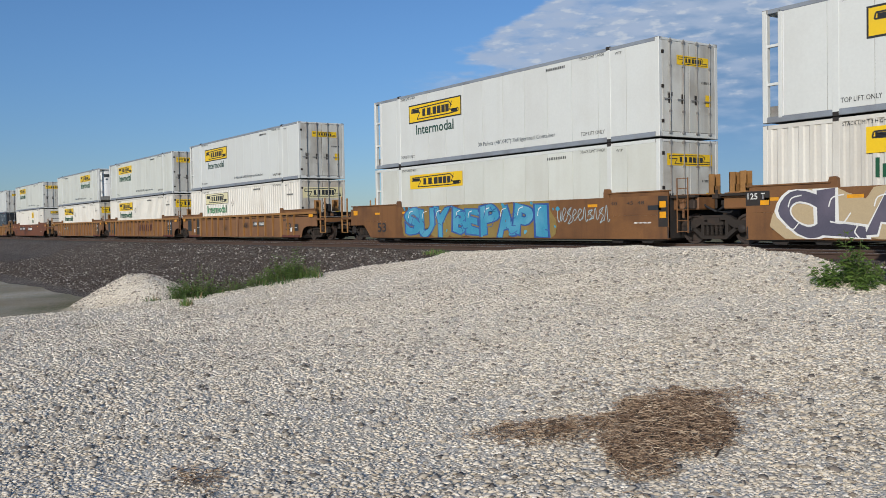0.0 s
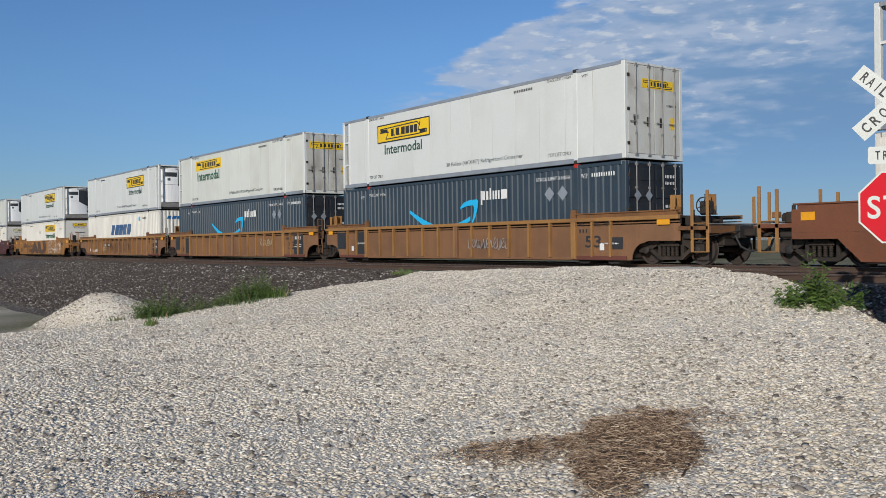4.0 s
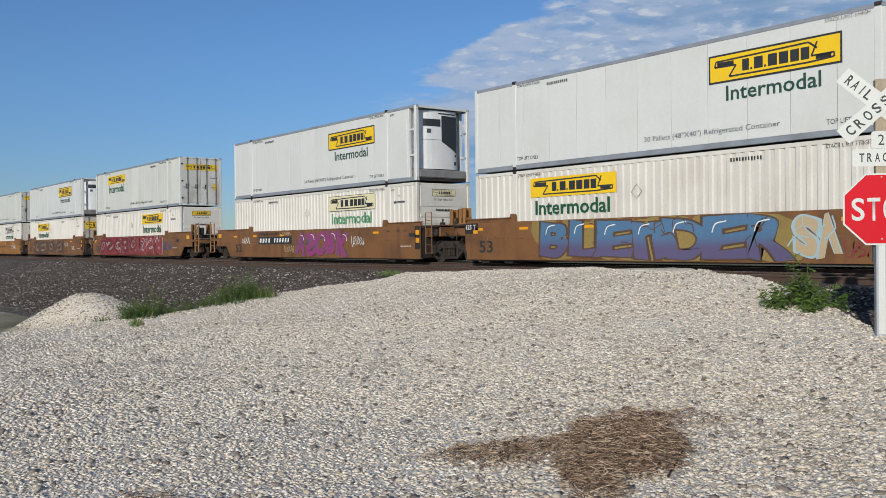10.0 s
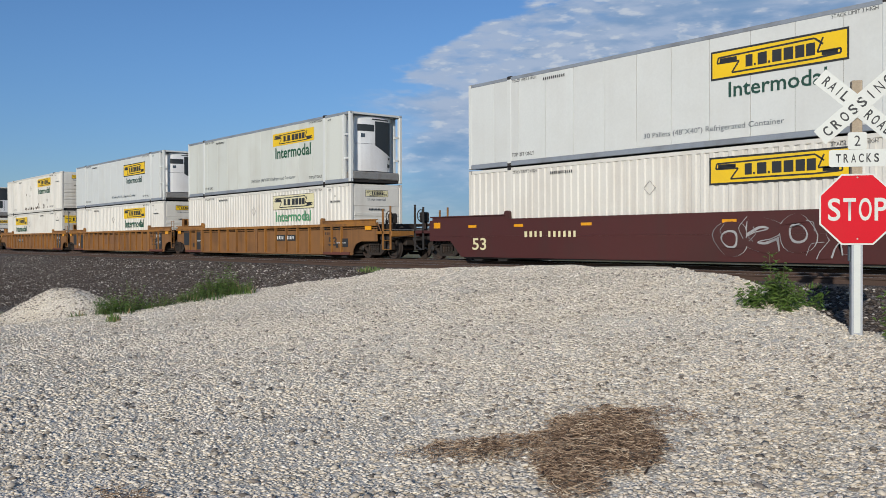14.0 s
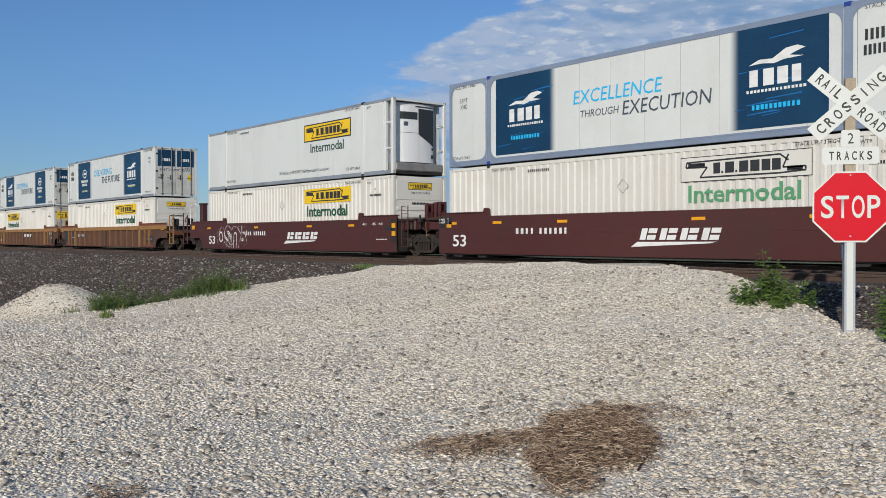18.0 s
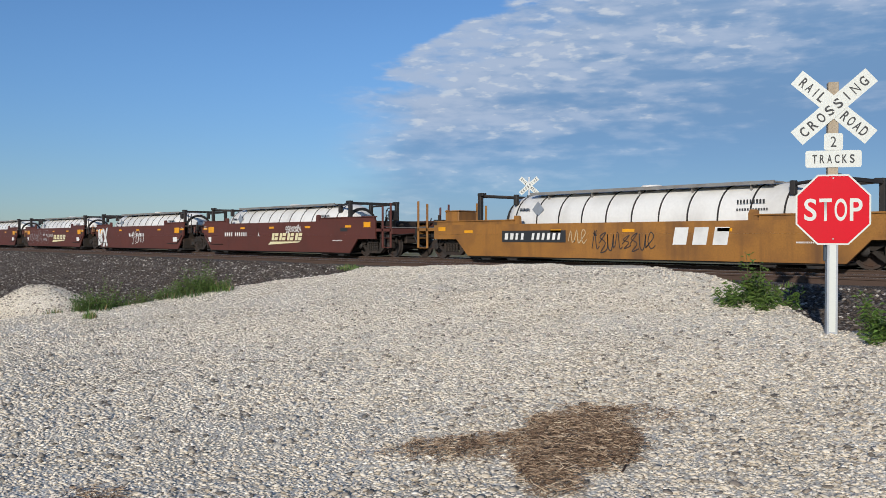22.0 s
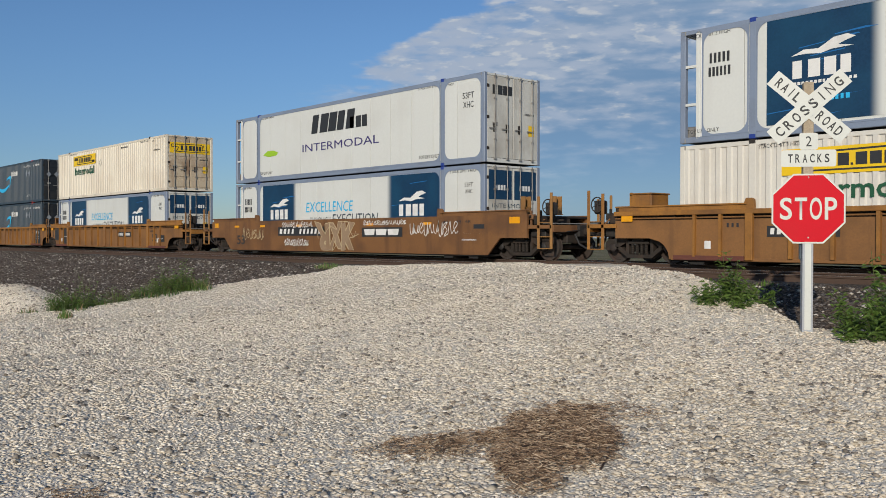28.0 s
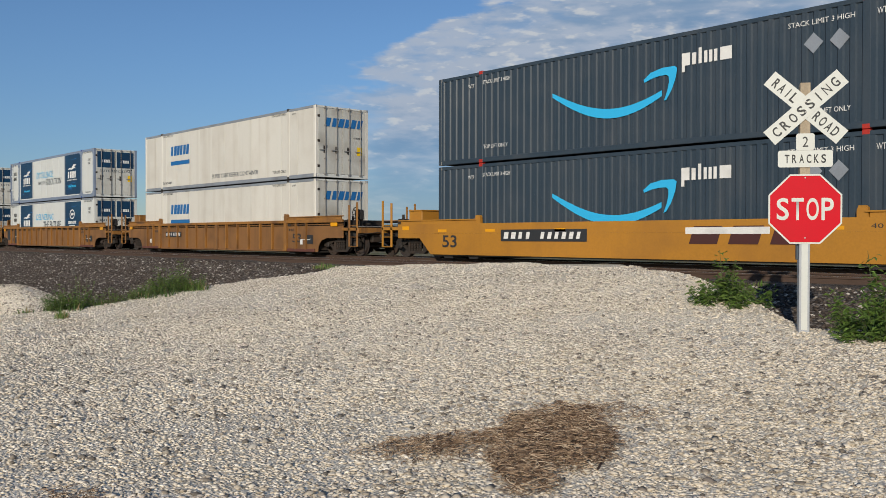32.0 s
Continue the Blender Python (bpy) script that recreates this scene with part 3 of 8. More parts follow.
def litter_share(x, y):
    """Where dry cut grass lies on the gravel."""
    u, v = x + 4.75, y - 5.28
    a, b = -0.62 * u + 0.785 * v, 0.785 * u + 0.62 * v
    ragged = 0.42 * wobble(x, y, 3.1, 4.0) + 0.40 * wobble(x, y, 8.0, 1.0)
    d = (a / 1.36) ** 2 + (b / (0.34 + 0.26 * ease(-1.4, 0.9, a))) ** 2 + ragged
    u, v = x + 5.36, y - 4.74
    d2 = ((0.56 * u + 0.83 * v) / 0.78) ** 2 + ((-0.83 * u + 0.56 * v) / 0.42) ** 2 + 0.8 * ragged
    d3 = ((x + 5.88) / 0.42) ** 2 + ((y - 1.95) / 0.30) ** 2 + 0.8 * ragged
    d4 = ((x + 5.0) / 0.40) ** 2 + ((y - 6.6) / 0.34) ** 2 + 1.2 * ragged
    far = np.maximum(0.80 * (1 - ease(0.0, 1.4, d2)), 0.36 * (1 - ease(0.0, 1.3, d4)))
    return np.maximum(np.maximum(1 - ease(0.35, 1.45, d), far), 0.46 * (1 - ease(0.0, 1.2, d3)))


def ground_height(x, y):
    s = pad_share(x, y)
    z = plain_height(x, y) * (1 - s) + pad_height(x, y) * s
    return z + 0.98 * heap_share(x, y) * (1 - 0.7 * s) + 0.03 * litter_share(x, y)


def axis(lo, fine0, fine1, hi, step):
    a = list(np.arange(fine0, fine1 + 1e-6, step))
    d, p = step, fine0
    left = []
    while p > lo:
        d *= 1.35
        p -= d
        left.append(max(p, lo))
    d, p = step, fine1
    right = []
    while p < hi:
        d *= 1.35
        p += d
        right.append(min(p, hi))
    return np.array(left[::-1] + a + right)


def sheet(name, xs, ys, height, mat):
    gx, gy = np.meshgrid(xs, ys)
    gz = height(gx, gy)
    co = np.stack([gx, gy, gz], -1).reshape(-1, 3)
    nx, ny = len(xs), len(ys)
    i = np.arange((nx - 1) * (ny - 1))
    a = (i // (nx - 1)) * nx + i % (nx - 1)
    quads = np.stack([a, a + 1, a + nx + 1, a + nx], -1)
    me = bpy.data.meshes.new(name)
    me.from_pydata(co.tolist(), [], quads.tolist())
    me.materials.append(mat)
    me.shade_smooth()
    ob = new(name, me)
    return ob, co


def ground_material():
    """Pale gravel on the road apron, dry grass and earth beyond it: told apart by an attribute of the sheet."""
    g = M["gravel"]
    nt = g.node_tree
    N, L = nt.nodes, nt.links
    b = N["Principled BSDF"]
    src = b.inputs["Base Color"].links[0].from_socket
    at = N.new("ShaderNodeAttribute")
    at.attribute_name = "gravel_share"
    tc = N.new("ShaderNodeTexCoord")
    n1, n2 = N.new("ShaderNodeTexNoise"), N.new("ShaderNodeTexNoise")
    for n, s in ((n1, 0.35), (n2, 9.0)):
        n.inputs["Scale"].default_value, n.inputs["Detail"].default_value = s, 6
        L.new(tc.outputs["Object"], n.inputs["Vector"])
    grass = N.new("ShaderNodeValToRGB")
    cols = [(0.30, (0.060, 0.080, 0.025)), (0.44, (0.12, 0.125, 0.05)), (0.54, (0.22, 0.18, 0.10)), (0.75, (0.30, 0.25, 0.16))]
    for i, (p, c) in enumerate(cols):
        e = grass.color_ramp.elements[i] if i < 2 else grass.color_ramp.elements.new(p)
        e.position, e.color = p, (*c, 1)
    mixn = N.new("ShaderNodeMix")
    mixn.inputs[0].default_value = 0.45
    L.new(n1.outputs["Fac"], mixn.inputs[2])
    L.new(n2.outputs["Fac"], mixn.inputs[3])
    L.new(mixn.outputs[0], grass.inputs[0])
    mx = N.new("ShaderNodeMix")
    mx.data_type = "RGBA"
    L.new(at.outputs["Fac"], mx.inputs[0])
    L.new(grass.outputs[0], mx.inputs[6])
    L.new(src, mx.inputs[7])
    li = N.new("ShaderNodeAttribute")
    li.attribute_name = "litter_share"
    mr = N.new("ShaderNodeMapRange")
    mr.inputs["To Max"].default_value = 0.52
    L.new(li.outputs["Fac"], mr.inputs["Value"])
    m2 = N.new("ShaderNodeMix")
    m2.data_type = "RGBA"
    L.new(mr.outputs[0], m2.inputs[0])
    L.new(mx.outputs[2], m2.inputs[6])
    m2.inputs[7].default_value = (0.115, 0.072, 0.044, 1)
    L.new(m2.outputs[2], b.inputs["Base Color"])


ground_material()
gx = axis(-1600, -46, 8, 1600, 0.14)
gy = axis(-900, 0, 16.5, 2600, 0.14)
ground, gco = sheet("ground", gx, gy, ground_height, M["gravel"])
share = np.maximum(pad_share(gco[:, 0], gco[:, 1]), heap_share(gco[:, 0], gco[:, 1]) * 2.5)
lit = ground.data.attributes.new("litter_share", "FLOAT", "POINT")
lit.data.foreach_set("value", litter_share(gco[:, 0], gco[:, 1]).astype(np.float32))
att = ground.data.attributes.new("gravel_share", "FLOAT", "POINT")
verge = ease(14, 9, gco[:, 1]) * ease(-110, -34, gco[:, 0]) * np.clip(0.24 + 0.40 * wobble(gco[:, 0], gco[:, 1], 0.6, 2.0), 0.0, 0.7)
att.data.foreach_set("value", np.maximum(np.clip(share * 1.6 - 0.2, 0, 1), verge).astype(np.float32))
tagged(ground, "pale crushed limestone road apron giving way to dry grass fields", "ground", kind="structure")

# ballast bed under both tracks, with long stony shoulders
BED = np.array([(6.0, -1.75), (7.4, -1.30), (11.6, -1.02), (14.4, -0.20), (15.2, -0.13), (18.6, -0.13), (19.2, -0.18), (19.8, -0.13), (23.0, -0.13), (23.8, -0.2), (27.0, -1.3), (28.5, -1.8)])


def bed_height(x, y):
    return np.interp(y, BED[:, 0], BED[:, 1]) + 0.02 * wobble(x, y, 1.3, 1.0) + 0.015 * wobble(x, y, 4.1, 2.0)


bed, _ = sheet("ballast_bed", axis(-1500, -60, 8, 1500, 0.35), np.concatenate([np.arange(6, 15.3, 0.22), np.arange(15.4, 28.6, 0.4)]), bed_height, M["ballast"])
tagged(bed, "dark grey crushed stone ballast under two railway tracks", "ballast", kind="structure")


def loose_stones(name, xs, ys, zs, sizes, mat, label, flat=0.6, seed=3):
    """Many small angular stones in one mesh."""
    rnd = np.random.RandomState(seed)
    base = np.array([(1, 0, 0), (-1, 0, 0), (0, 1, 0), (0, -1, 0), (0, 0, 1), (0, 0, -1), (.62, .62, .45), (-.62, .6, .4), (.6, -.62, .42), (-.6, -.62, .45)], float)
    bm = bmesh.new()
    bmesh.ops.convex_hull(bm, input=[bm.verts.new(p) for p in base])
    bm.verts.index_update()
    tri = np.array([[v.index for v in f.verts] for f in bm.faces])
    bv = np.array([tuple(v.co) for v in bm.verts])
    bm.free()
    n, k = len(xs), len(bv)
    a = rnd.uniform(0, 6.28, n)
    ca, sa = np.cos(a)[:, None], np.sin(a)[:, None]
    jit = bv[None] * rnd.uniform(0.65, 1.25, (n, k, 1))
    jit[:, :, 0] *= rnd.uniform(0.9, 1.5, (n, 1))
    jit[:, :, 2] *= flat
    tilt = rnd.uniform(-0.35, 0.35, (n, 1))
    x, y, z = jit[:, :, 0], jit[:, :, 1], jit[:, :, 2] + tilt * jit[:, :, 0]
    co = np.stack([(x * ca - y * sa) * sizes[:, None] + xs[:, None], (x * sa + y * ca) * sizes[:, None] + ys[:, None], z * sizes[:, None] + zs[:, None]], -1)
    faces = (tri[None] + (np.arange(n) * k)[:, None, None]).reshape(-1, 3)
    me = bpy.data.meshes.new(name)
    me.vertices.add(n * k)
    me.vertices.foreach_set("co", co.ravel())
    m = len(faces)
    me.loops.add(m * 3)
    me.loops.foreach_set("vertex_index", faces.ravel().astype(np.int32))
    me.polygons.add(m)
    me.polygons.foreach_set("loop_start", np.arange(0, m * 3, 3, dtype=np.int32))
    me.update(calc_edges=True)
    me.materials.append(mat)
    return tagged(new(name, me), label, "stones", kind="stuff")


def island_stone(name, colours, rough=0.85):
    """Stone whose colour differs from piece to piece."""
    mt = bpy.data.materials.new(name)
    mt.use_nodes = True
    N, L = mt.node_tree.nodes, mt.node_tree.links
    b = N["Principled BSDF"]
    b.inputs["Roughness"].default_value = rough
    b.inputs["Specular IOR Level"].default_value = 0.25
    g, r = N.new("ShaderNodeNewGeometry"), N.new("ShaderNodeValToRGB")
    for i, (p, c) in enumerate(colours):
        e = r.color_ramp.elements[i] if i < 2 else r.color_ramp.elements.new(p)
        e.position, e.color = p, (*c, 1)
    L.new(g.outputs["Random Per Island"], r.inputs[0])
    tc, n = N.new("ShaderNodeTexCoord"), N.new("ShaderNodeTexNoise")
    n.inputs["Scale"].default_value, n.inputs["Detail"].default_value = 60, 3
    L.new(tc.outputs["Object"], n.inputs["Vector"])
    mx = N.new("ShaderNodeMix")
    mx.data_type, mx.blend_type = "RGBA", "MULTIPLY"
    mr = N.new("ShaderNodeMapRange")
    mr.inputs["To Min"].default_value, mr.inputs["To Max"].default_value = 0.65, 1.2
    L.new(n.outputs["Fac"], mr.inputs["Value"])
    mx.inputs[0].default_value = 1.0
    L.new(r.outputs[0], mx.inputs[6])
    L.new(mr.outputs[0], mx.inputs[7])
    L.new(mx.outputs[2], b.inputs["Base Color"])
    return mt


PALE = island_stone("pale_gravel_stone", [(0.0, (0.14, 0.125, 0.105)), (0.02, (0.30, 0.26, 0.215)), (0.05, (0.59, 0.52, 0.43)), (0.45, (0.70, 0.63, 0.53)), (0.88, (0.77, 0.705, 0.60)), (1.0, (0.91, 0.86, 0.77))])
DARK = island_stone("ballast_piece", [(0.0, (0.036, 0.028, 0.023)), (0.5, (0.092, 0.072, 0.060)), (0.8, (0.135, 0.109, 0.090)), (0.89, (0.33, 0.30, 0.26)), (1.0, (0.60, 0.56, 0.51))])


def scatter_gravel():
    rnd = np.random.RandomState(11)
    n = 106000
    ang = np.radians(rnd.uniform(-84, -20, n))
    rad = np.sqrt(rnd.uniform(4.8 ** 2, 17.0 ** 2, n))
    keep = rnd.uniform(0, 1, n) < np.clip((19.0 - rad) / 10.0, 0.25, 1.0)
    x, y = (rad * np.sin(ang))[keep], (rad * np.cos(ang))[keep]
    s = pad_share(x, y) > 0.75
    x, y = x[s], y[s]
    size = 0.009 + 0.0165 * rnd.power(0.45, len(x))
    size *= np.where(np.hypot(x, y) > 9, 1.25, 1.0)
    z = ground_height(x, y) + size * 0.12
    loose_stones("gravel_stones", x, y, z, size, PALE, "loose pale limestone stones on the gravel apron", flat=0.46, seed=4)
    m = 46000
    x, y = rnd.uniform(-27, -7, m), rnd.uniform(2.5, 15.9, m)
    far = (np.hypot(x, y) > 14) & ((pad_share(x, y) > 0.5) | (heap_share(x, y) > 0.15))
    x, y = x[far], y[far]
    size = 0.012 + 0.021 * rnd.power(0.5, len(x))
    loose_stones("far_gravel_stones", x, y, ground_height(x, y) + size * 0.2, size, PALE, "pale limestone stones on the far part of the gravel road", seed=14)
    n = 15000
    x, y = rnd.uniform(-9.5, -1.5, n), rnd.uniform(1.5, 10.5, n)
    near = ease(-1.4, 0.8, x + 0.30 * y + 4.9 - 0.30 * 2.0 + 0.7 * wobble(x, y, 0.9, 3.0)) * (1 - ease(7.5, 10.5, y))
    s = rnd.uniform(0, 1, n) < near
    x, y = x[s], y[s]
    size = 0.013 + 0.026 * rnd.power(0.42, len(x))
    loose_stones("coarse_gravel", x, y, ground_height(x, y) + size * 0.2, size,
                 island_stone("mixed_gravel_stone", [(0.0, (0.13, 0.115, 0.10)), (0.10, (0.28, 0.235, 0.19)), (0.22, (0.47, 0.405, 0.32)), (0.6, (0.61, 0.54, 0.44)), (1.0, (0.74, 0.67, 0.57))]),
                 "coarse rounded tan and grey stones in pale gravel", flat=0.46, seed=19)
    # darker stones whose grey stands in for shaded gaps in the pale gravel
    n = 2400
    ang, rad = np.radians(rnd.uniform(-84, -22, n)), np.sqrt(rnd.uniform(7.0 ** 2, 18.5 ** 2, n))
    x, y = rad * np.sin(ang), rad * np.cos(ang)
    s = (pad_share(x, y) > 0.7) & (y < 16.0)
    hx, hy = rnd.uniform(-28, -20, 2600), rnd.uniform(4.5, 9.2, 2600)
    on = heap_share(hx, hy) > 0.12
    x, y = np.concatenate([x[s], hx[on]]), np.concatenate([y[s], hy[on]])
    size = 0.016 + 0.020 * rnd.power(0.6, len(x))
    loose_stones("grey_gap_shade_stones", x, y, ground_height(x, y) + size * 0.3, size,
                 island_stone("grey_gap_shade_stone", [(0.0, (0.17, 0.15, 0.13)), (0.4, (0.29, 0.255, 0.215)), (0.8, (0.42, 0.375, 0.315)), (1.0, (0.53, 0.48, 0.41))]),
                 "grey stones among pale limestone gravel, standing in for shaded gaps", flat=0.7, seed=29)
    n = 420
    ang, rad = np.radians(rnd.uniform(-82, -22, n)), np.sqrt(rnd.uniform(5.0 ** 2, 13 ** 2, n))
    x, y = rad * np.sin(ang), rad * np.cos(ang)
    s = pad_share(x, y) > 0.8
    x, y = x[s], y[s]
    size = 0.018 + 0.026 * rnd.power(0.6, len(x))
    loose_stones("large_gravel_stones", x, y, ground_height(x, y) + size * 0.15, size,
                 island_stone("coarse_gravel_stone", [(0.0, (0.10, 0.09, 0.08)), (0.4, (0.22, 0.19, 0.165)), (0.7, (0.40, 0.36, 0.31)), (1.0, (0.55, 0.52, 0.47))]),
                 "larger grey and tan stones lying on pale gravel", seed=9)


def scatter_ballast():
    rnd = np.random.RandomState(21)
    n = 52000
    x = -62 + 68 * rnd.uniform(0, 1, n) ** 0.72
    y = rnd.uniform(7.2, 15.1, n)
    s = ground_height(x, y) < bed_height(x, y) + 0.02
    x, y = x[s], y[s]
    size = rnd.uniform(0.018, 0.042, len(x))
    loose_stones("ballast_stones", x, y, bed_height(x, y) + size * 0.15, size, DARK, "angular dark grey and white ballast stones on the embankment", flat=0.75, seed=6)


scatter_gravel()
scatter_ballast()

# ---- tracks ----
RAIL = [(-0.075, -0.185), (0.075, -0.185), (0.07, -0.165), (0.012, -0.15), (0.012, -0.045), (0.036, -0.035), (0.036, -0.006), (0.028, 0.0), (-0.028, 0.0), (-0.036, -0.006), (-0.036, -0.035), (-0.012, -0.045), (-0.012, -0.15), (-0.07, -0.165)]


def track(y, ties):
    root = tagged(new("railway_track"), "rusty steel rails on weathered timber ties", "track", group="railway tracks", kind="structure")
    root.location = (0, y, 0)
    for side in (-0.755, 0.755):
        f = Form()
        outline = [(side + a, b) for a, b in RAIL]
        for x0 in np.arange(-1400, 1400, 100.0):
            f.prism(outline, x0, x0 + 100.0, "x")
        part("rail", f, "railside", root)
        g = Form()
        g.box(-1400, 1400, side - 0.026, side + 0.026, 0.0005, 0.004)
        part("rail_head", g, "railtop", root, "polished running surface")
    tie = Form().box(-0.115, 0.115, -1.30, 1.30, -0.36, -0.155, 0.015).mesh("tie")
    plate = Form().box(-0.10, 0.10, -0.15, 0.15, -0.186, -0.162).mesh("tie_plate")
    rnd = random.Random(int(y * 10))
    for i in range(ties):
        m = pose(-72 + i * 0.52 + rnd.uniform(-0.03, 0.03), rnd.uniform(-0.04, 0.04), rnd.uniform(-0.012, 0.006), 0, 0, rnd.uniform(-1.2, 1.2))
        part("tie", tie, "tie", root, at=m)
    f = Form()
    for x in list(np.arange(-400, -72, 0.52)) + list(np.arange(-72 + ties * 0.52, 200, 0.52)):
        f.box(x - 0.115, x + 0.115, -1.3, 1.3, -0.36, -0.16)
    tagged(part("distant_ties", f, "tie", root), kind="stuff")
    f = Form()
    for i in range(ties):
        for side in (-0.755, 0.755):
            f.box(-72 + i * 0.52 - 0.10, -72 + i * 0.52 + 0.10, side - 0.17, side + 0.17, -0.19, -0.166)
    tagged(part("tie_plates", f, "railside", root), kind="stuff")
    return root


track(TRACK_NEAR, 145)
track(TRACK_FAR, 60)

# ---- crossing signs ----


def blade(w, h):
    return [(-w / 2, -h / 2), (w / 2, -h / 2), (w / 2, h / 2), (-w / 2, h / 2)]


def rounded(w, h, r, n=4):
    pts = []
    for cx, cz, a0 in ((w / 2 - r, -h / 2 + r, -90), (w / 2 - r, h / 2 - r, 0), (-w / 2 + r, h / 2 - r, 90), (-w / 2 + r, -h / 2 + r, 180)):
        pts += [(cx + r * math.cos(radians(a0 + 90 * i / n)), cz + r * math.sin(radians(a0 + 90 * i / n))) for i in range(n + 1)]
    return pts


def octagon(r):
    return [(r * math.cos(radians(22.5 + 45 * i)), r * math.sin(radians(22.5 + 45 * i))) for i in range(8)]


def plate(parent, name, mat, outline, z, y, tilt=0.0, label=""):
    f = Form().prism(outline, -0.0015, 0.0015)
    return part(name, f, mat, parent, label, at=pose(0, y, z, 0, tilt, 0))


def spaced(parent, text, mat, x0, x1, z0, z1, y, gap=0.28, bold=0.0):
    """Letters of equal width set side by side, as on road signs; a blank leaves a letter's room."""
    n = len(text)
    w = (x1 - x0) / (n + (n - 1) * gap)
    for i, ch in enumerate(text):
        a = x0 + i * w * (1 + gap)
        if ch == "I":
            wording(parent, ch, mat, a + 0.42 * w, a + 0.62 * w, z0, z1, y, bold=bold)
        elif ch != " ":
            wording(parent, ch, mat, a, a + w, z0, z1, y, bold=bold)


def crossbuck(parent, z, y, size=1.0):
    for text, tilt, dy in (("RAIL ROAD", 41.5, 0.0), ("CROSSING", -41.5, -0.006)):
        b = plate(parent, "sign_blade", "signwhite", blade(1.22 * size, 0.229 * size), z, y + dy, tilt)
        if text == "CROSSING":
            spaced(b, text, "ink", -0.53 * size, 0.53 * size, -0.066 * size, 0.066 * size, -0.004, 0.55, 0.02)
        else:
            spaced(b, "RAIL", "ink", -0.53 * size, -0.16 * size, -0.066 * size, 0.066 * size, -0.004, 0.38, 0.02)
            spaced(b, "ROAD", "ink", 0.15 * size, 0.53 * size, -0.066 * size, 0.066 * size, -0.004, 0.38, 0.02)


def near_sign():
    x, y = -5.56, 11.14
    z = -0.50
    root = tagged(new("crossing_sign"), "railroad crossing signpost with crossbuck and red stop sign", "road sign")
    root.matrix_basis = pose(x, y, z, 0, 0, 37.0)
    part("post", Form().box(-0.062, 0.062, 0.0, 0.13, -0.3, 3.19, 0.006), "post", root, "weathered grey timber post")
    part("reflector_strip", Form().box(-0.038, 0.038, -0.0075, -0.004, 0.02, 1.13), "signwhite", root, "white reflective strip")
    part("post_sleeve", Form().box(-0.066, 0.066, -0.004, 0.134, -0.05, 1.14, 0.004), "sleeve", root, "dull grey metal sleeve")
    stop = plate(root, "stop_sign", "signwhite", octagon(0.446 / math.cos(radians(22.5))), 1.572, -0.012, label="red octagonal stop sign with white border")
    part("stop_face", Form().prism(octagon(0.425 / math.cos(radians(22.5))), -0.0035, -0.002), "signred", stop)
    spaced(stop, "STOP", "signwhite", -0.345, 0.345, -0.142, 0.142, -0.006, 0.22, 0.014)
    for dz in (0.40, -0.37):
        part("bolt", Form().turned([(-0.008, 0.008), (-0.003, 0.012)], (0, 0, dz), "y", 8), "alu", stop)
    t = plate(root, "tracks_plate", "signwhite", rounded(0.665, 0.215, 0.03), 2.215, -0.010, label="white plate that reads tracks")
    spaced(t, "TRACKS", "ink", -0.25, 0.25, -0.055, 0.055, -0.004, 0.55, 0.02)
    n = plate(root, "number_plate", "signwhite", rounded(0.225, 0.215, 0.03), 2.432, -0.010)
    wording(n, "2", "ink", -0.035, 0.035, -0.065, 0.065, -0.004)
    crossbuck(root, 2.87, -0.012, 0.965)
    for dz in (2.94, 2.81):
        part("bolt", Form().turned([(-0.032, 0.008), (-0.024, 0.012)], (0, 0, dz), "y", 8), "alu", root)
    box = part("back_plate", Form().box(-0.092, -0.066, 0.05, 0.12, 0.92, 1.20, 0.008), "slate", root, "small grey metal box on the post")
    return root


def far_sign():
    root = tagged(new("far_crossing_sign"), "white railroad crossbuck on a slim post beyond the tracks", "road sign")
    x, y = -31.3, 31.9
    root.matrix_basis = pose(x, y, -1.25, 0, 0, 40.0)
    part("post", Form().box(-0.05, 0.05, 0.0, 0.10, -0.3, 5.0, 0.006), "sleeve", root, "slim grey post")
    crossbuck(root, 4.56, -0.012, 0.95)
    return root


near_sign()
far_sign()

# ---- weeds and cut grass ----


def leaf_mass(name, root, mat, spots, rnd, size, droop=0.5):
    """Many narrow pointed leaves in one mesh."""
    f = Form()
    for x, y, z in spots:
        a, up = rnd.uniform(0, 6.28), rnd.uniform(-0.25, 0.9)
        l, w = size * rnd.uniform(0.6, 1.3), size * rnd.uniform(0.13, 0.22)
        d = Vector((math.cos(a) * math.cos(up), math.sin(a) * math.cos(up), math.sin(up)))
        s = Vector((-math.sin(a), math.cos(a), rnd.uniform(-0.4, 0.4))) * w
        p = Vector((x, y, z))
        q, r = p + d * l * 0.55, p + d * l - Vector((0, 0, l * droop * rnd.uniform(0.2, 0.8)))
        f.add([p, q + s, r, q - s], [(0, 1, 2), (0, 2, 3)])
    return tagged(part(name, f, mat, root), kind="stuff")


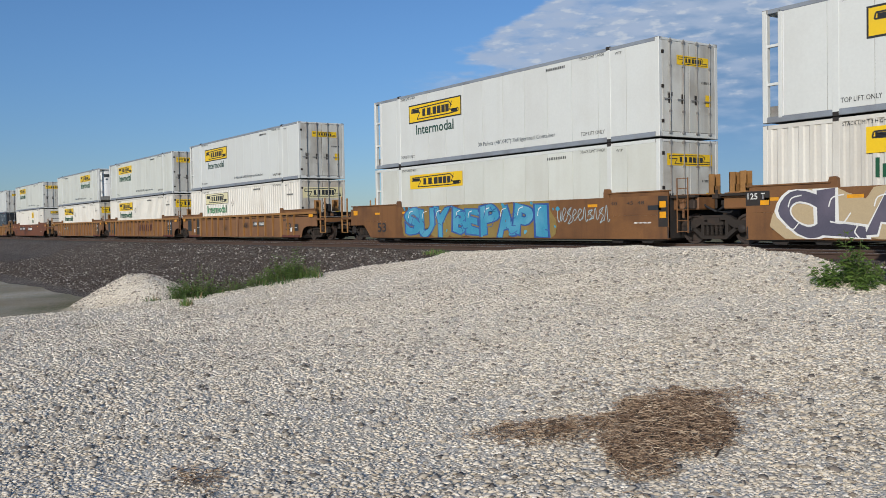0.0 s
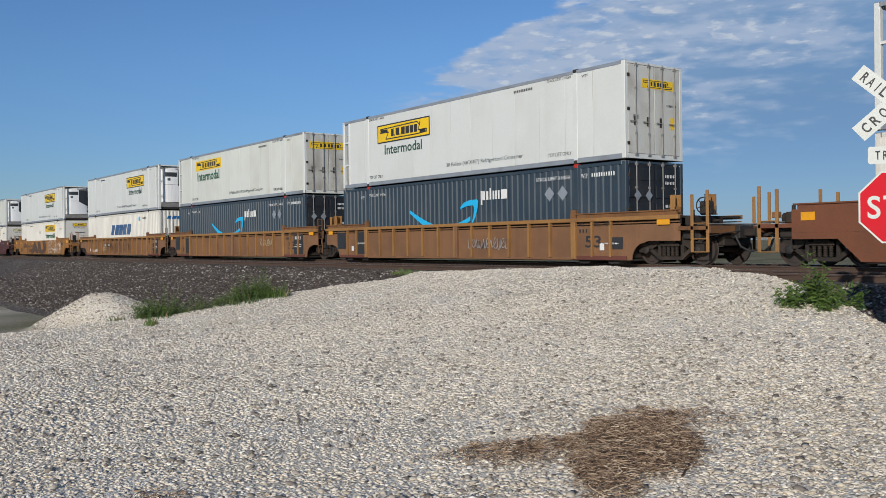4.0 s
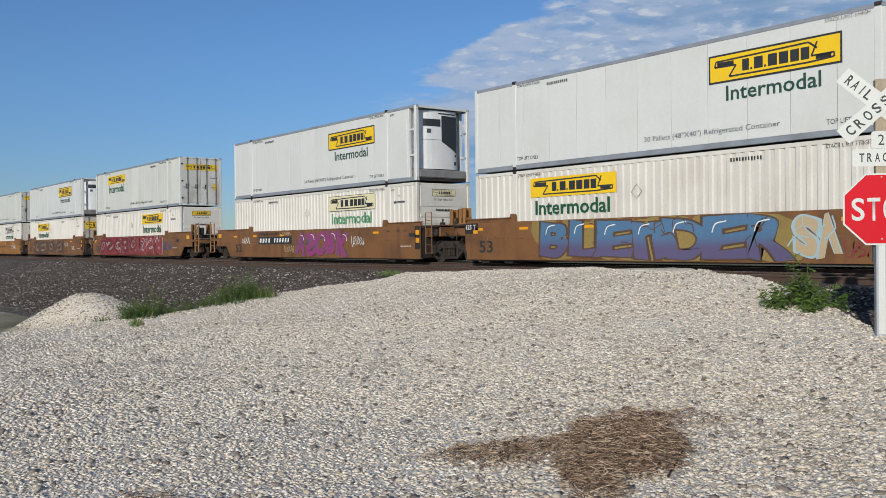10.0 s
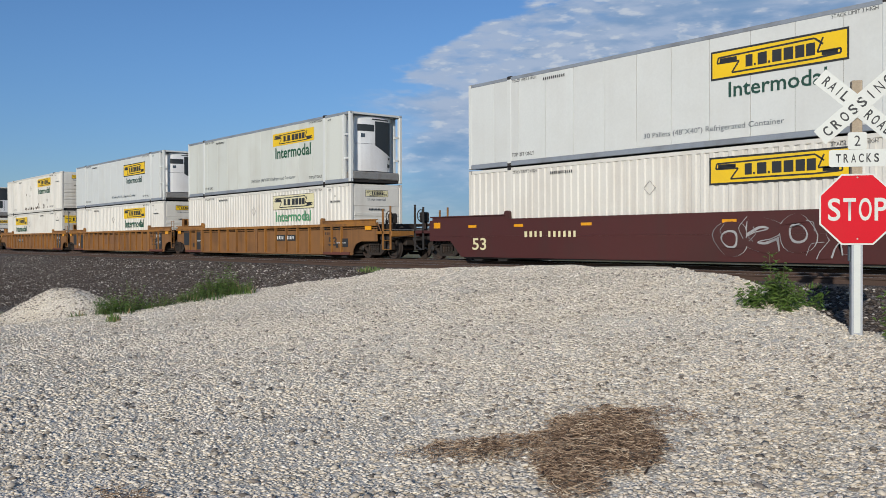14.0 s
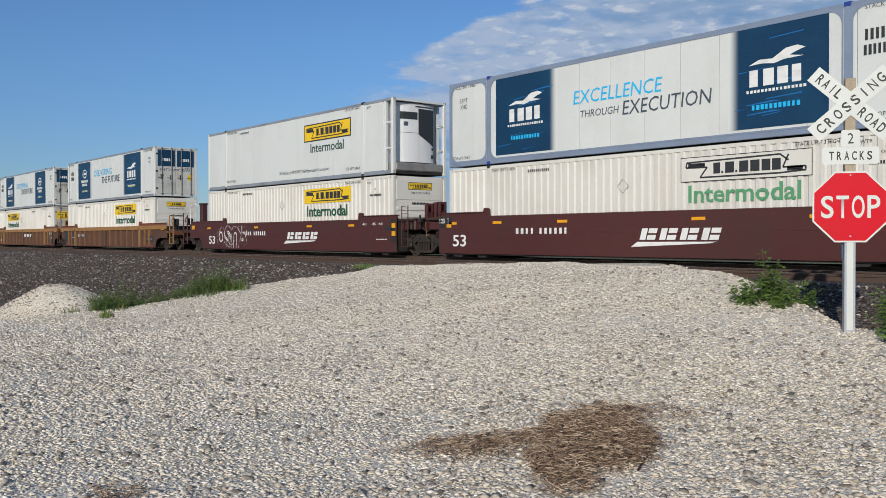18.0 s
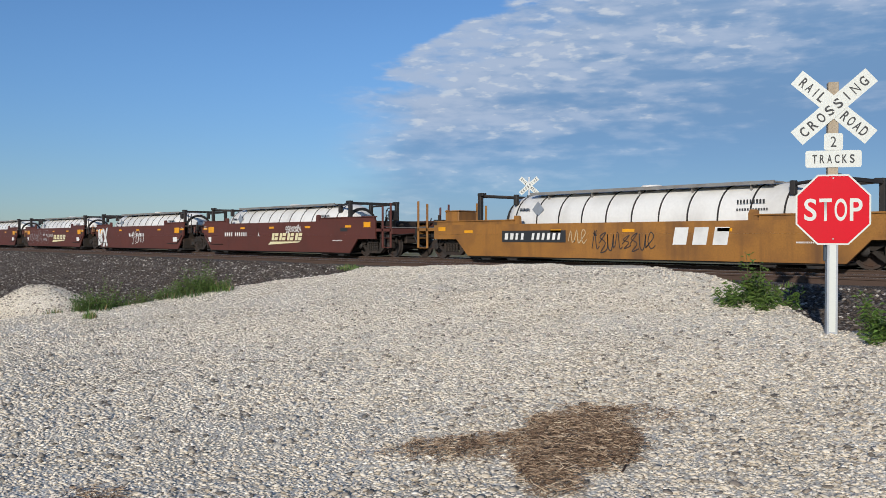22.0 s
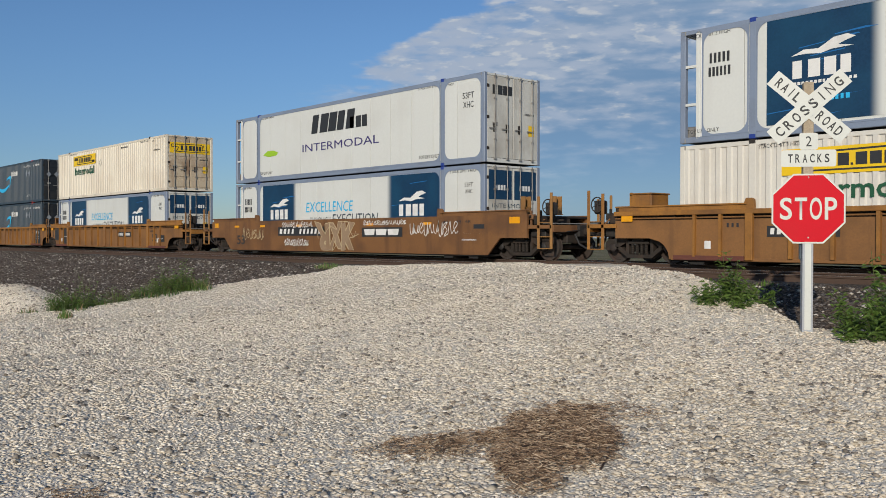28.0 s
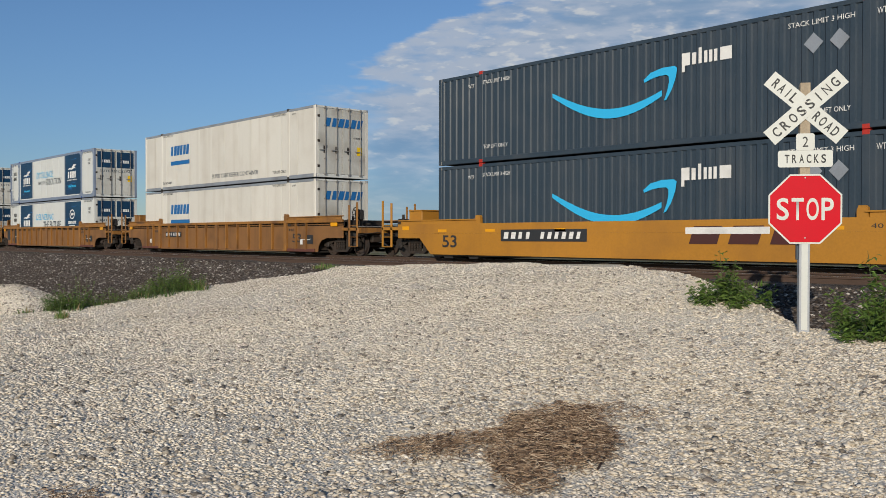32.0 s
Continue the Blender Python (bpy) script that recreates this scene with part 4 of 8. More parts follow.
def weed(x, y, z, wide, high, seed, label, n=900, size=0.13):
    root = tagged(new("weed_bush"), label, "weed", group="weeds beside the crossing")
    root.location = (x, y, z)
    rnd = random.Random(seed)
    stems, tips = Form(), []
    for i in range(40):
        a, r = rnd.uniform(0, 6.28), wide / 2 * math.sqrt(rnd.uniform(0, 1))
        tall = rnd.uniform(1.0, 1.3) if rnd.random() < 0.16 else rnd.uniform(0.5, 0.95)
        top = Vector((r * math.cos(a), r * math.sin(a), high * tall * (1 - 0.55 * (2 * r / wide) ** 2)))
        foot = Vector((top.x * 0.45, top.y * 0.45, -0.05))
        stems.rod(foot, top, 0.007, 4, 0.003)
        tips.append((foot, top))
    tagged(part("stem_mass", stems, "stem", root), kind="stuff")
    # inner, lower leaves take a darker green, painting in the bush's own shade
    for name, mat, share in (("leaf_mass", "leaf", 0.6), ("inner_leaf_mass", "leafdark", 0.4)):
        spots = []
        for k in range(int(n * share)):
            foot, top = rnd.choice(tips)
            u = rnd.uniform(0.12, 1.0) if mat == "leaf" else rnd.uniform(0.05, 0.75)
            p = foot.lerp(top, u)
            spots.append((p.x + rnd.gauss(0, 0.045), p.y + rnd.gauss(0, 0.045), p.z + rnd.gauss(0, 0.02)))
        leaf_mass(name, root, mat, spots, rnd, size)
    return root


def tuft(x, y, wide, high, seed, n, label, mat="leaf"):
    """Upright grass blades."""
    root = tagged(new("grass_tuft"), label, "grass", group="weeds beside the crossing")
    z = float(max(ground_height(np.array([x]), np.array([y]))[0], bed_height(np.array([x]), np.array([y]))[0] if y > 6 else -9))
    root.location = (x, y, z)
    rnd = random.Random(seed)
    for name, m, k in (("blade_mass", mat, n), ("straw_mass", "strawlitter", n // 6)):
        f = Form()
        for i in range(k):
            a, r = rnd.uniform(0, 6.28), math.sqrt(rnd.uniform(0, 1))
            p = Vector((wide / 2 * r * math.cos(a), wide / 4 * r * math.sin(a), -0.08))
            h = high * rnd.uniform(0.35, 1.0) * (1 - 0.4 * r)
            b, lean = rnd.uniform(0, 6.28), rnd.uniform(0.05, 0.45)
            s = Vector((math.cos(b), math.sin(b), 0))
            o = Vector((-s.y, s.x, 0)) * rnd.uniform(0.006, 0.014)
            mid, tip = p + Vector((0, 0, h * 0.6)) + s * h * lean * 0.4, p + Vector((0, 0, h)) + s * h * lean
            f.add([p - o, p + o, mid + o, tip, mid - o], [(0, 1, 2, 3, 4)])
        tagged(part(name, f, m, root), kind="stuff")
    return root


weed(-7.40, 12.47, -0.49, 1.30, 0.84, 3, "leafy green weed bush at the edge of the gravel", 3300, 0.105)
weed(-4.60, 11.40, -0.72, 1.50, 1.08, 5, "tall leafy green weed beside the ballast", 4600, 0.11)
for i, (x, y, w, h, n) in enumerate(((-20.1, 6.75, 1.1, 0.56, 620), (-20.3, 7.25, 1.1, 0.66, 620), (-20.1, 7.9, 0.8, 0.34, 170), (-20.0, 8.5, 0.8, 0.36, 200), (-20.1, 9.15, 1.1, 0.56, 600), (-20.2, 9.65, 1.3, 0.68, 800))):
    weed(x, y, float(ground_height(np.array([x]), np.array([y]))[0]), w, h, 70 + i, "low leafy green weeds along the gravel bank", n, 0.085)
for i, (x, y, w, h, n) in enumerate(((-20.2, 6.9, 1.6, 0.42, 160), (-20.3, 7.7, 1.6, 0.34, 120), (-20.1, 8.9, 1.7, 0.38, 170), (-20.3, 9.8, 1.6, 0.50, 220), (-20.6, 6.2, 0.9, 0.3, 80))):
    tuft(x, y, w, h, 40 + i, n, "tuft of green grass at the foot of the gravel bank", "leaf" if i % 2 else "leafdark")
tuft(-18.6, 6.3, 0.55, 0.32, 61, 110, "small sparse weed growing in gravel")
tuft(-21.6, 14.7, 1.3, 0.32, 62, 160, "short grass beside the rail")
tuft(-9.6, 15.0, 0.7, 0.22, 63, 60, "thin grass growing beside the rail")
tuft(-8.2, 14.8, 0.6, 0.25, 64, 60, "thin grass growing beside the rail")


def cut_grass():
    """Thousands of dry bent blades, matted where they lie thickest."""
    rnd = np.random.RandomState(17)
    n = 60000
    x, y = rnd.uniform(-7.4, -3.0, n), rnd.uniform(1.9, 7.6, n)
    s = litter_share(x, y)
    k = rnd.uniform(0, 1, n) < s ** 1.9
    x, y, s = x[k][:9000], y[k][:9000], s[k][:9000]
    n = len(x)
    z = ground_height(x, y) + rnd.uniform(0, 0.085, n) * s + 0.004
    swirl = np.arctan2(y - 5.3, x + 4.75) + math.pi / 2
    a = np.where(rnd.uniform(0, 1, n) < 0.22, swirl + rnd.normal(0, 0.6, n), rnd.uniform(0, 6.28, n))
    l, bend, r = rnd.uniform(0.05, 0.21, n), rnd.uniform(-4.2, 4.2, n), rnd.uniform(0.0013, 0.0032, n)
    rise = rnd.uniform(-0.45, 0.45, n)
    vs = np.zeros((n, 4, 3, 3))
    for i in range(4):
        t = i / 3 - 0.5
        b = a + bend * t
        p = np.stack([x + l * t * np.cos(b), y + l * t * np.sin(b), z + rise * l * t + 0.010 * (1 - 4 * t * t)], -1)
        o = np.stack([-np.sin(b) * r, np.cos(b) * r, 0 * r], -1)
        vs[:, i, 0], vs[:, i, 1], vs[:, i, 2] = p - o, p + o, p + np.stack([0 * r, 0 * r, 1.5 * r], -1)
    quad = np.array([(3 * i + j, 3 * i + (j + 1) % 3, 3 * i + 3 + (j + 1) % 3, 3 * i + 3 + j) for i in range(3) for j in range(3)])
    faces = (quad[None] + (np.arange(n) * 12)[:, None, None]).reshape(-1, 4)
    me = bpy.data.meshes.new("cut_grass")
    me.from_pydata(vs.reshape(-1, 3).tolist(), [], faces.tolist())
    me.materials.append(island_stone("dry_grass_blade", [(0.0, (0.080, 0.048, 0.032)), (0.45, (0.225, 0.148, 0.095)), (0.8, (0.42, 0.30, 0.20)), (1.0, (0.62, 0.50, 0.36))]))
    tagged(new("cut_grass", me), "matted heap of dry brown cut grass on gravel", "dry grass", kind="stuff")


cut_grass()
TWIG_LABEL = "thin dark bent twig lying on dry grass"
for way in ([(-4.45, 4.45, -0.92), (-4.67, 4.90, -0.885), (-4.82, 5.36, -0.875), (-4.67, 5.38, -0.88), (-4.50, 5.40, -0.90)],
            [(-4.60, 5.50, -0.88), (-4.47, 5.65, -0.885), (-4.33, 5.60, -0.90), (-4.20, 5.35, -0.925), (-4.05, 5.07, -0.95)]):
    twig = tagged(new("twig", Form().pipe(way, 0.0085, 6).mesh("twig")), TWIG_LABEL, "twig", group="twigs in the dry grass")
    twig.data.materials.append(M["railside"])

# ---- containers ----
LEN, WID, HIGH = 16.154, 2.60, 2.87
HL, HW = LEN / 2, WID / 2
POST = 6.05
FACE = -HW - 0.006


def corrugated(x0, x1, z0, z1, y, depth=0.036, period=0.28):
    """A trapezoid-fluted steel wall, outer flats at y, facing -y (depth < 0: facing +y)."""
    n = max(1, round((x1 - x0) / period))
    p = (x1 - x0) / n
    line = []
    for i in range(n):
        a = x0 + i * p
        line += [(a, 0), (a + 0.38 * p, 0), (a + 0.50 * p, 1), (a + 0.88 * p, 1)]
    line.append((x1, 0))
    f = Form()
    m = len(line)
    f.add([(a, y + d * depth, z0) for a, d in line] + [(a, y + d * depth, z1) for a, d in line],
          [(i, i + 1, i + 1 + m, i + m) for i in range(m - 1)])
    return f


def fluted_end(x, depth=0.035):
    f = Form()
    ys = [-1.2 + 0.24 * i for i in range(11)]
    line = []
    for i in range(10):
        a = ys[i]
        line += [(a, 0), (a + 0.09, 0), (a + 0.12, 1), (a + 0.21, 1)]
    line.append((1.2, 0))
    m = len(line)
    s = 1 if x > 0 else -1
    f.add([(x - s * d * depth, a, 0.18) for a, d in line] + [(x - s * d * depth, a, 2.8) for a, d in line], [(i, i + 1, i + 1 + m, i + m) for i in range(m - 1)])
    return f


def casting_mesh():
    return Form().box(-0.089, 0.089, -0.081, 0.081, -0.059, 0.059, 0.012).mesh("corner_casting")


def frame_parts(root, wall, rail, ends=(-HL, HL), cap=None):
    """What all boxes have: rails, posts, roof, floor and castings."""
    for s in (-1, 1):
        part("top_rail", kept(("top_rail", rail), lambda: Form().box(-HL, HL, -0.05, 0.05, -0.055, 0.055, 0.012).mesh("top_rail")), rail, root, at=pose(0, s * (HW - 0.05), HIGH - 0.055))
        if s < 0:
            part("bottom_rail", kept(("bottom_rail", rail), lambda: Form().box(-HL, HL, -0.045, 0.045, -0.075, 0.075, 0.012).mesh("bottom_rail")), rail, root, at=pose(0, s * (HW - 0.045), 0.075))
        for x in ends if s < 0 else ends[1:]:
            part("corner_post", kept(("corner_post", wall), lambda: Form().box(-0.075, 0.075, -0.07, 0.07, 0.0, HIGH, 0.015).mesh("corner_post")), wall, root, at=pose(x - math.copysign(0.075, x), s * (HW - 0.066), 0))
            for z in (0.059, HIGH - 0.057) if s < 0 else (HIGH - 0.057,) if x > 0 else ():
                part("corner_casting", kept("casting", casting_mesh), "steel", root, at=pose(x - math.copysign(0.092, x), s * (HW - 0.078), z))
        for x in (-POST, POST) if s < 0 else ():
            part("lifting_post", kept(("lifting_post", wall), lambda: Form().box(-0.09, 0.09, -0.05, 0.05, 0.0, HIGH, 0.01).mesh("lifting_post")), wall, root, at=pose(x, s * (HW - 0.044), 0))
            for z in (0.040, HIGH - 0.03):
                part("lifting_casting", kept(("cap", cap), casting_mesh), cap or "dark", root, at=pose(x, s * (HW - 0.072), z))
    part("roof", kept(("roof", wall), lambda: corrugated_roof()), wall, root)
    part("floor", kept("box_floor", lambda: Form().box(-HL + 0.09, HL - 0.09, -HW + 0.09, HW - 0.02, 0.012, 0.13).mesh("floor")), "dark", root)


def corrugated_roof():
    f = Form()
    n = 40
    for i in range(n):
        x0 = -HL + 0.06 + i * (LEN - 0.12) / n
        f.box(x0 + 0.01, x0 + (LEN - 0.12) / n - 0.01, -HW + 0.09, HW - 0.09, HIGH - 0.07, HIGH - 0.018)
    return f.mesh("roof")


def scroll_logo(root, x0, x1, z0, z1, mat, border, y=FACE, face="side", fine=True):
    """The carrier's yellow ribbon panel, its name as plain bars."""
    w, h = x1 - x0, z1 - z0
    d = -0.002 if face == "side" else 0.002
    if border:
        patch(root, "logo_border", "ink", rect(x0 - border, x1 + border, z0 - border, z1 + border), y, face)
        y += d
    patch(root, "logo_panel", mat, rect(x0, x1, z0, z1), y, face, "yellow panel with a folded ribbon emblem")
    y += d
    rib = Form()
    t = 0.035 * h

    def stroke(pts):
        for (a, b), (c, e) in zip(pts, pts[1:]):
            dx, dz = (c - a) * w, (e - b) * h
            k = t / max(1e-6, math.hypot(dx, dz))
            ox, oz = -dz * k, dx * k
            q = [(x0 + a * w + ox, z0 + b * h + oz), (x0 + a * w - ox, z0 + b * h - oz), (x0 + c * w - ox, z0 + e * h - oz), (x0 + c * w + ox, z0 + e * h + oz)]
            rib.add([(p, y, r) if face == "side" else (y, p, r) for p, r in q], [(0, 1, 2, 3)])

    stroke([(0.05, 0.80), (0.78, 0.88), (0.84, 0.62)])
    stroke([(0.16, 0.14), (0.78, 0.14), (0.96, 0.20), (0.96, 0.36), (0.80, 0.36)])
    stroke([(0.05, 0.80), (0.04, 0.58), (0.22, 0.56), (0.16, 0.14)])
    stroke([(0.84, 0.86), (0.80, 0.36)])
    if fine:
        for k in range(3):
            stroke([(0.06, 0.63 + 0.05 * k), (0.2, 0.62 + 0.05 * k)])
            stroke([(0.83, 0.24 + 0.05 * k), (0.94, 0.24 + 0.05 * k)])
    part("ribbon", rib, "ink", root)
    g = Form()
    for a, b, c, e in ((0.27, 0.325, 0.27, 0.73), (0.335, 0.35, 0.27, 0.36), (0.365, 0.435, 0.27, 0.73), (0.445, 0.46, 0.27, 0.36), (0.475, 0.545, 0.27, 0.73), (0.56, 0.63, 0.27, 0.73), (0.645, 0.71, 0.27, 0.73), (0.722, 0.785, 0.27, 0.73)):
        q = [(x0 + a * w, z0 + c * h), (x0 + b * w, z0 + c * h), (x0 + b * w, z0 + e * h), (x0 + a * w, z0 + e * h)]
        g.add([(p, y, r) if face == "side" else (y, p, r) for p, r in q], [(0, 1, 2, 3)])
    part("logo_mark", g, "ink", root)


def doors(root, x, wall, style="flat", logo=None):
    """Two door leaves with locking rods, at the end x (+HL or -HL)."""
    s = 1 if x > 0 else -1
    for side in (-1, 1):
        def leaf():
            f = Form()
            if style == "flat":
                f.box(-0.03, 0.0, -0.575, 0.575, 0.16, 2.78, 0.006)
            else:
                f.box(-0.045, -0.02, -0.575, 0.575, 0.16, 2.78)
                for i in range(5):
                    z = 0.22 + i * 0.52
                    f.box(-0.02, 0.0, -0.55, 0.55, z, z + 0.36, 0.012)
            return f.mesh("door")
        d = part("door", kept(("door", wall, style, s), leaf), {"white": "whitedoor", "cream": "creamdoor", "beige": "beigedoor", "navy": "navydoor"}.get(wall, wall) if s > 0 else wall, root, at=pose(x, side * 0.588, 0, 0, 0, 0 if s > 0 else 180))
        for dy in (-0.27, 0.30) if s > 0 else ():
            rod = kept("locking_rod", lambda: Form().rod((0.035, 0, 0.10), (0.035, 0, 2.86), 0.017, 8).box(0.0, 0.055, -0.045, 0.045, 0.10, 0.17).box(0.0, 0.055, -0.045, 0.045, 2.74, 2.81).box(0, 0.05, -0.035, 0.035, 0.72, 0.78).box(0, 0.05, -0.035, 0.035, 2.05, 2.11).box(0.04, 0.055, -0.28, 0.02, 1.08, 1.11).mesh("locking_rod"))
            part("locking_rod", rod, "steel", d, at=pose(0, dy, 0))
        for z in (0.45, 1.45, 2.45) if s > 0 and side < 0 else ():
            part("hinge", kept(("hinge", wall), lambda: Form().box(-0.02, 0.03, -0.085, 0.02, -0.05, 0.05, 0.008).mesh("hinge")), "iron", d, at=pose(0, 0.60 * side * s, z, 0, 0, 0 if side * s > 0 else 180))
    if s < 0:
        return
    part("door_header", kept(("door_header", wall), lambda: Form().box(-0.07, 0.0, -1.17, 1.17, 2.79, HIGH - 0.01, 0.008).mesh("door_header")), wall, root, at=pose(x, 0, 0, 0, 0, 0 if s > 0 else 180))
    part("door_sill", kept(("door_sill", wall), lambda: Form().box(-0.07, 0.0, -1.17, 1.17, 0.01, 0.15, 0.008).mesh("door_sill")), wall, root, at=pose(x, 0, 0, 0, 0, 0 if s > 0 else 180))
    if s > 0:
        part("door_gasket", kept("door_gasket", lambda: Form().box(-0.052, -0.047, -1.18, 1.18, 0.15, 2.79).mesh("door_gasket")), "black", root, "black rubber door seal", at=pose(x, 0, 0))
    if s > 0 and wall != "navy":
        for yy in (-0.86, -0.29, 0.29):
            part("handle_plate", kept("handle_plate", lambda: Form().box(0.0, 0.02, -0.065, 0.065, 0.98, 1.26, 0.006).mesh("handle_plate")), "dark", root, "dark plate behind a door handle", at=pose(x, yy, 0))
        patch(root, "warning_label", "yellow", rect(0.72, 0.98, 0.95, 1.30), x + 0.008, "end")
    if s > 0 and logo:
        mat, z0, z1, y0, y1 = logo
        scroll_logo(root, y0, y1, z0, z1, mat, 0.0, x + 0.008, "end", False)
    if s > 0:
        bars(root, "ink", 0.55, 1.0, 1.62, 1.69, x + 0.006, 8, face="end", seed=4)
        patch(root, "data_plate", "steel", rect(-0.95, -0.72, 1.18, 1.30), x + 0.006, "end")


def side_marks(root, mat="ink", pallets=None, stack=True, toplift=True, number=None, castings=True):
    if stack:
        wording(root, "STACK LIMIT 3 HIGH", mat, 4.80, 5.88, 2.66, 2.75, FACE)
        wording(root, "STACK LIMIT 3 HIGH", mat, -5.88, -4.80, 2.66, 2.75, FACE)
        wording(root, "WTP", mat, 6.35, 6.62, 2.60, 2.68, FACE)
    if toplift:
        wording(root, "TOP LIFT ONLY", mat, 4.82, 5.88, 0.28, 0.40, FACE)
        wording(root, "TOP LIFT ONLY", mat, -5.92, -4.90, 0.28, 0.40, FACE)
    if pallets:
        wording(root, pallets, "slate", -0.60, 3.62, 0.34, 0.53, FACE)
    if number is not None:
        bars(root, mat, number, number + 0.95, 2.55, 2.64, FACE, 11, seed=7)


def flat_side(root, wall, x0, x1):
    """Near wall of upright sheets with narrow joints; the far wall in one piece."""
    n = 13
    p = (x1 - x0) / n
    sheet_mesh = kept(("side_sheet", wall, round(p, 3)), lambda: Form().box(0.007, p - 0.007, -0.03, 0.0, 0.15, HIGH - 0.11, 0.004).mesh("side_panel"))
    part("side_core", kept(("side_core", wall, x0, x1), lambda: Form().box(x0, x1, -HW + 0.045, -HW + 0.07, 0.14, HIGH - 0.1).mesh("side_core")), "dark", root)
    for i in range(n):
        part("side_panel", sheet_mesh, wall, root, at=pose(x0 + i * p, -HW + 0.034, 0))
    part("far_wall", kept(("far_wall", wall, x0, x1), lambda: Form().box(x0, x1, HW - 0.06, HW - 0.004, 0.14, HIGH - 0.1).mesh("far_wall")), wall, root)


def cooling_unit(root, s, kind):
    """The refrigeration unit in its open end frame, at the end of sign s."""
    x = s * HL
    inner = s * (HL - 0.58)
    turn = 0 if s > 0 else 180
    part("bulkhead", kept("bulkhead", lambda: Form().box(-0.05, 0.0, -HW + 0.02, HW - 0.02, 0.02, HIGH - 0.02, 0.01).mesh("bulkhead")), "unit", root, at=pose(inner, 0, 0, 0, 0, turn))

    def casing():
        f = Form()
        prof = []
        for i in range(13):
            a = radians(-90 + 15 * i)
            prof.append((0.06 + 0.40 * max(0.0, math.cos(a)) ** 0.55, 0.93 * math.sin(a)))
        f.prism([(0.0, -0.93)] + prof + [(0.0, 0.93)], 0.48, 2.74, "z")
        return f.mesh("unit_casing")
    u = part("unit_casing", kept(("casing",), casing), "unit", root, "white refrigeration unit casing", at=pose(inner, 0, 0, 0, 0, turn))

    def curved(y0, y1, z0, z1, lift, slope=0.0):
        f = Form()
        n = 8
        vs, fs = [], []
        for i in range(n + 1):
            yy = y0 + (y1 - y0) * i / n
            c = math.sqrt(max(0.0, 1 - (yy / 0.93) ** 2))
            xx = 0.06 + 0.40 * c ** 0.55 + lift
            vs += [(xx, yy, z0 - slope * i / n), (xx, yy, z1)]
        for i in range(n):
            fs.append((2 * i, 2 * i + 2, 2 * i + 3, 2 * i + 1))
        f.add(vs, fs)
        return f.mesh("grille")
    if kind == "curved":
        part("grille", kept(("g1",), lambda: curved(0.0, 0.85, 1.55, 2.55, 0.008, 0.45)), "grille", u, "dark curved grille")
        part("control_panel", kept(("g2",), lambda: curved(-0.80, -0.05, 2.12, 2.40, 0.008)), "grille", u)
        part("badge", kept(("g4",), lambda: curved(-0.15, 0.70, 2.60, 2.65, 0.010)), "ink", u)
        part("seam", kept(("g5",), lambda: curved(-0.88, 0.0, 1.60, 1.612, 0.006)), "slate", u)
        part("latch", kept(("g9",), lambda: curved(0.66, 0.82, 0.66, 0.80, 0.010)), "grille", u)
        part("latch", kept(("g10",), lambda: curved(0.70, 0.82, 0.98, 1.08, 0.010)), "grille", u)
        part("gauge", kept(("g11",), lambda: curved(-0.66, -0.48, 1.86, 2.02, 0.010)), "slate", u)
    else:
        part("grille", kept(("g6",), lambda: curved(-0.45, 0.62, 1.62, 2.70, 0.008)), "grille", u, "tall black grille")
        part("control_panel", kept(("g7",), lambda: curved(-0.42, 0.02, 0.85, 1.55, 0.008)), "grille", u)
        part("seam", kept(("g8",), lambda: curved(0.12, 0.16, 0.60, 1.55, 0.006)), "slate", u)
    part("fuel_tank", kept("fuel_tank", lambda: Form().box(-0.42, 0.42, -1.15, 1.15, 0.12, 0.44, 0.04).mesh("fuel_tank")), "steel", root, "grey fuel tank below the unit", at=pose(s * (HL - 0.16) - s * 0.28, 0, 0))
    for yy in (-HW + 0.06, HW - 0.06):
        part("frame_post", kept("frame_post", lambda: Form().box(-0.06, 0.06, -0.06, 0.06, 0.1, HIGH - 0.05, 0.01).mesh("frame_post")), "white", root, at=pose(s * (HL - 0.52), yy, 0))
        for z in (0.98, 1.95):
            part("frame_rung", kept("frame_rung", lambda: Form().box(-0.2, 0.2, -0.045, 0.045, -0.035, 0.035, 0.006).mesh("frame_rung")), "white", root, at=pose(s * (HL - 0.28), yy, z))
    for z in (0.98, 1.95):
        part("end_rung", kept("end_rung", lambda: Form().box(-0.03, 0.03, 0.92, 1.2, -0.03, 0.03, 0.006).mesh("end_rung")), "white", root, at=pose(s * (HL - 0.06), 0, z))
    part("end_header", kept("end_header", lambda: Form().box(-0.05, 0.05, -1.2, 1.2, HIGH - 0.1, HIGH - 0.01, 0.01).mesh("end_header")), "white", root, at=pose(s * (HL - 0.06), 0, 0))


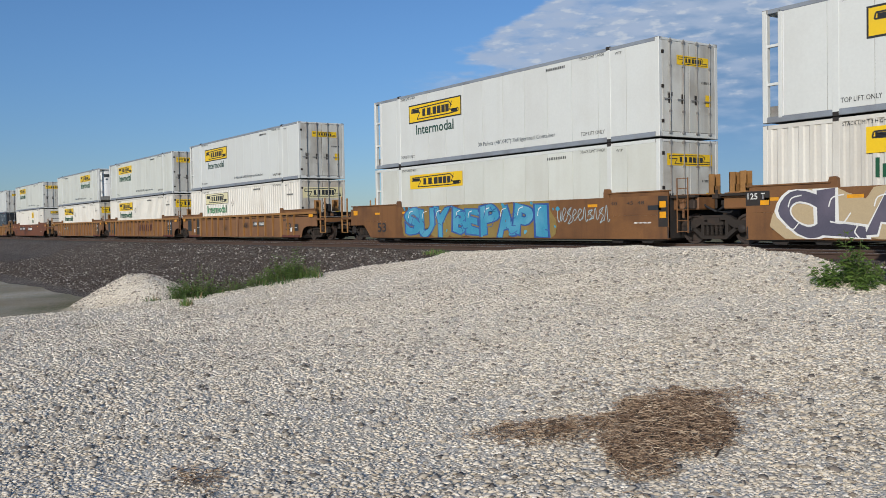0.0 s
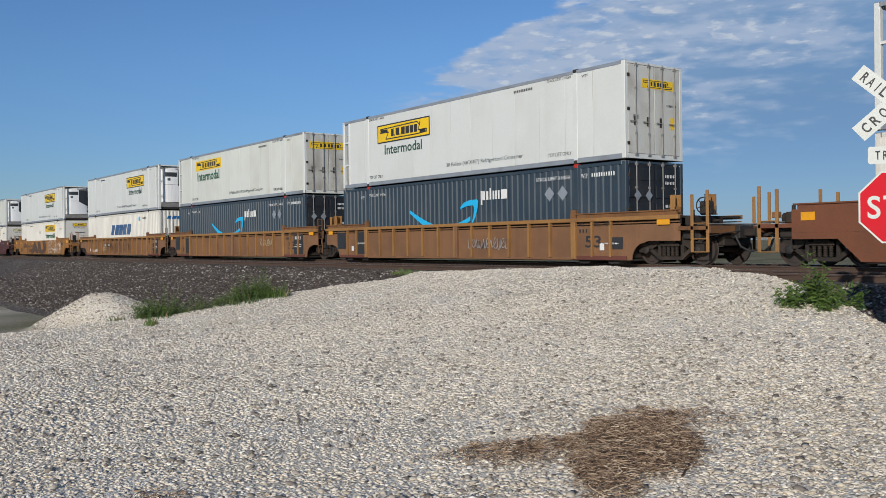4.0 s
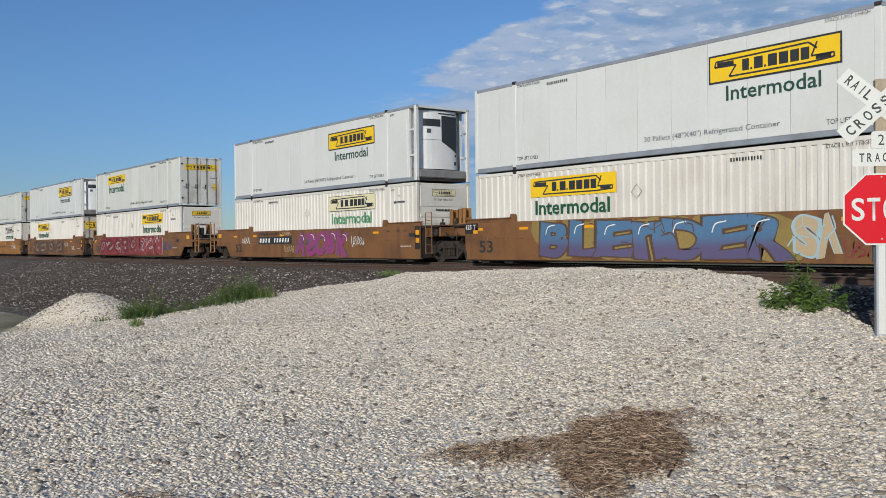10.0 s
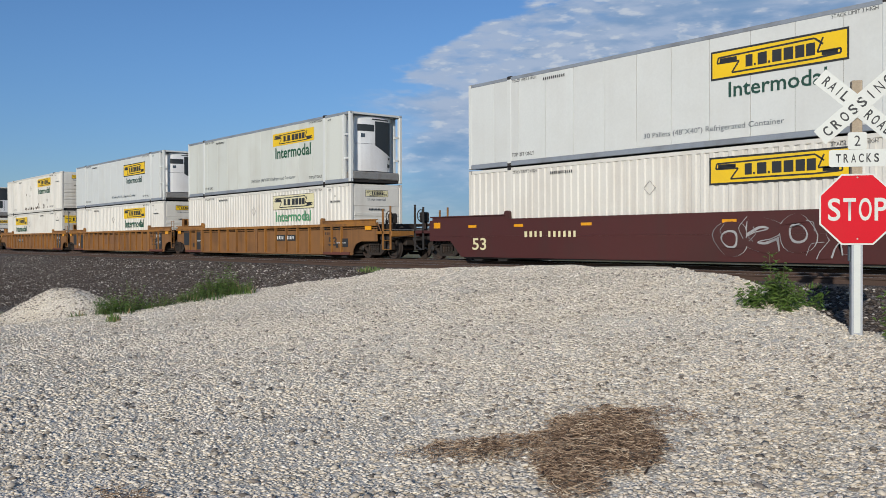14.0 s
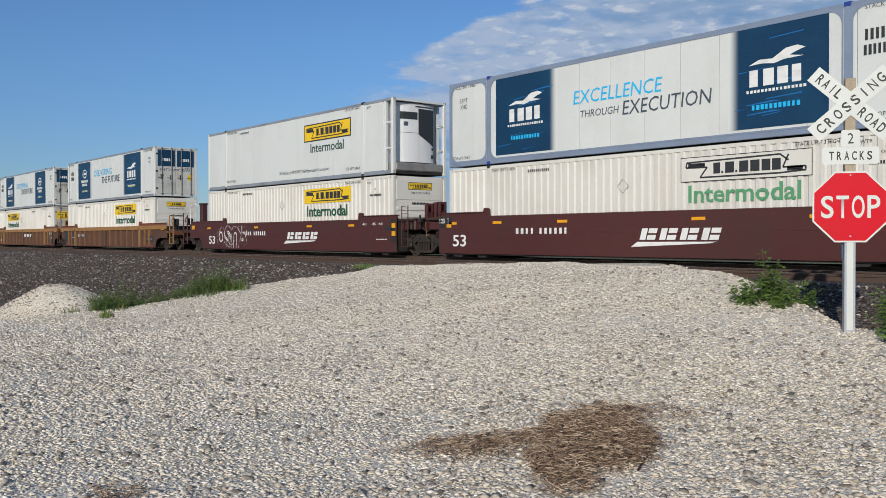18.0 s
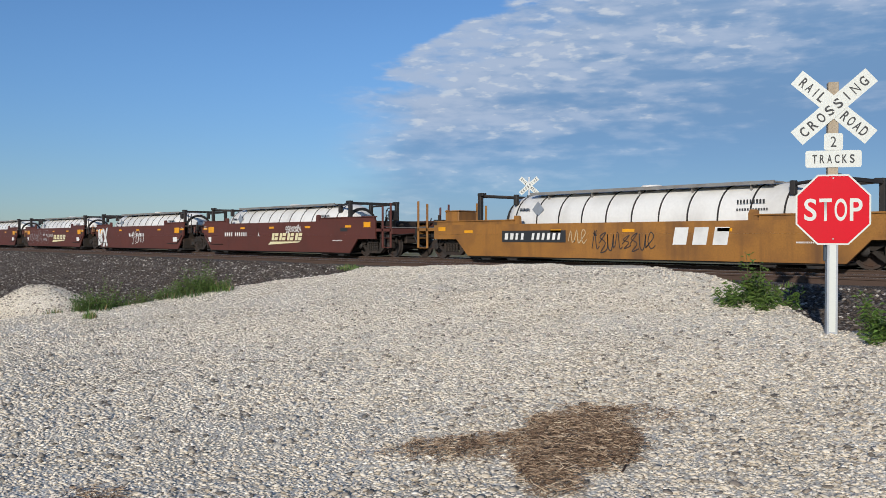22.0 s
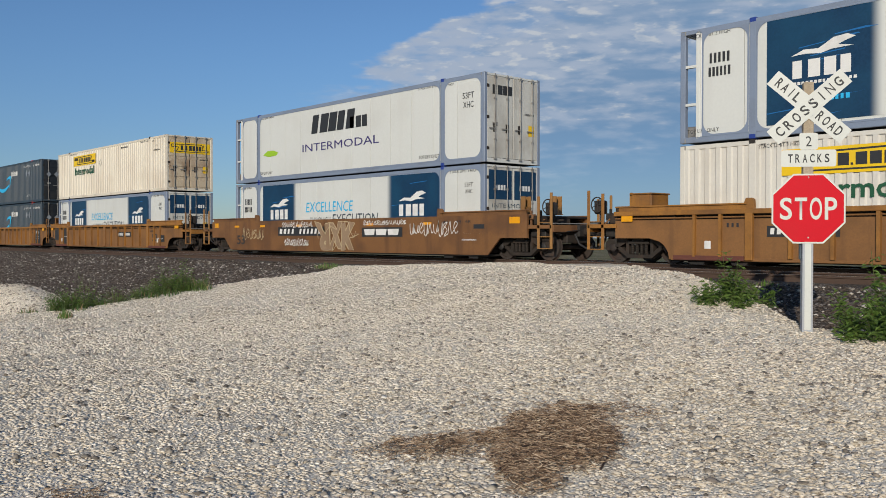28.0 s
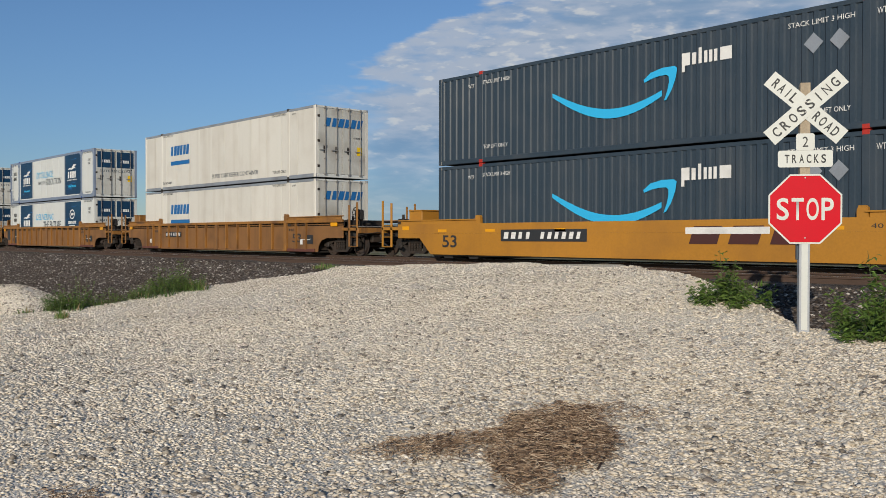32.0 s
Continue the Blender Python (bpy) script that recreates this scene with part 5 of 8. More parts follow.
def slogan_side(root, blue, left, right, words, stop):
    """Advertising on the near wall: two dark blue panels with a bar emblem each, and a two-line slogan between."""
    for (x0, x1), what in (((-5.68, -2.95), left), ((2.98, stop), right)):
        patch(root, "advert_panel", "tealfade_end" if x0 < 0 else "tealfade_start", rect(x0, x1, 0.25, 2.72), FACE, label="deep blue advertising panel")
        f, y = Form(), FACE - 0.002
        rnd = random.Random(int(x0 * 7))
        for k in range(9):
            zz = rnd.uniform(0.35, 2.6)
            a = rnd.uniform(x0, x1 - 1.0)
            f.add([(a, y, zz), (a + rnd.uniform(0.4, 1.0), y, zz + 0.05), (a + rnd.uniform(0.5, 1.0), y, zz + 0.08), (a, y, zz + 0.02)], [(0, 1, 2, 3)])
        part("light_streak", f, "midblue", root)
        c = (x0 + x1) / 2
        if what == "dog":
            patch(root, "emblem", "chalk", [(c - 0.75, 1.80), (c - 0.45, 1.92), (c - 0.1, 1.90), (c + 0.25, 2.10), (c + 0.55, 2.13), (c + 0.75, 2.05), (c + 0.50, 1.98), (c + 0.35, 1.92), (c + 0.70, 1.86), (c + 0.2, 1.84), (c - 0.05, 1.78), (c - 0.4, 1.82)], FACE - 0.004)
            bars(root, "chalk", c - 0.72, c + 0.78, 1.27, 1.68, FACE - 0.004, 4, 0.72)
            bars(root, "chalk", c - 0.80, c + 0.80, 1.12, 1.19, FACE - 0.004, 16, 0.7)
            bars(root, "sky" if blue else "paleyellow", c - 0.65, c + 0.65, 0.70, 0.82, FACE - 0.004, 11, 0.7)
        else:
            ring = Form()
            n = 24
            vs = []
            for i in range(n):
                a = 2 * math.pi * i / n
                vs += [(c + 0.42 * math.cos(a), FACE - 0.004, 1.95 + 0.30 * math.sin(a)), (c + 0.34 * math.cos(a), FACE - 0.004, 1.95 + 0.235 * math.sin(a))]
            ring.add(vs, [(2 * i, 2 * i + 1, (2 * i + 3) % (2 * n), (2 * i + 2) % (2 * n)) for i in range(n)])
            ring.add([(c - 0.25, FACE - 0.004, 1.88), (c + 0.2, FACE - 0.004, 1.88), (c + 0.28, FACE - 0.004, 2.02), (c - 0.17, FACE - 0.004, 2.02)], [(0, 1, 2, 3)])
            part("emblem", ring, "chalk", root)
            bars(root, "chalk", c - 0.72, c + 0.72, 1.36, 1.53, FACE - 0.004, 9, 0.75)
            bars(root, "chalk", c - 0.5, c + 0.5, 1.12, 1.28, FACE - 0.004, 6, 0.75)
            bars(root, "paleyellow", c - 0.55, c + 0.55, 0.72, 0.82, FACE - 0.004, 11, 0.7)
    if words == "excellence":
        wording(root, "EXCELLENCE", "sky", -2.28, 0.95, 1.52, 1.92, FACE, slant=0.12)
        wording(root, "THROUGH", "slate", -2.0, -0.55, 1.10, 1.31, FACE, slant=0.12)
        wording(root, "EXECUTION", "slate", -0.42, 2.50, 1.02, 1.42, FACE, slant=0.12, bold=0.012)
    else:
        wording(root, "DELIVERING", "sky", -2.36, 1.02, 1.66, 2.06, FACE, slant=0.12)
        wording(root, "THE FUTURE", "slate", -0.92, 2.42, 1.14, 1.56, FACE, slant=0.12, bold=0.012)
    wording(root, "TOP LIFT ONLY", "ink", 6.65, 7.60, 0.24, 0.34, FACE)
    wording(root, "TOP LIFT ONLY", "ink", -7.85, -6.95, 0.24, 0.34, FACE)
    wording(root, "STACK LIMIT 3 HIGH", "ink", 6.45, 7.75, 2.64, 2.74, FACE)
    wording(root, "STACK LIMIT 3 HIGH", "ink", -7.85, -6.65, 2.64, 2.74, FACE)


def slogan_door(root):
    for a, b in ((-1.10, -0.06), (0.06, 1.10)):
        patch(root, "door_panel", "teal", rect(a, b, 1.75 if a else 1.75, 2.70), HL + 0.004, "end")
        bars(root, "chalk", a + 0.25, b - 0.25, 2.05, 2.22, HL + 0.007, 4, 0.72, face="end")
    wording(root, "INTERMODAL", "slate", -0.95, 0.95, 1.48, 1.62, HL + 0.006, face="end")


def reefer(nose, logo, wall="white", unit="curved", kind="carrier", left="ring", right="dog", words="delivering", rail="greyrail", blue=False, text='30 Pallets (48"X40") Refrigerated Container', rusty=False, word=True):
    label = {"carrier": "white refrigerated container with yellow ribbon logo",
             "advert": "white refrigerated container with deep blue panels",
             "inc": "white refrigerated container with black block logo",
             "mart": "cream refrigerated container with blue bar logo"}[kind]
    label += ", cooling unit facing ahead" if nose > 0 else ", doors facing ahead"
    root = tagged(new("refrigerated_container"), label, "container", group="double-stacked containers")
    frame_parts(root, rail if rail == "bluerail" else "white" if wall != "cream" else "cream", rail, cap="cap" if rail == "bluerail" else None)
    if rail == "bluerail":
        for x0, x1 in ((-HL + (0.64 if nose < 0 else 0.13), -POST - 0.09), (-POST + 0.09, POST - 0.09), (POST + 0.09, HL - (0.64 if nose > 0 else 0.13))):
            bay_frame(root, x0, x1, 0.14, HIGH - 0.10, rail)
    wall = "oldwhite" if logo == "old" else wall
    a, b = (-HL + 0.10, HL - 0.62) if nose > 0 else (-HL + 0.62, HL - 0.10)
    if unit == "none":
        a, b = -HL + 0.10, HL - 0.10
        part("front_wall", kept(("front_wall", wall), lambda: Form().box(-HL, -HL + 0.05, -1.2, 1.2, 0.1, 2.8, 0.01).mesh("front_wall")), wall, root)
    else:
        cooling_unit(root, nose, unit)
    flat_side(root, wall, a, b)
    if nose > 0:
        doors(root, -HL, "white")
    else:
        style = {"old": ("yellow", 2.10, 2.45, -1.0, 1.0), "new": ("yellow", 2.12, 2.40, -0.55, 0.85)}.get(logo)
        doors(root, HL, "white", "flat", style)
    if kind == "carrier":
        x0 = 1.57 if nose > 0 else -5.27
        if logo == "old":
            scroll_logo(root, x0, x0 + 3.66, 1.94, 2.50, "yellow", 0.0)
            if word:
                wording(root, "Intermodal", "green", x0 + 0.22, x0 + 3.40, 1.34, 1.86, FACE, bold=0.02)
        else:
            scroll_logo(root, x0 + 0.05, x0 + 3.60, 1.72, 2.36, "yellow", 0.05)
            wording(root, "Intermodal", "deepgreen", x0 + 0.52, x0 + 3.13, 1.19, 1.58, FACE, bold=0.014)
        side_marks(root, "ink", text, number=-4.5 if nose > 0 else 3.2)
    elif kind == "advert":
        slogan_side(root, blue, left, right, words, 5.62 if blue and nose > 0 else 5.95)
        if nose < 0:
            slogan_door(root)
        bars(root, "ink", -7.22 if nose < 0 else 6.45, -6.62 if nose < 0 else 7.05, 1.95, 2.2, FACE, 5, seed=3)
        bars(root, "ink", -7.25 if nose < 0 else 6.42, -6.6 if nose < 0 else 7.07, 1.62, 1.85, FACE, 6, seed=6)
        wording(root, "53FT", "ink", 7.15 if nose < 0 else -7.5, 7.55 if nose < 0 else -7.1, 2.16, 2.30, FACE)
        wording(root, "XHC", "ink", 7.18 if nose < 0 else -7.47, 7.52 if nose < 0 else -7.13, 1.95, 2.09, FACE)
    elif kind == "inc":
        bars(root, "ink", -1.90, 1.05, 1.72, 2.45, FACE, 5, 0.86, slant=0.05)
        bars(root, "ink", 0.75, 1.90, 1.72, 2.15, FACE, 3, 0.8)
        wording(root, "INTERMODAL", "violetink", -2.54, 2.56, 1.03, 1.34, FACE, bold=0.012)
        patch(root, "leaf_mark", "limemark", [(-5.65, 1.12), (-5.2, 1.02), (-4.6, 1.05), (-4.42, 1.16), (-4.8, 1.27), (-5.3, 1.28)], FACE)
        bars(root, "ink", -0.95, 0.0, 2.2, 2.5, HL + 0.008, 4, 0.85, face="end")
        wording(root, "53FT", "ink", 7.05, 7.6, 2.10, 2.30, FACE)
        wording(root, "XHC", "ink", 7.08, 7.57, 1.80, 2.0, FACE)
        side_marks(root, "ink", None)
    elif kind == "mart":
        bars(root, "midblue", -5.0, -2.95, 1.68, 2.15, FACE, 6, 0.8, slant=0.03)
        patch(root, "underline", "midblue", rect(-5.0, -2.93, 1.20, 1.40), FACE)
        bars(root, "midblue", -0.85, 1.0, 2.05, 2.40, HL + 0.012, 6, 0.8, face="end", slant=0.05)
        side_marks(root, "ink", "SUPER CUBE REEFER CONTAINER")
    if rusty:
        part("rust_run", kept("rust_run", lambda: rust_run_form().mesh("rust_run")), "railside", root, "rust running down the casing")
    return root


def bay_frame(root, x0, x1, z0, z1, mat, wide=0.045, r=0.30):
    """A frame with rounded inner corners round one bay of a side wall."""
    def make():
        inner, outer = [], []
        for cx, cz, a0, ox, oz in ((x1 - wide - r, z0 + wide + r, -90, x1, z0), (x1 - wide - r, z1 - wide - r, 0, x1, z1), (x0 + wide + r, z1 - wide - r, 90, x0, z1), (x0 + wide + r, z0 + wide + r, 180, x0, z0)):
            for i in range(7):
                a = radians(a0 + 15 * i)
                inner.append((cx + r * math.cos(a), FACE - 0.003, cz + r * math.sin(a)))
                outer.append((ox, FACE - 0.003, oz))
        n = len(inner)
        f = Form()
        f.add(inner + outer, [(i, (i + 1) % n, n + (i + 1) % n, n + i) for i in range(n)])
        return f.mesh("bay_frame")
    part("bay_frame", kept(("bay_frame", mat, round(x0, 3), round(x1, 3)), make), mat, root)


def rust_run_form():
    f = Form()
    x = HL - 0.58 + 0.33
    for i, (yy, a, b) in enumerate(((-0.72, 1.35, 0.55), (-0.66, 1.45, 0.75), (-0.60, 1.38, 0.9))):
        xx = HL - 0.58 + 0.06 + 0.40 * math.sqrt(1 - (yy / 0.93) ** 2) ** 0.55 + 0.006
        f.add([(xx, yy - 0.03, b), (xx + 0.012, yy + 0.03, b + 0.05), (xx + 0.012, yy + 0.03, a), (xx, yy - 0.03, a - 0.04)], [(0, 1, 2, 3)])
    return f


def steel_box(front, kind, wall="cream", logo_at=None, logo="yellow", border=0.0, stain=False, plain=False, ink=None):
    """A fluted steel container. front: closed end wall faces ahead, otherwise the doors do."""
    label = {"carrier": "fluted off-white steel container with yellow logo", "arrow": "fluted dark blue container with light blue arrow",
             "wing": "fluted cream container with slanted blue blocks"}[kind]
    label += ", end wall facing ahead" if front else ", doors facing ahead"
    root = tagged(new("steel_container"), label, "container", group="double-stacked containers")
    frame_parts(root, wall, wall, cap="redcap" if wall == "navy" else None)
    for name, x0, x1 in (("side_wall", -HL + 0.13, -POST - 0.08), ("side_wall", -POST + 0.08, POST - 0.08), ("side_wall", POST + 0.08, HL - 0.13)):
        part(name, kept(("flutes", wall, x0), lambda: corrugated(x0, x1, 0.14, HIGH - 0.1, -HW + 0.003).mesh("side_wall")), wall, root)
    part("far_wall", kept(("farflutes", wall), lambda: corrugated(-HL + 0.13, HL - 0.13, 0.14, HIGH - 0.1, HW - 0.003, -0.036).mesh("far_wall")), wall, root)
    mark = "chalk" if wall == "navy" else "ink"
    lg = {"yellow": "yellow", "pale": "paleyellow", "blank": "cream"}[logo]
    if front:
        def wallmesh():
            f = Form().box(-0.06, -0.03, -1.2, 1.2, 0.15, 2.8)
            for i in range(6):
                f.box(-0.04, 0.0, -1.12, 1.12, 0.24 + 0.26 * i, 0.40 + 0.26 * i, 0.015)
            f.box(-0.04, -0.012, -1.12, 1.12, 1.95, 2.72, 0.01)
            return f.mesh("end_wall")
        if kind == "wing":
            part("end_wall", kept(("fluted_end", wall), lambda: fluted_end(HL - 0.02).mesh("end_wall")), wall, root)
            bars(root, "midblue", -0.8, 0.8, 2.32, 2.5, HL - 0.012, 5, 0.8, face="end", slant=0.05)
        else:
            part("end_wall", kept(("end_wall", wall), wallmesh), wall, root, at=pose(HL, 0, 0))
            scroll_logo(root, -0.55, 0.55, 2.36, 2.60, lg, 0.02, HL - 0.008, "end", False)
            wording(root, "Intermodal", "slate", -0.45, 0.45, 2.18, 2.29, HL - 0.008, face="end")
            bars(root, "ink", -0.4, 0.4, 1.78, 1.86, HL + 0.004, 11, face="end", seed=8)
        doors(root, -HL, wall, "pressed")
    else:
        doors(root, HL, wall, "pressed", {"carrier": (lg, 1.95, 2.50, -1.12, 1.12)}.get(kind))
        part("end_wall", kept(("far_end", wall), lambda: fluted_end(-HL + 0.02).mesh("end_wall")), wall, root)
        if kind == "wing":
            bars(root, "midblue", -0.95, 0.95, 2.1, 2.5, HL + 0.012, 5, 0.8, face="end", slant=0.08)
    if kind == "carrier":
        x0 = (1.57 if front else -5.29) if logo_at is None else logo_at
        if not plain:
            scroll_logo(root, x0, x0 + 3.64, 1.97, 2.58, lg, border if logo == "yellow" else 0.02)
            if not border:
                wording(root, "Intermodal", ink or ("green" if logo == "yellow" else "palegreen"), x0 + 0.22, x0 + 3.38, 1.40, 1.86, FACE, bold=0.02)
        else:
            patch(root, "logo_panel", "yellow", rect(1.62, 2.76, 1.97, 2.58), FACE)
            bars(root, "ink", 2.2, 2.5, 2.1, 2.45, FACE - 0.002, 1, 0.8)
            wording(root, "Inte", "green", 1.80, 2.72, 1.40, 1.82, FACE, bold=0.02)
        side_marks(root, "ink", None, toplift=stain, number=2.2 if x0 < 0 else -4.2)
        wording(root, "OR", "ink", 6.82, 6.98, 2.36, 2.42, FACE)
        bars(root, "ink", 6.55, 7.3, 2.12, 2.2, FACE, 12, seed=2)
        f = Form()
        for k in range(4):
            a, b = radians(90 * k), radians(90 * k + 90)
            c = (-0.9 if x0 < 0 else -0.4, 1.95)
            p, q = (c[0] + 0.2 * math.cos(a), c[1] + 0.2 * math.sin(a)), (c[0] + 0.2 * math.cos(b), c[1] + 0.2 * math.sin(b))
            f.rod((p[0], FACE, p[1]), (q[0], FACE, q[1]), 0.008, 4)
        part("placard_holder", f, "steel", root, "diamond placard holder")
        if stain:
            g, rnd = Form(), random.Random(5)
            for k in range(30):
                xx = rnd.choice((rnd.uniform(-2.2, 4.5), rnd.uniform(-2.4, 0.5)))
                z = rnd.uniform(0.20, 0.34)
                w, h = rnd.uniform(0.03, 0.09), rnd.uniform(0.06, 0.26)
                g.add([(xx - w, FACE, z), (xx + w * 0.6, FACE, z - 0.02), (xx + w, FACE, z + h * 0.5), (xx + 0.2 * w, FACE, z + h), (xx - 0.8 * w, FACE, z + 0.6 * h)], [(0, 1, 2, 3, 4)])
            for xx, z in ((-1.8, 1.5), (-0.7, 1.4), (1.8, 0.62), (4.2, 0.9), (3.2, 0.55)):
                g.add([(xx - 0.05, FACE, z - 0.12), (xx + 0.05, FACE, z - 0.1), (xx + 0.07, FACE, z + 0.06), (xx - 0.06, FACE, z + 0.05)], [(0, 1, 2, 3)])
            part("rust_stain", g, "railside", root, "brown rust marks")
    elif kind == "arrow":
        arrow = Form()
        n = 22
        x0, x1 = -3.02, 0.78
        vs = []
        for i in range(n + 1):
            u = i / n
            z = 1.86 - 0.86 * math.sin(math.pi * min(1.0, 0.04 + 0.77 * u))
            th = 0.035 + 0.20 * math.sin(math.pi * (0.08 + 0.80 * u)) ** 0.7
            vs += [(x0 + (x1 - x0) * u, FACE, z - th * 0.5), (x0 + (x1 - x0) * u, FACE, z + th * 0.62)]
        arrow.add(vs, [(2 * i, 2 * i + 2, 2 * i + 3, 2 * i + 1) for i in range(n)])
        outer = [(0.20, 1.80), (0.42, 1.96), (0.78, 2.04), (1.16, 2.04), (1.24, 1.98), (1.20, 1.74), (1.08, 1.44), (0.92, 1.20)]
        inner = [(0.22, 1.72), (0.46, 1.80), (0.72, 1.84), (0.92, 1.84), (0.99, 1.78), (0.99, 1.64), (0.94, 1.42), (0.84, 1.18)]
        arrow.add([(p, FACE, q) for p, q in outer + inner], [(i, i + 1, 9 + i, 8 + i) for i in range(7)])
        part("curved_arrow", arrow, "sky", root, "light blue curved arrow")
        g = Form()
        for a, b, c, e in ((1.38, 1.62, 2.00, 2.32), (1.38, 1.47, 1.84, 2.00), (1.68, 1.80, 2.0, 2.30), (1.87, 1.96, 2.0, 2.40), (2.03, 2.12, 2.0, 2.30), (2.17, 2.26, 2.0, 2.30), (2.31, 2.40, 2.0, 2.30), (2.48, 2.80, 2.0, 2.32)):
            g.add([(a, FACE, c), (b, FACE, c), (b, FACE, e), (a, FACE, e)], [(0, 1, 2, 3)])
        part("name_mark", g, "chalk", root)
        for c in (4.86, 5.46):
            patch(root, "placard", "greyrail", [(c - 0.23, 2.04), (c, 1.80), (c + 0.23, 2.04), (c, 2.28)], FACE, label="grey diamond placard")
        wording(root, "STACK LIMIT 3 HIGH", "chalk", 4.25, 5.80, 2.46, 2.58, FACE)
        wording(root, "STACK LIMIT 3 HIGH", "chalk", -5.95, -4.75, 2.46, 2.58, FACE)
        wording(root, "TOP LIFT ONLY", "chalk", 4.72, 5.72, 0.42, 0.54, FACE)
        wording(root, "TOP LIFT ONLY", "chalk", -5.92, -4.85, 0.42, 0.54, FACE)
        wording(root, "WTP", "chalk", 6.28, 6.55, 2.44, 2.58, FACE)
        wording(root, "WTP", "chalk", -6.62, -6.35, 2.40, 2.52, FACE)
        bars(root, "chalk", 6.72, 7.7, 2.46, 2.58, FACE, 10, 0.55, seed=3)
        for c in (-0.85, -0.35):
            patch(root, "placard", "greyrail", [(c - 0.16, 1.85), (c, 1.68), (c + 0.16, 1.85), (c, 2.02)], HL + 0.06, "end")
        for z in (2.4, 2.2, 1.5, 1.1):
            bars(root, "chalk", 0.45, 0.95, z, z + 0.09, HL + 0.012, 7, 0.6, face="end", seed=int(z * 10))
    elif kind == "wing":
        bars(root, "wingblue", -2.2, 2.30, 1.40, 2.12, FACE, 5, 0.86, slant=0.07)
        if front:
            patch(root, "roundel", "sky", [(4.15 + 0.14 * math.cos(2 * math.pi * i / 12), 2.42 + 0.14 * math.sin(2 * math.pi * i / 12)) for i in range(12)], FACE)
        bars(root, "ink", 4.75, 5.6, 2.38, 2.52, FACE, 6, seed=9)
        side_marks(root, "ink", None, stack=False, toplift=False)
    return root


TANK_LEN, TANK_R = 12.19, 0.93


def tank_container(mark):
    root = tagged(new("tank_container"), "white cylindrical tank container in a dark steel end frame", "tank container", group="tank containers")
    prof = [(-5.35, 0.25), (-5.25, 0.6), (-5.0, 0.85), (-4.7, TANK_R), (4.7, TANK_R), (5.0, 0.85), (5.25, 0.6), (5.35, 0.25)]
    smooth(part("tank", kept("tank", lambda: Form().turned(prof, (0, 0, 1.02), "x", 36).mesh("tank")), "tankwhite", root, "white clad tank barrel"))
    for i in range(11):
        part("band", kept("band", lambda: Form().turned([(-0.025, TANK_R + 0.002), (-0.022, TANK_R + 0.012), (0.022, TANK_R + 0.012), (0.025, TANK_R + 0.002)], (0, 0, 1.02), "x", 36).mesh("band")), "dark", root, at=pose(-4.6 + i * 0.92, 0, 0))
    for i in range(-2, 3):
        def saddle():
            f = Form()
            for sgn in (-1, 1):
                f.prism([(sgn * 0.30, 1.93), (sgn * 0.62, 1.93), (sgn * 0.55, 1.70), (sgn * 0.42, 1.74)], -0.02, 0.02, "x")
            return f.mesh("walkway_bracket")
        part("walkway_bracket", kept("saddle", saddle), "steel", root, at=pose(i * 1.75, 0, 0.0))

    def walkway():
        f = Form()
        for sgn in (-1, 1):
            f.box(-4.2, 4.2, sgn * 0.45 - 0.24, sgn * 0.45 + 0.24, 1.945, 1.975)
            f.box(-4.2, 4.2, sgn * 0.45 - 0.25, sgn * 0.45 - 0.22, 1.90, 1.99)
        return f.mesh("walkway")
    part("walkway", kept("walkway", walkway), "steel", root, "grey grating walkway")
    part("manway", kept("manway", lambda: Form().turned([(1.90, 0.30), (2.05, 0.30), (2.07, 0.26)], (0, 0, 0), "z", 16).mesh("manway")), "tankwhite", root)
    rnd = random.Random(mark)
    for s in (-1, 1):
        x = s * TANK_LEN / 2
        for y in (-1.15, 1.15):
            part("corner_post", kept("tank_post", lambda: Form().box(-0.07, 0.07, -0.07, 0.07, 0, 2.02, 0.012).mesh("corner_post")), "dark", root, at=pose(x - s * 0.07, y, 0))
            part("corner_casting", kept("tank_casting", lambda: Form().box(-0.09, 0.16, -0.10, 0.10, 1.93, 2.03, 0.015).mesh("corner_casting")), "dark", root, at=pose(x - s * 0.10, y, 0, 0, 0, 0 if s < 0 else 180))
            part("stay", Form().rod((x - s * 0.10, y, 1.94), (x - s * 1.35, y * 0.66, 1.86), 0.045, 6).box(*sorted((x - s * 1.28, x - s * 1.42)), y * 0.66 - 0.08, y * 0.66 + 0.08, 1.60, 1.95, 0.02), "dark", root)
            part("stay", Form().rod((x - s * 0.10, y, 0.2), (x - s * 1.2, y * 0.62, 0.55), 0.05, 6), "dark", root)
        part("end_beam", kept("end_beam", lambda: Form().box(-0.05, 0.05, -1.15, 1.15, 1.88, 1.98, 0.01).box(-0.05, 0.05, -1.15, 1.15, 0.02, 0.16, 0.01).mesh("end_beam")), "dark", root, at=pose(x - s * 0.08, 0, 0))
        part("ring", kept("ring", lambda: Form().turned([(-0.04, 0.70), (-0.04, 0.78), (0.04, 0.78), (0.04, 0.70)], (0, 0, 1.02), "x", 24).mesh("ring")), "dark", root, at=pose(s * 5.15, 0, 0))
    for y in (-1.15, 1.15):
        part("side_rail", kept("tank_side", lambda: Form().box(-6.0, 6.0, -0.05, 0.05, 0.03, 0.14, 0.01).mesh("side_rail")), "dark", root, at=pose(0, y, 0))
    patch(root, "placard", "greyrail", [(-3.9, 1.45), (-3.65, 1.20), (-3.4, 1.45), (-3.65, 1.70)], -0.90)
    bars(root, "ink", -4.45, -4.0, 1.40, 1.50, -0.90, 7, seed=3)
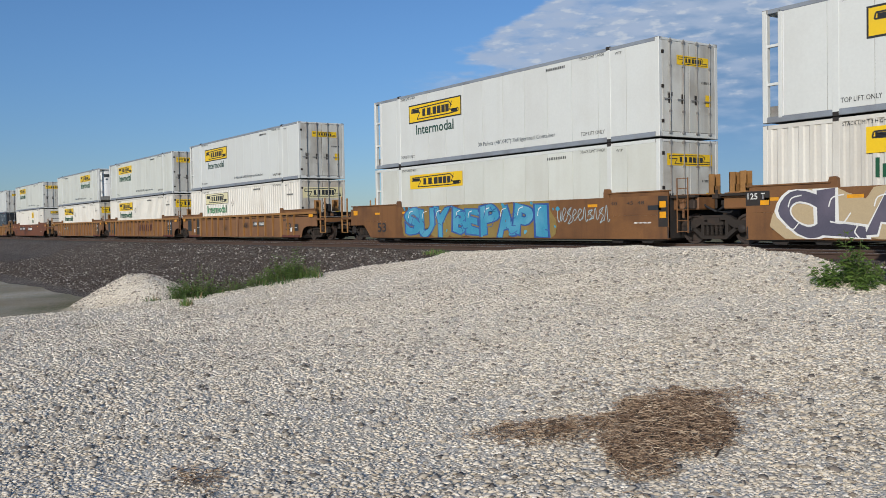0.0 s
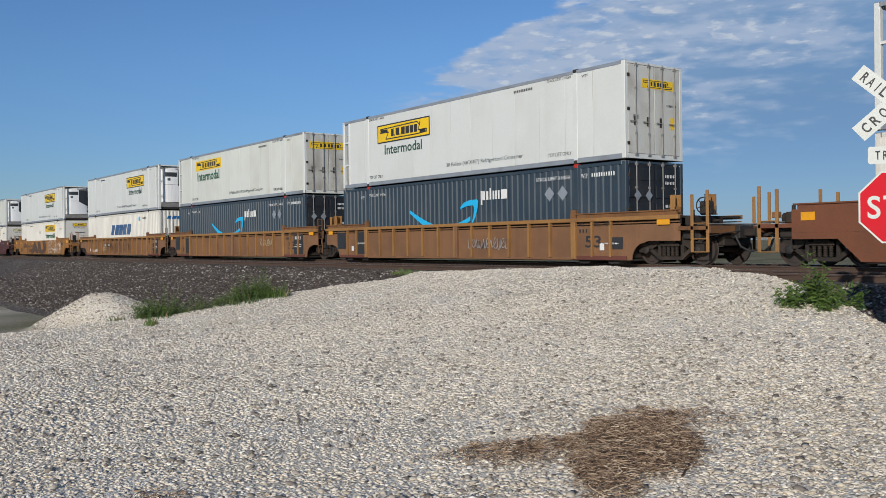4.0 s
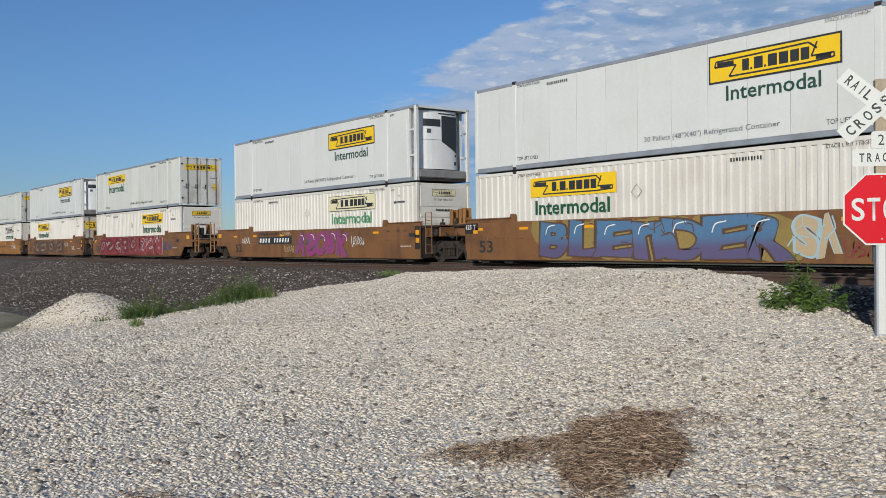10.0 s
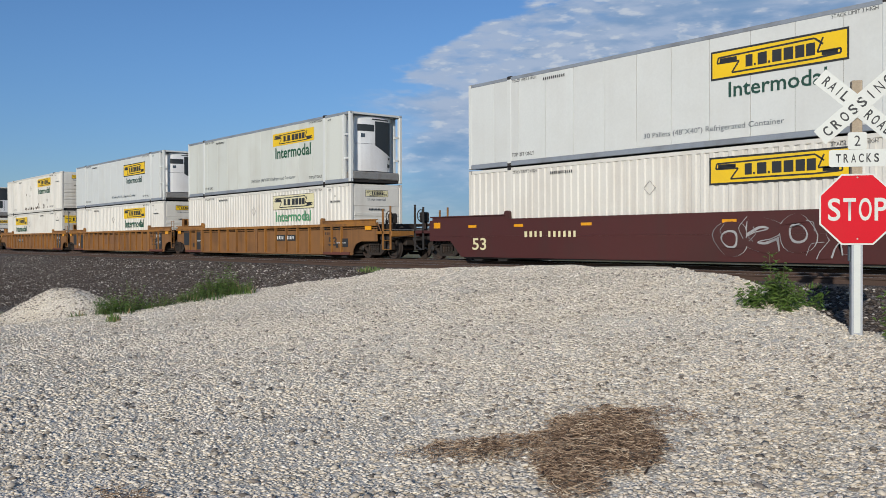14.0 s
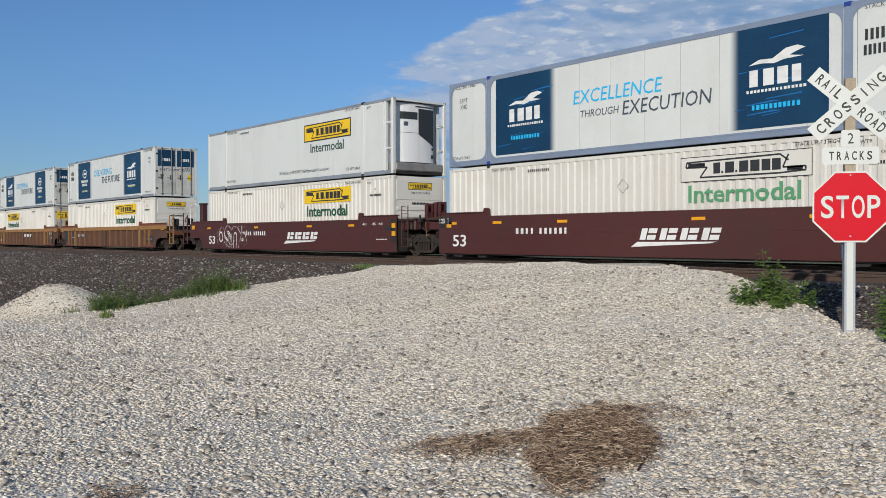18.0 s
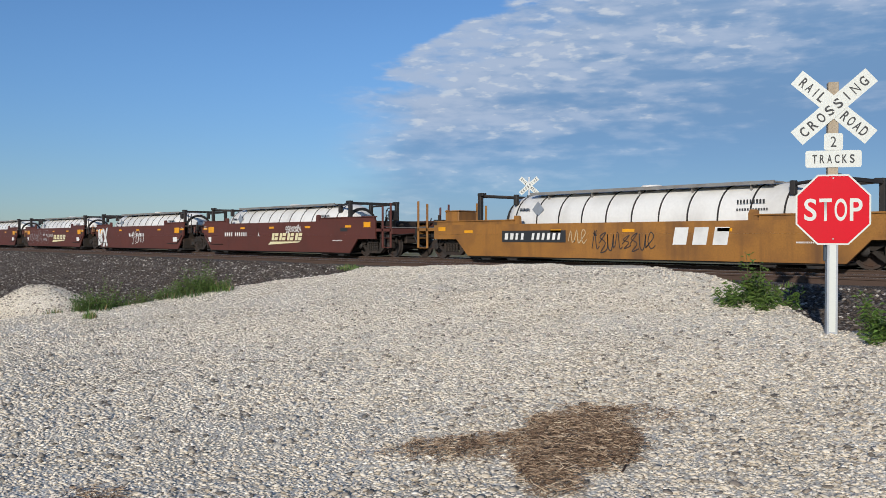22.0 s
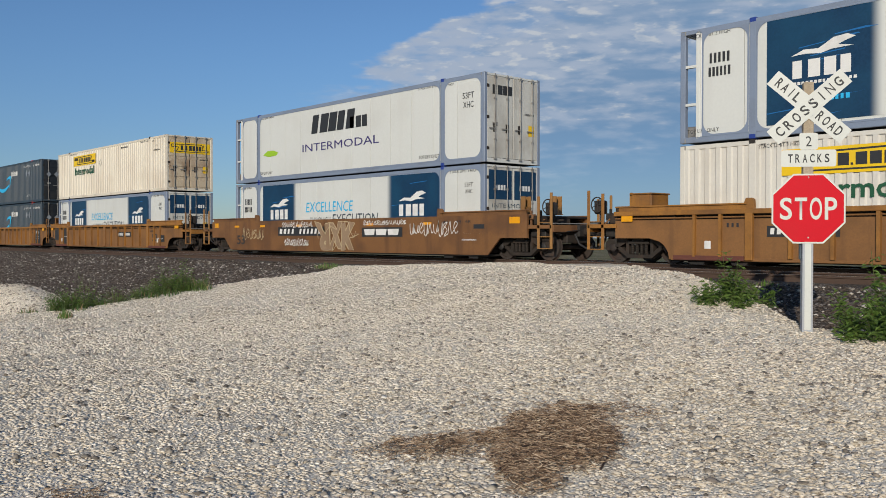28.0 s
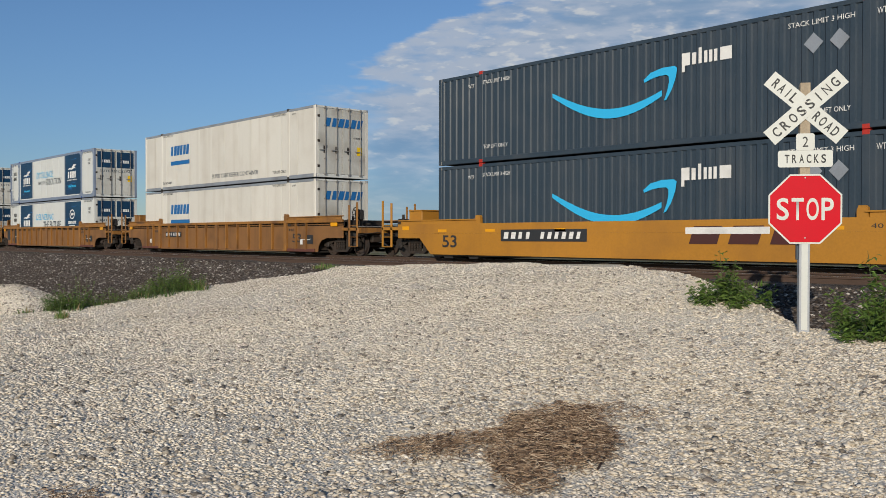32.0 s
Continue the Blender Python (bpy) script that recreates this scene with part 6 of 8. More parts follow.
    bars(root, "ink", 3.3, 4.1, 1.42, 1.52, -0.90, 9, seed=4)
    bars(root, "ink", 3.3, 4.2, 1.24, 1.30, -0.93, 12, seed=5)
    return root

# ---- well cars ----
SIDE = -1.44
WHEEL_R = 0.42
WHEELSETS = ([], [])


def side_frame_mesh():
    f = Form()
    f.prism([(-1.14, 0.56), (-1.02, 0.66), (-0.70, 0.66), (-0.42, 0.80), (0.42, 0.80), (0.70, 0.66), (1.02, 0.66), (1.14, 0.56), (1.14, 0.36), (0.98, 0.34), (0.74, 0.40), (0.46, 0.55), (0.42, 0.66), (-0.42, 0.66), (-0.46, 0.55), (-0.74, 0.40), (-0.98, 0.34), (-1.14, 0.36)], -0.08, 0.08)
    f.prism([(-0.80, 0.44), (-0.62, 0.44), (-0.34, 0.24), (0.34, 0.24), (0.62, 0.44), (0.80, 0.44), (0.40, 0.14), (-0.40, 0.14)], -0.08, 0.08)
    for s in (-1, 1):
        f.box(s * 0.40 - 0.05, s * 0.40 + 0.05, -0.085, 0.085, 0.22, 0.68, 0.01)
    return f.mesh("side_frame")


def spring_mesh():
    f = Form()
    for dx in (-0.22, -0.075, 0.075, 0.22):
        f.rod((dx, 0, 0.24), (dx, 0, 0.52), 0.045, 8)
        for k in range(5):
            z = 0.26 + 0.055 * k
            f.turned([(z, 0.05), (z + 0.012, 0.064), (z + 0.024, 0.05)], (dx, 0, 0), "z", 8)
    f.box(-0.33, 0.33, -0.07, 0.07, 0.52, 0.62, 0.015)
    return f.mesh("spring_nest")


def wheelset_mesh():
    f = Form()
    for s in (-1, 1):
        prof = [(-0.065, 0.09), (-0.06, 0.13), (-0.02, 0.15), (-0.015, 0.33), (-0.065, 0.345), (-0.065, WHEEL_R - 0.006), (0.045, WHEEL_R), (0.05, WHEEL_R + 0.026), (0.07, WHEEL_R + 0.020), (0.07, 0.345), (0.03, 0.33), (0.02, 0.15), (0.06, 0.12), (0.06, 0.09)]
        f.turned([(s * -1 * d if s > 0 else d, r) for d, r in prof] if s < 0 else [(-d, r) for d, r in prof][::-1], (0, s * 0.755, 0), "y", 28)
    f.rod((0, -0.98, 0), (0, 0.98, 0), 0.08, 12)
    return f.mesh("wheelset")


def bogie(root, x):
    b = part("bogie", kept("bolster", lambda: Form().box(-0.20, 0.20, -1.15, 1.15, 0.56, 0.74, 0.03).box(-0.3, 0.3, -0.35, 0.35, 0.70, 0.92, 0.03).box(-0.62, -0.55, -0.9, 0.9, 0.30, 0.42).box(0.55, 0.62, -0.9, 0.9, 0.30, 0.42).mesh("bogie")), "iron", root, "two-axle freight bogie", at=pose(x, 0, 0))
    for s in (-1, 1):
        part("side_frame", kept("side_frame", side_frame_mesh), "iron", b, at=pose(0, s * 1.0, 0))
        if s < 0:
            part("spring_nest", kept("spring", spring_mesh), "iron", b, at=pose(0, s * 1.07, 0))
        for d in (-1, 1) if s < 0 else ():
            part("bearing_cap", kept("bearing", lambda: Form().turned([(-0.06, 0.10), (0.02, 0.115), (0.05, 0.08), (0.06, 0.03)], (0, 0, 0), "y", 12).mesh("bearing_cap")), "dark", b, at=pose(d * 0.89, s * 1.06, WHEEL_R, 0, 0, 0 if s > 0 else 180))
    for i, d in enumerate((-1, 1)):
        w = part("wheelset", kept("wheelset", wheelset_mesh), "tread", b, at=pose(d * 0.89, 0, WHEEL_R))
        WHEELSETS[i].append(w)
    return b


def amber(root, x, z, w=0.42, h=0.085):
    patch(root, "reflector", "amber", rect(x - w / 2, x + w / 2, z, z + h), SIDE - 0.006, label="amber reflector strip")


STAND = {"brown": "chordbrown", "rust": "chordbrown", "ochre": "ochre", "maroon": "maroon", "oxide": "oxide"}


def stand_form(x, y):
    """A short hollow upright of square section, open at the top."""
    f = Form()
    f.box(x - 0.02, x + 0.22, y - 0.02, y + 0.28, 1.38, 1.42, 0.005)
    for a, b, c, d in ((0.0, 0.20, 0.0, 0.02), (0.0, 0.20, 0.24, 0.26), (0.0, 0.02, 0.0, 0.26)):
        f.box(x + a, x + b, y + c, y + d, 1.42, 1.95)
    f.box(x + 0.18, x + 0.20, y, y + 0.26, 1.42, 1.62)
    return f


def rigging(root, x0, x1, rnd):
    """Brackets, levers and small boxes crowded about a car's end."""
    for i in range(2):
        x, y, z = rnd.uniform(x0, x1), rnd.uniform(-1.36, -1.0), rnd.uniform(0.88, 1.34)
        if i < 1:
            w, h = rnd.uniform(0.06, 0.16), rnd.uniform(0.06, 0.2)
            part("bracket", Form().box(x - w, x + w, y, y + 0.14, z - h, z + h, 0.012).box(x - 0.03, x + 0.03, y + 0.05, y + 0.09, z - h - 0.25, z + h + 0.12), rnd.choice(("iron", "sheetbrown", "dark")), root)
        else:
            x2, z2 = rnd.uniform(x0, x1), rnd.uniform(0.62, 1.45)
            part("brake_rod", Form().pipe([(x, y, z), ((x + x2) / 2, y - 0.04, min(z, z2) - rnd.uniform(0.0, 0.15)), (x2, y, z2)], rnd.uniform(0.014, 0.028), 6), rnd.choice(("iron", "black", "sheetbrown")), root)


def end_platform(root, paint, s, e, half, rnd, wheel=True, column=False, drop=0.0):
    """Deck, sill, ladders and hand brake at a coupled end; s is the end's sign, e where the body ends, half where the couplers meet."""
    o = 0.06
    part("draft_sill", Form().box(e - 0.6, half - 0.55, -0.32, 0.32, 0.72, 1.08, 0.02) if s > 0 else Form().box(-(half - 0.55), -(e - 0.6), -0.32, 0.32, 0.72, 1.08, 0.02), "dark", root)
    f = Form()
    a, b = sorted((s * (e - 0.1), s * (e + 0.98)))
    f.box(a, b, -1.30, 1.30, 1.02, 1.07, 0.006)
    a, b = sorted((s * (e + 0.90), s * (e + 1.0)))
    f.box(a, b, -1.40, 1.40, 0.86, 1.07, 0.01)
    a, b = sorted((s * (e - 0.05), s * (e + 0.95)))
    f.box(a, b, -1.42, -1.34, 0.96, 1.07, 0.008)
    f.box(a, b, 1.34, 1.42, 0.96, 1.07, 0.008)
    part("end_deck", f, paint, root)
    for yy in (-1.40, 1.40):
        lad = Form()
        for xx in (0.42, 0.92):
            lad.box(s * (e + xx) - 0.045, s * (e + xx) + 0.045, yy - 0.02, yy + 0.02, 0.36, 1.92 if xx < 0.6 else 2.02, 0.006)
        for z in (0.37, 0.72, 1.14):
            lad.rod((s * (e + 0.42), yy, z), (s * (e + 0.92), yy, z), 0.015, 6)
        part("ladder", lad, STAND.get(paint, paint) if rnd.random() < 0.8 or paint in ("brown", "ochre") else "dark", root, "upright grab posts with steps")
    if paint == "brown" and s > 0:
        for d, yy in ((-0.42, -1.30), (0.30, -0.70)):
            part("box_stand", stand_form(e + d, yy), STAND[paint], root, "hollow upright steel container guide")
    if paint in ("ochre", "ochre2") and s < 0:
        part("tool_box", Form().box(-e + 0.42, -e + 1.08, -1.25, -0.45, 1.36 + drop, 1.86 + drop, 0.02).box(-e + 0.39, -e + 1.11, -1.28, -0.42, 1.86 + drop, 1.90 + drop, 0.01).box(-e + 0.34, -e + 0.40, -1.20, -1.14, 1.36 + drop, 1.92 + drop), paint, root, "steel tool box")
    a, b = sorted((s * (e - 0.35), s * (e + 0.86)))
    part("draft_housing", Form().box(a, b, -0.62, 0.62, 0.52, 1.00, 0.03), "iron", root, "dark housing of the draft gear")
    part("brake_beam", Form().box(*sorted((s * (e - 0.1), s * (e + 0.5))), -1.18, -0.72, 0.72, 1.00, 0.03).rod((s * (e + 0.5), -0.95, 0.9), (s * (e + 0.9), -0.95, 0.78), 0.035, 6).rod((s * (e + 0.2), -1.1, 0.72), (s * (e + 0.2), -1.1, 0.46), 0.03, 6), "dark", root)
    part("slack_adjuster", Form().box(*sorted((s * (e + 0.02), s * (e + 0.34))), -1.22, -0.88, 1.07, 1.36, 0.04).rod((s * (e + 0.18), -1.05, 1.36), (s * (e + 0.18), -1.05, 1.52), 0.05, 8), "iron", root)
    part("brake_cylinder", Form().turned([(-0.32, 0.05), (-0.30, 0.13), (0.18, 0.13), (0.22, 0.04), (0.45, 0.03)], (s * (e + 0.35), -0.72, 1.22), "x", 12), "iron", root)
    part("brake_pipe", Form().pipe([(s * (e - 0.3), -1.30, 1.16), (s * (e + 0.25), -1.28, 0.98), (s * (e + 0.6), -1.05, 0.9), (s * (e + 0.9), -0.7, 0.84)], 0.024, 6), "dark", root)
    part("cross_step", Form().box(*sorted((s * (e + 0.55), s * (e + 0.98))), -1.36, 1.36, 1.10, 1.13, 0.005), "steel", root, "grating step across the end")
    rigging(root, *sorted((s * (e - 0.1), s * (e + 0.85))), rnd)
    k = Form()
    a, b = sorted((s * (half - 0.62), s * (half - 0.16)))
    k.box(a, b, -0.11, 0.11, 0.78, 0.98, 0.03)
    a, b = sorted((s * (half - 0.20), s * (half + 0.04)))
    k.box(a, b, -0.17, 0.13, 0.74, 1.02, 0.04)
    part("coupler", k, "iron", root, "rusty knuckle coupler")
    part("brake_hose", Form().pipe([(s * (half - 0.6), -0.45, 0.80), (s * (half - 0.45), -0.42, 0.50), (s * (half - 0.2), -0.36, 0.36), (s * half, -0.30, 0.42)], 0.03, 6), "black", root)
    part("uncoupling_lever", Form().pipe([(s * (half - 0.75), -1.36, 0.80), (s * (half - 0.65), -0.9, 0.86), (s * (half - 0.55), -0.3, 0.92)], 0.016, 6), "dark", root)
    if paint == "maroon" and column:
        x = e + 0.42 if s > 0 else -(e - 0.95)
        part("end_column", Form().box(x - 0.16, x + 0.16, -1.25, -0.95, 1.07 if s > 0 else 1.36, 2.42, 0.02).box(x - 0.19, x + 0.19, -1.28, -0.92, 2.42, 2.50, 0.01), paint, root, "tall maroon steel column at the car's end")
        part("handrail", Form().pipe([(x + s * 0.22, -1.30, 2.36), (x + s * 0.40, -1.32, 2.44), (x + s * 0.85, -1.34, 2.40), (x + s * 1.02, -1.35, 2.28), (x + s * 1.05, -1.36, 1.40)], 0.022, 6), "chalk", root, "bent white handrail")
    if wheel:
        x = s * (e + 0.70)
        part("brake_mast", Form().box(x - 0.05, x + 0.05, -1.12, -1.02, 1.05, 1.75, 0.01), "iron", root)
        ring = [(x + 0.21 * math.cos(2 * math.pi * i / 16), -1.30, 1.62 + 0.21 * math.sin(2 * math.pi * i / 16)) for i in range(17)]
        w = Form().pipe(ring, 0.018, 6)
        for i in range(5):
            w.rod((x, -1.28, 1.62), ring[(i * 16) // 5], 0.012, 5)
        bw = part("brake_wheel", w, "dark", root, "spoked hand-brake wheel")
        part("brake_housing", Form().box(x - 0.17, x + 0.17, -1.25, -1.02, 1.36, 1.74, 0.04), "dark", bw)


def blob(cx, cz, w, h, rnd, n=14):
    ph = rnd.uniform(0, 6.28)
    pts = []
    for i in range(n):
        a = 2 * math.pi * i / n
        k = 1 + 0.22 * math.sin(2 * a + ph) + 0.16 * math.sin(3 * a + 2 * ph) + rnd.uniform(-0.08, 0.08)
        pts.append((cx + w * k * math.cos(a), cz + h * k * math.sin(a)))
    return pts


def ribbon(f, pts, w, y):
    """A flat painted stroke along a line."""
    n = len(pts)
    left, right = [], []
    for i in range(n):
        (a, b), (c, d) = pts[max(0, i - 1)], pts[min(n - 1, i + 1)]
        k = w / max(1e-6, math.hypot(c - a, d - b))
        ox, oz = -(d - b) * k, (c - a) * k
        x, z = pts[i]
        left.append((x + ox, y, min(max(z + oz, 0.17), 1.385)))
        right.append((x - ox, y, min(max(z - oz, 0.17), 1.385)))
    f.add(left + right, [(i, i + 1, n + i + 1, n + i) for i in range(n - 1)])


def curve(pts, steps=5):
    out = []
    for i in range(len(pts) - 1):
        p0, p1, p2, p3 = pts[max(0, i - 1)], pts[i], pts[i + 1], pts[min(len(pts) - 1, i + 2)]
        for k in range(steps):
            t = k / steps
            out.append(tuple(0.5 * (2 * p1[j] + (p2[j] - p0[j]) * t + (2 * p0[j] - 5 * p1[j] + 4 * p2[j] - p3[j]) * t * t + (3 * p1[j] - p0[j] - 3 * p2[j] + p3[j]) * t ** 3) for j in (0, 1)))
    return out + [pts[-1]]


def glyph(form, ch, cx, cz, w, h, turn, y, bold=0.06, grow=0.0):
    """One fat letter shape added to a form, centred on cx, cz."""
    me = letters(ch, "ink", 0.0, bold)
    c, s = math.cos(turn), math.sin(turn)
    vs = []
    for v in me.vertices:
        a, b = (v.co.x - 0.5) * (w + 2 * grow), (v.co.z - 0.5) * (h + 2 * grow)
        a += 0.055 * w * math.sin(5.5 * b / h + 3.1 * cx) + 0.03 * w * math.sin(9.0 * b / h + cx)
        b += 0.05 * h * math.sin(4.4 * a / abs(w) + 5.0 * cx)
        vs.append((cx + a * c - b * s, y, min(max(cz + a * s + b * c, 0.165), 1.39)))
    form.add(vs, [tuple(p.vertices) for p in me.polygons])


def graffiti(root, text, x0, x1, z0, z1, fill, edge, seed, ground=None, outline=0.05, shine=True, mixed=False, spots=None, fat=1.0, lift=0.0):
    """Fat overlapping spray-painted letters with an outline, over an optional cloud of colour; mixed turns and mirrors the shapes."""
    rnd = random.Random(seed)
    n, h, c = len(text), z1 - z0, (z0 + z1) / 2
    w = (x1 - x0) / n
    cloud, back, front, light = Form(), Form(), Form(), Form()
    y = SIDE - 0.005 - lift
    if ground:
        k = max(3, int((x1 - x0) / 0.9))
        for i in range(k):
            x = x0 + (i + 0.5) * (x1 - x0) / k
            pts = blob(x, c + rnd.uniform(-0.05, 0.05), 0.85, h * 0.62, rnd, 18)
            cloud.add([(a, y - 0.0003 * (i % 3), min(max(b, 0.165), 1.39)) for a, b in pts], [tuple(range(len(pts)))])
    for i, ch in enumerate(text):
        if ch == " ":
            continue
        x, z = x0 + (i + 0.5) * w, c + rnd.uniform(-0.03, 0.03) * h
        ww, hh, turn = fat * w * rnd.uniform(0.98, 1.12), h * rnd.uniform(0.88, 1.0), rnd.uniform(-0.10, 0.10)
        if ch in "IJ":
            ww *= 0.6
        if mixed:
            turn += rnd.choice((0, math.pi, math.pi))
            ww *= rnd.choice((1, -1))
        g = outline if ww > 0 else -outline
        glyph(back, ch, x, z, ww + 2 * g, hh, turn, y - 0.002 - 0.0004 * (i % 4), 0.085, outline if ww > 0 else 0.0)
        glyph(front, ch, x, z, ww, hh, turn, y - 0.004 - 0.0004 * (i % 4), 0.05)
        if shine:
            d = h * 0.32
            ribbon(light, curve([(x - ww * 0.30, z + d * 0.4), (x - ww * 0.22, z + d), (x + ww * 0.02, z + d * 1.18)]), 0.016, y - 0.006 - 0.0004 * (i % 4))
    wild = Form()
    for i in range(2 * n):
        x, z = rnd.uniform(x0, x1), rnd.uniform(z0 + 0.1 * h, z1 - 0.1 * h)
        a, r = rnd.uniform(0, 6.28), rnd.uniform(0.12, 0.30) * h
        ribbon(wild, curve([(x + r * math.cos(a), z + r * math.sin(a)), (x + 0.4 * r * math.cos(a + 1.2), z + 0.4 * r * math.sin(a + 1.2)), (x - 0.5 * r * math.cos(a - 0.9), z - 0.5 * r * math.sin(a - 0.9)), (x - 1.2 * r * math.cos(a + 0.3), z - r * math.sin(a + 0.3))], 4), rnd.uniform(0.010, 0.022) * (0.5 if outline < 0.03 else 1.0), y - 0.0062 - 0.0003 * (i % 3))
    part("spray_stroke", wild, edge, root)
    if ground:
        part("spray_cloud", cloud, ground, root, "spray-painted ground colour")
    part("spray_outline", back, edge, root)
    part("spray_fill", front, fill, root, "fat spray-painted letter shapes")
    if shine:
        part("spray_highlight", light, "chalk", root)
    if spots:
        dots = Form()
        for i in range(14):
            x, z, r = rnd.uniform(x0 - 0.5, x1 + 0.5), rnd.uniform(z0, z1), rnd.uniform(0.03, 0.10)
            pts = blob(x, z, r, r, rnd, 10)
            dots.add([(a, y - 0.0025, min(max(b, 0.165), 1.39)) for a, b in pts], [tuple(range(10))])
        part("spray_splatter", dots, spots, root)


def scrawl(root, x0, x1, z0, z1, mat, seed, r=0.014):
    """A line of thin cursive spray strokes."""
    rnd = random.Random(seed)
    f = Form()
    h = z1 - z0
    n = max(3, int((x1 - x0) / max(0.16, h * 0.38)))
    step, mid = (x1 - x0) / n, (z0 + z1) / 2
    x, run = x0, []
    for i in range(n):
        tall, kind = rnd.uniform(0.30, 0.5) * h, rnd.randrange(4)
        c = x0 + (i + 0.5) * step
        if kind == 0:
            way = [(-0.45, -0.6), (-0.1, 0.9), (0.15, -0.7), (0.5, -0.5)]
        elif kind == 1:
            way = [(-0.5, -0.5), (0.3, 0.5), (-0.05, 0.95), (-0.35, 0.1), (0.0, -0.8), (0.5, -0.3)]
        elif kind == 2:
            way = [(-0.4, 0.8), (-0.3, -0.6), (0.1, -0.8), (0.35, 0.7), (0.3, -0.6), (0.55, -0.4)]
        else:
            way = [(-0.5, -0.2), (0.35, 0.8), (-0.4, 0.3), (0.3, -0.2), (-0.3, -0.9), (0.5, -0.6)]
        run += [(c + a * step * 1.05, mid + b * tall + rnd.uniform(-0.04, 0.04) * h) for a, b in way]
        if rnd.random() < 0.4 or i == n - 1:
            ribbon(f, curve(run, 4), r * rnd.uniform(0.8, 1.2), SIDE - 0.006 - 0.0002 * (i % 3))
            run = []
    part("spray_scrawl", f, mat, root, "thin cursive spray-painted lines")


# brown and ochre sheets are darker than their ribs: shade between ribs, painted in
SHEET = {"brown": "sheetbrown", "rust": "sheetdark", "ochre": "sheetochre"}
CHORD = {"brown": "chordbrown", "rust": "chordbrown", "ochre": "ochre"}


def well_car(style, paint, front, back, short=False, seed=1, marks="ink", emblem=None, panels=True, plate_at=None, brake=1, emblem_at=0.1, low_side=False):
    """style: smooth or ribbed sides. front, back: distance from the middle to the coupling, with C for a coupler or A for a shared bogie."""
    rnd = random.Random(seed)
    q = TANK_LEN / 2 if short else HL
    name = "tank_well_car" if short else "well_car"
    paint_word = {"brown": "rusty brown", "rust": "red-brown", "ochre": "ochre yellow", "ochre2": "bright ochre", "maroon": "dark maroon", "oxide": "oxide red"}[paint]
    root = tagged(new(name), f"{paint_word} steel well car with {style} sides, rolling along", "railway car", group="well cars of the train")
    e_f = q + 2.0 if front[1] == "C" else front[0] - 0.42
    e_b = q + 2.0 if back[1] == "C" else back[0] - 0.42
    post = q - 2.03
    low, top = 0.14, 1.16 if low_side else 1.40
    drop = top - 1.40

    brow = 0.68

    def foot(z0, z1):
        """The edge of the side over the bogie, from z0 up to z1: an arch on ribbed cars, a slope on smooth ones."""
        n = 6 if style == "ribbed" else 1
        pts = []
        for i in range(n + 1):
            z = z0 + (min(z1, brow) - z0) * i / n
            c = (z - low) / (brow - low)
            pts.append((q + 0.27 + (0.62 * (1 - math.sqrt(max(0.0, 1 - c * c))) if style == "ribbed" else 0.56 * c), z))
        return pts

    def outline(z0, z1):
        slope = 0.80 if paint == "oxide" else 0.0
        tip = lambda z: q + 0.42 - slope * max(0.0, (0.90 - z) / 0.76)

        def end(kind, e):
            if style == "smooth" and kind == "A":
                return [(tip(z0), z0), (tip(z1), z1)]
            if z0 >= brow:
                return [(e, z0), (e, z1)]
            return foot(z0, z1) + ([(e, brow), (e, z1)] if z1 > brow else [])

        ahead, behind = end(front[1], e_f), end(back[1], e_b)
        return ahead + [(-x, z) for x, z in reversed(behind)]

    for s in (-1, 1):
        f = Form()
        y0 = s * 1.44
        if style == "smooth":
            f.prism(outline(0.84, top), *sorted((y0, y0 - s * 0.06)))
            n0 = len(f.v)
            f.prism(outline(low, 0.838), *sorted((y0, y0 - s * 0.06)))
            f.v[n0:] = [(x, y - s * (0.84 - z) * 0.028, z) for x, y, z in f.v[n0:]]
        else:
            f.prism(outline(low, top - 0.24), *sorted((y0 - s * 0.06, y0 - s * 0.09)))
        part("side_sheet", f, SHEET.get(paint, paint) if style == "ribbed" else paint, root)
        if style == "ribbed":
            g = Form()
            g.box(-e_b, e_f, *sorted((y0 + s * 0.03, y0 - s * 0.09)), top - (0.235 if paint == "rust" else 0.12), top, 0.012)
            chord = CHORD.get(paint, paint)
            part("top_chord", g, chord, root)
            if s < 0:
                # near-black strip set back in the slots, with their shade in its colour
                part("slot_back", Form().box(-e_b, e_f, *sorted((y0 - s * 0.12, y0 - s * 0.135)), top - 0.26, top - 0.10), "hole", root)
            part("air_pipe", Form().rod((-e_b, y0 - s * 0.05, top - 0.19), (e_f, y0 - s * 0.05, top - 0.19), 0.022, 6), SHEET.get(paint, paint), root)
            part("bottom_chord", Form().box(-q - 0.2, q + 0.2, *sorted((y0 - s * 0.03, y0 - s * 0.09)), low - 0.02, low + 0.06, 0.012), SHEET.get(paint, paint), root)
            n = 0 if s > 0 else 9 if short else 13
            for i in range(n):
                x = -post + 0.05 + i * (2 * post - 0.1) / (n - 1)
                part("rib", kept(("rib", paint), lambda: Form().prism([(-0.045, 0.20), (0.045, 0.20), (0.045, 1.28), (-0.045, 1.28)], -0.055, 0.05).mesh("rib")), "sheetbrown" if paint == "rust" else chord, root, at=pose(x, s * 1.41, 0, 0, 0, 0 if s < 0 else 180))
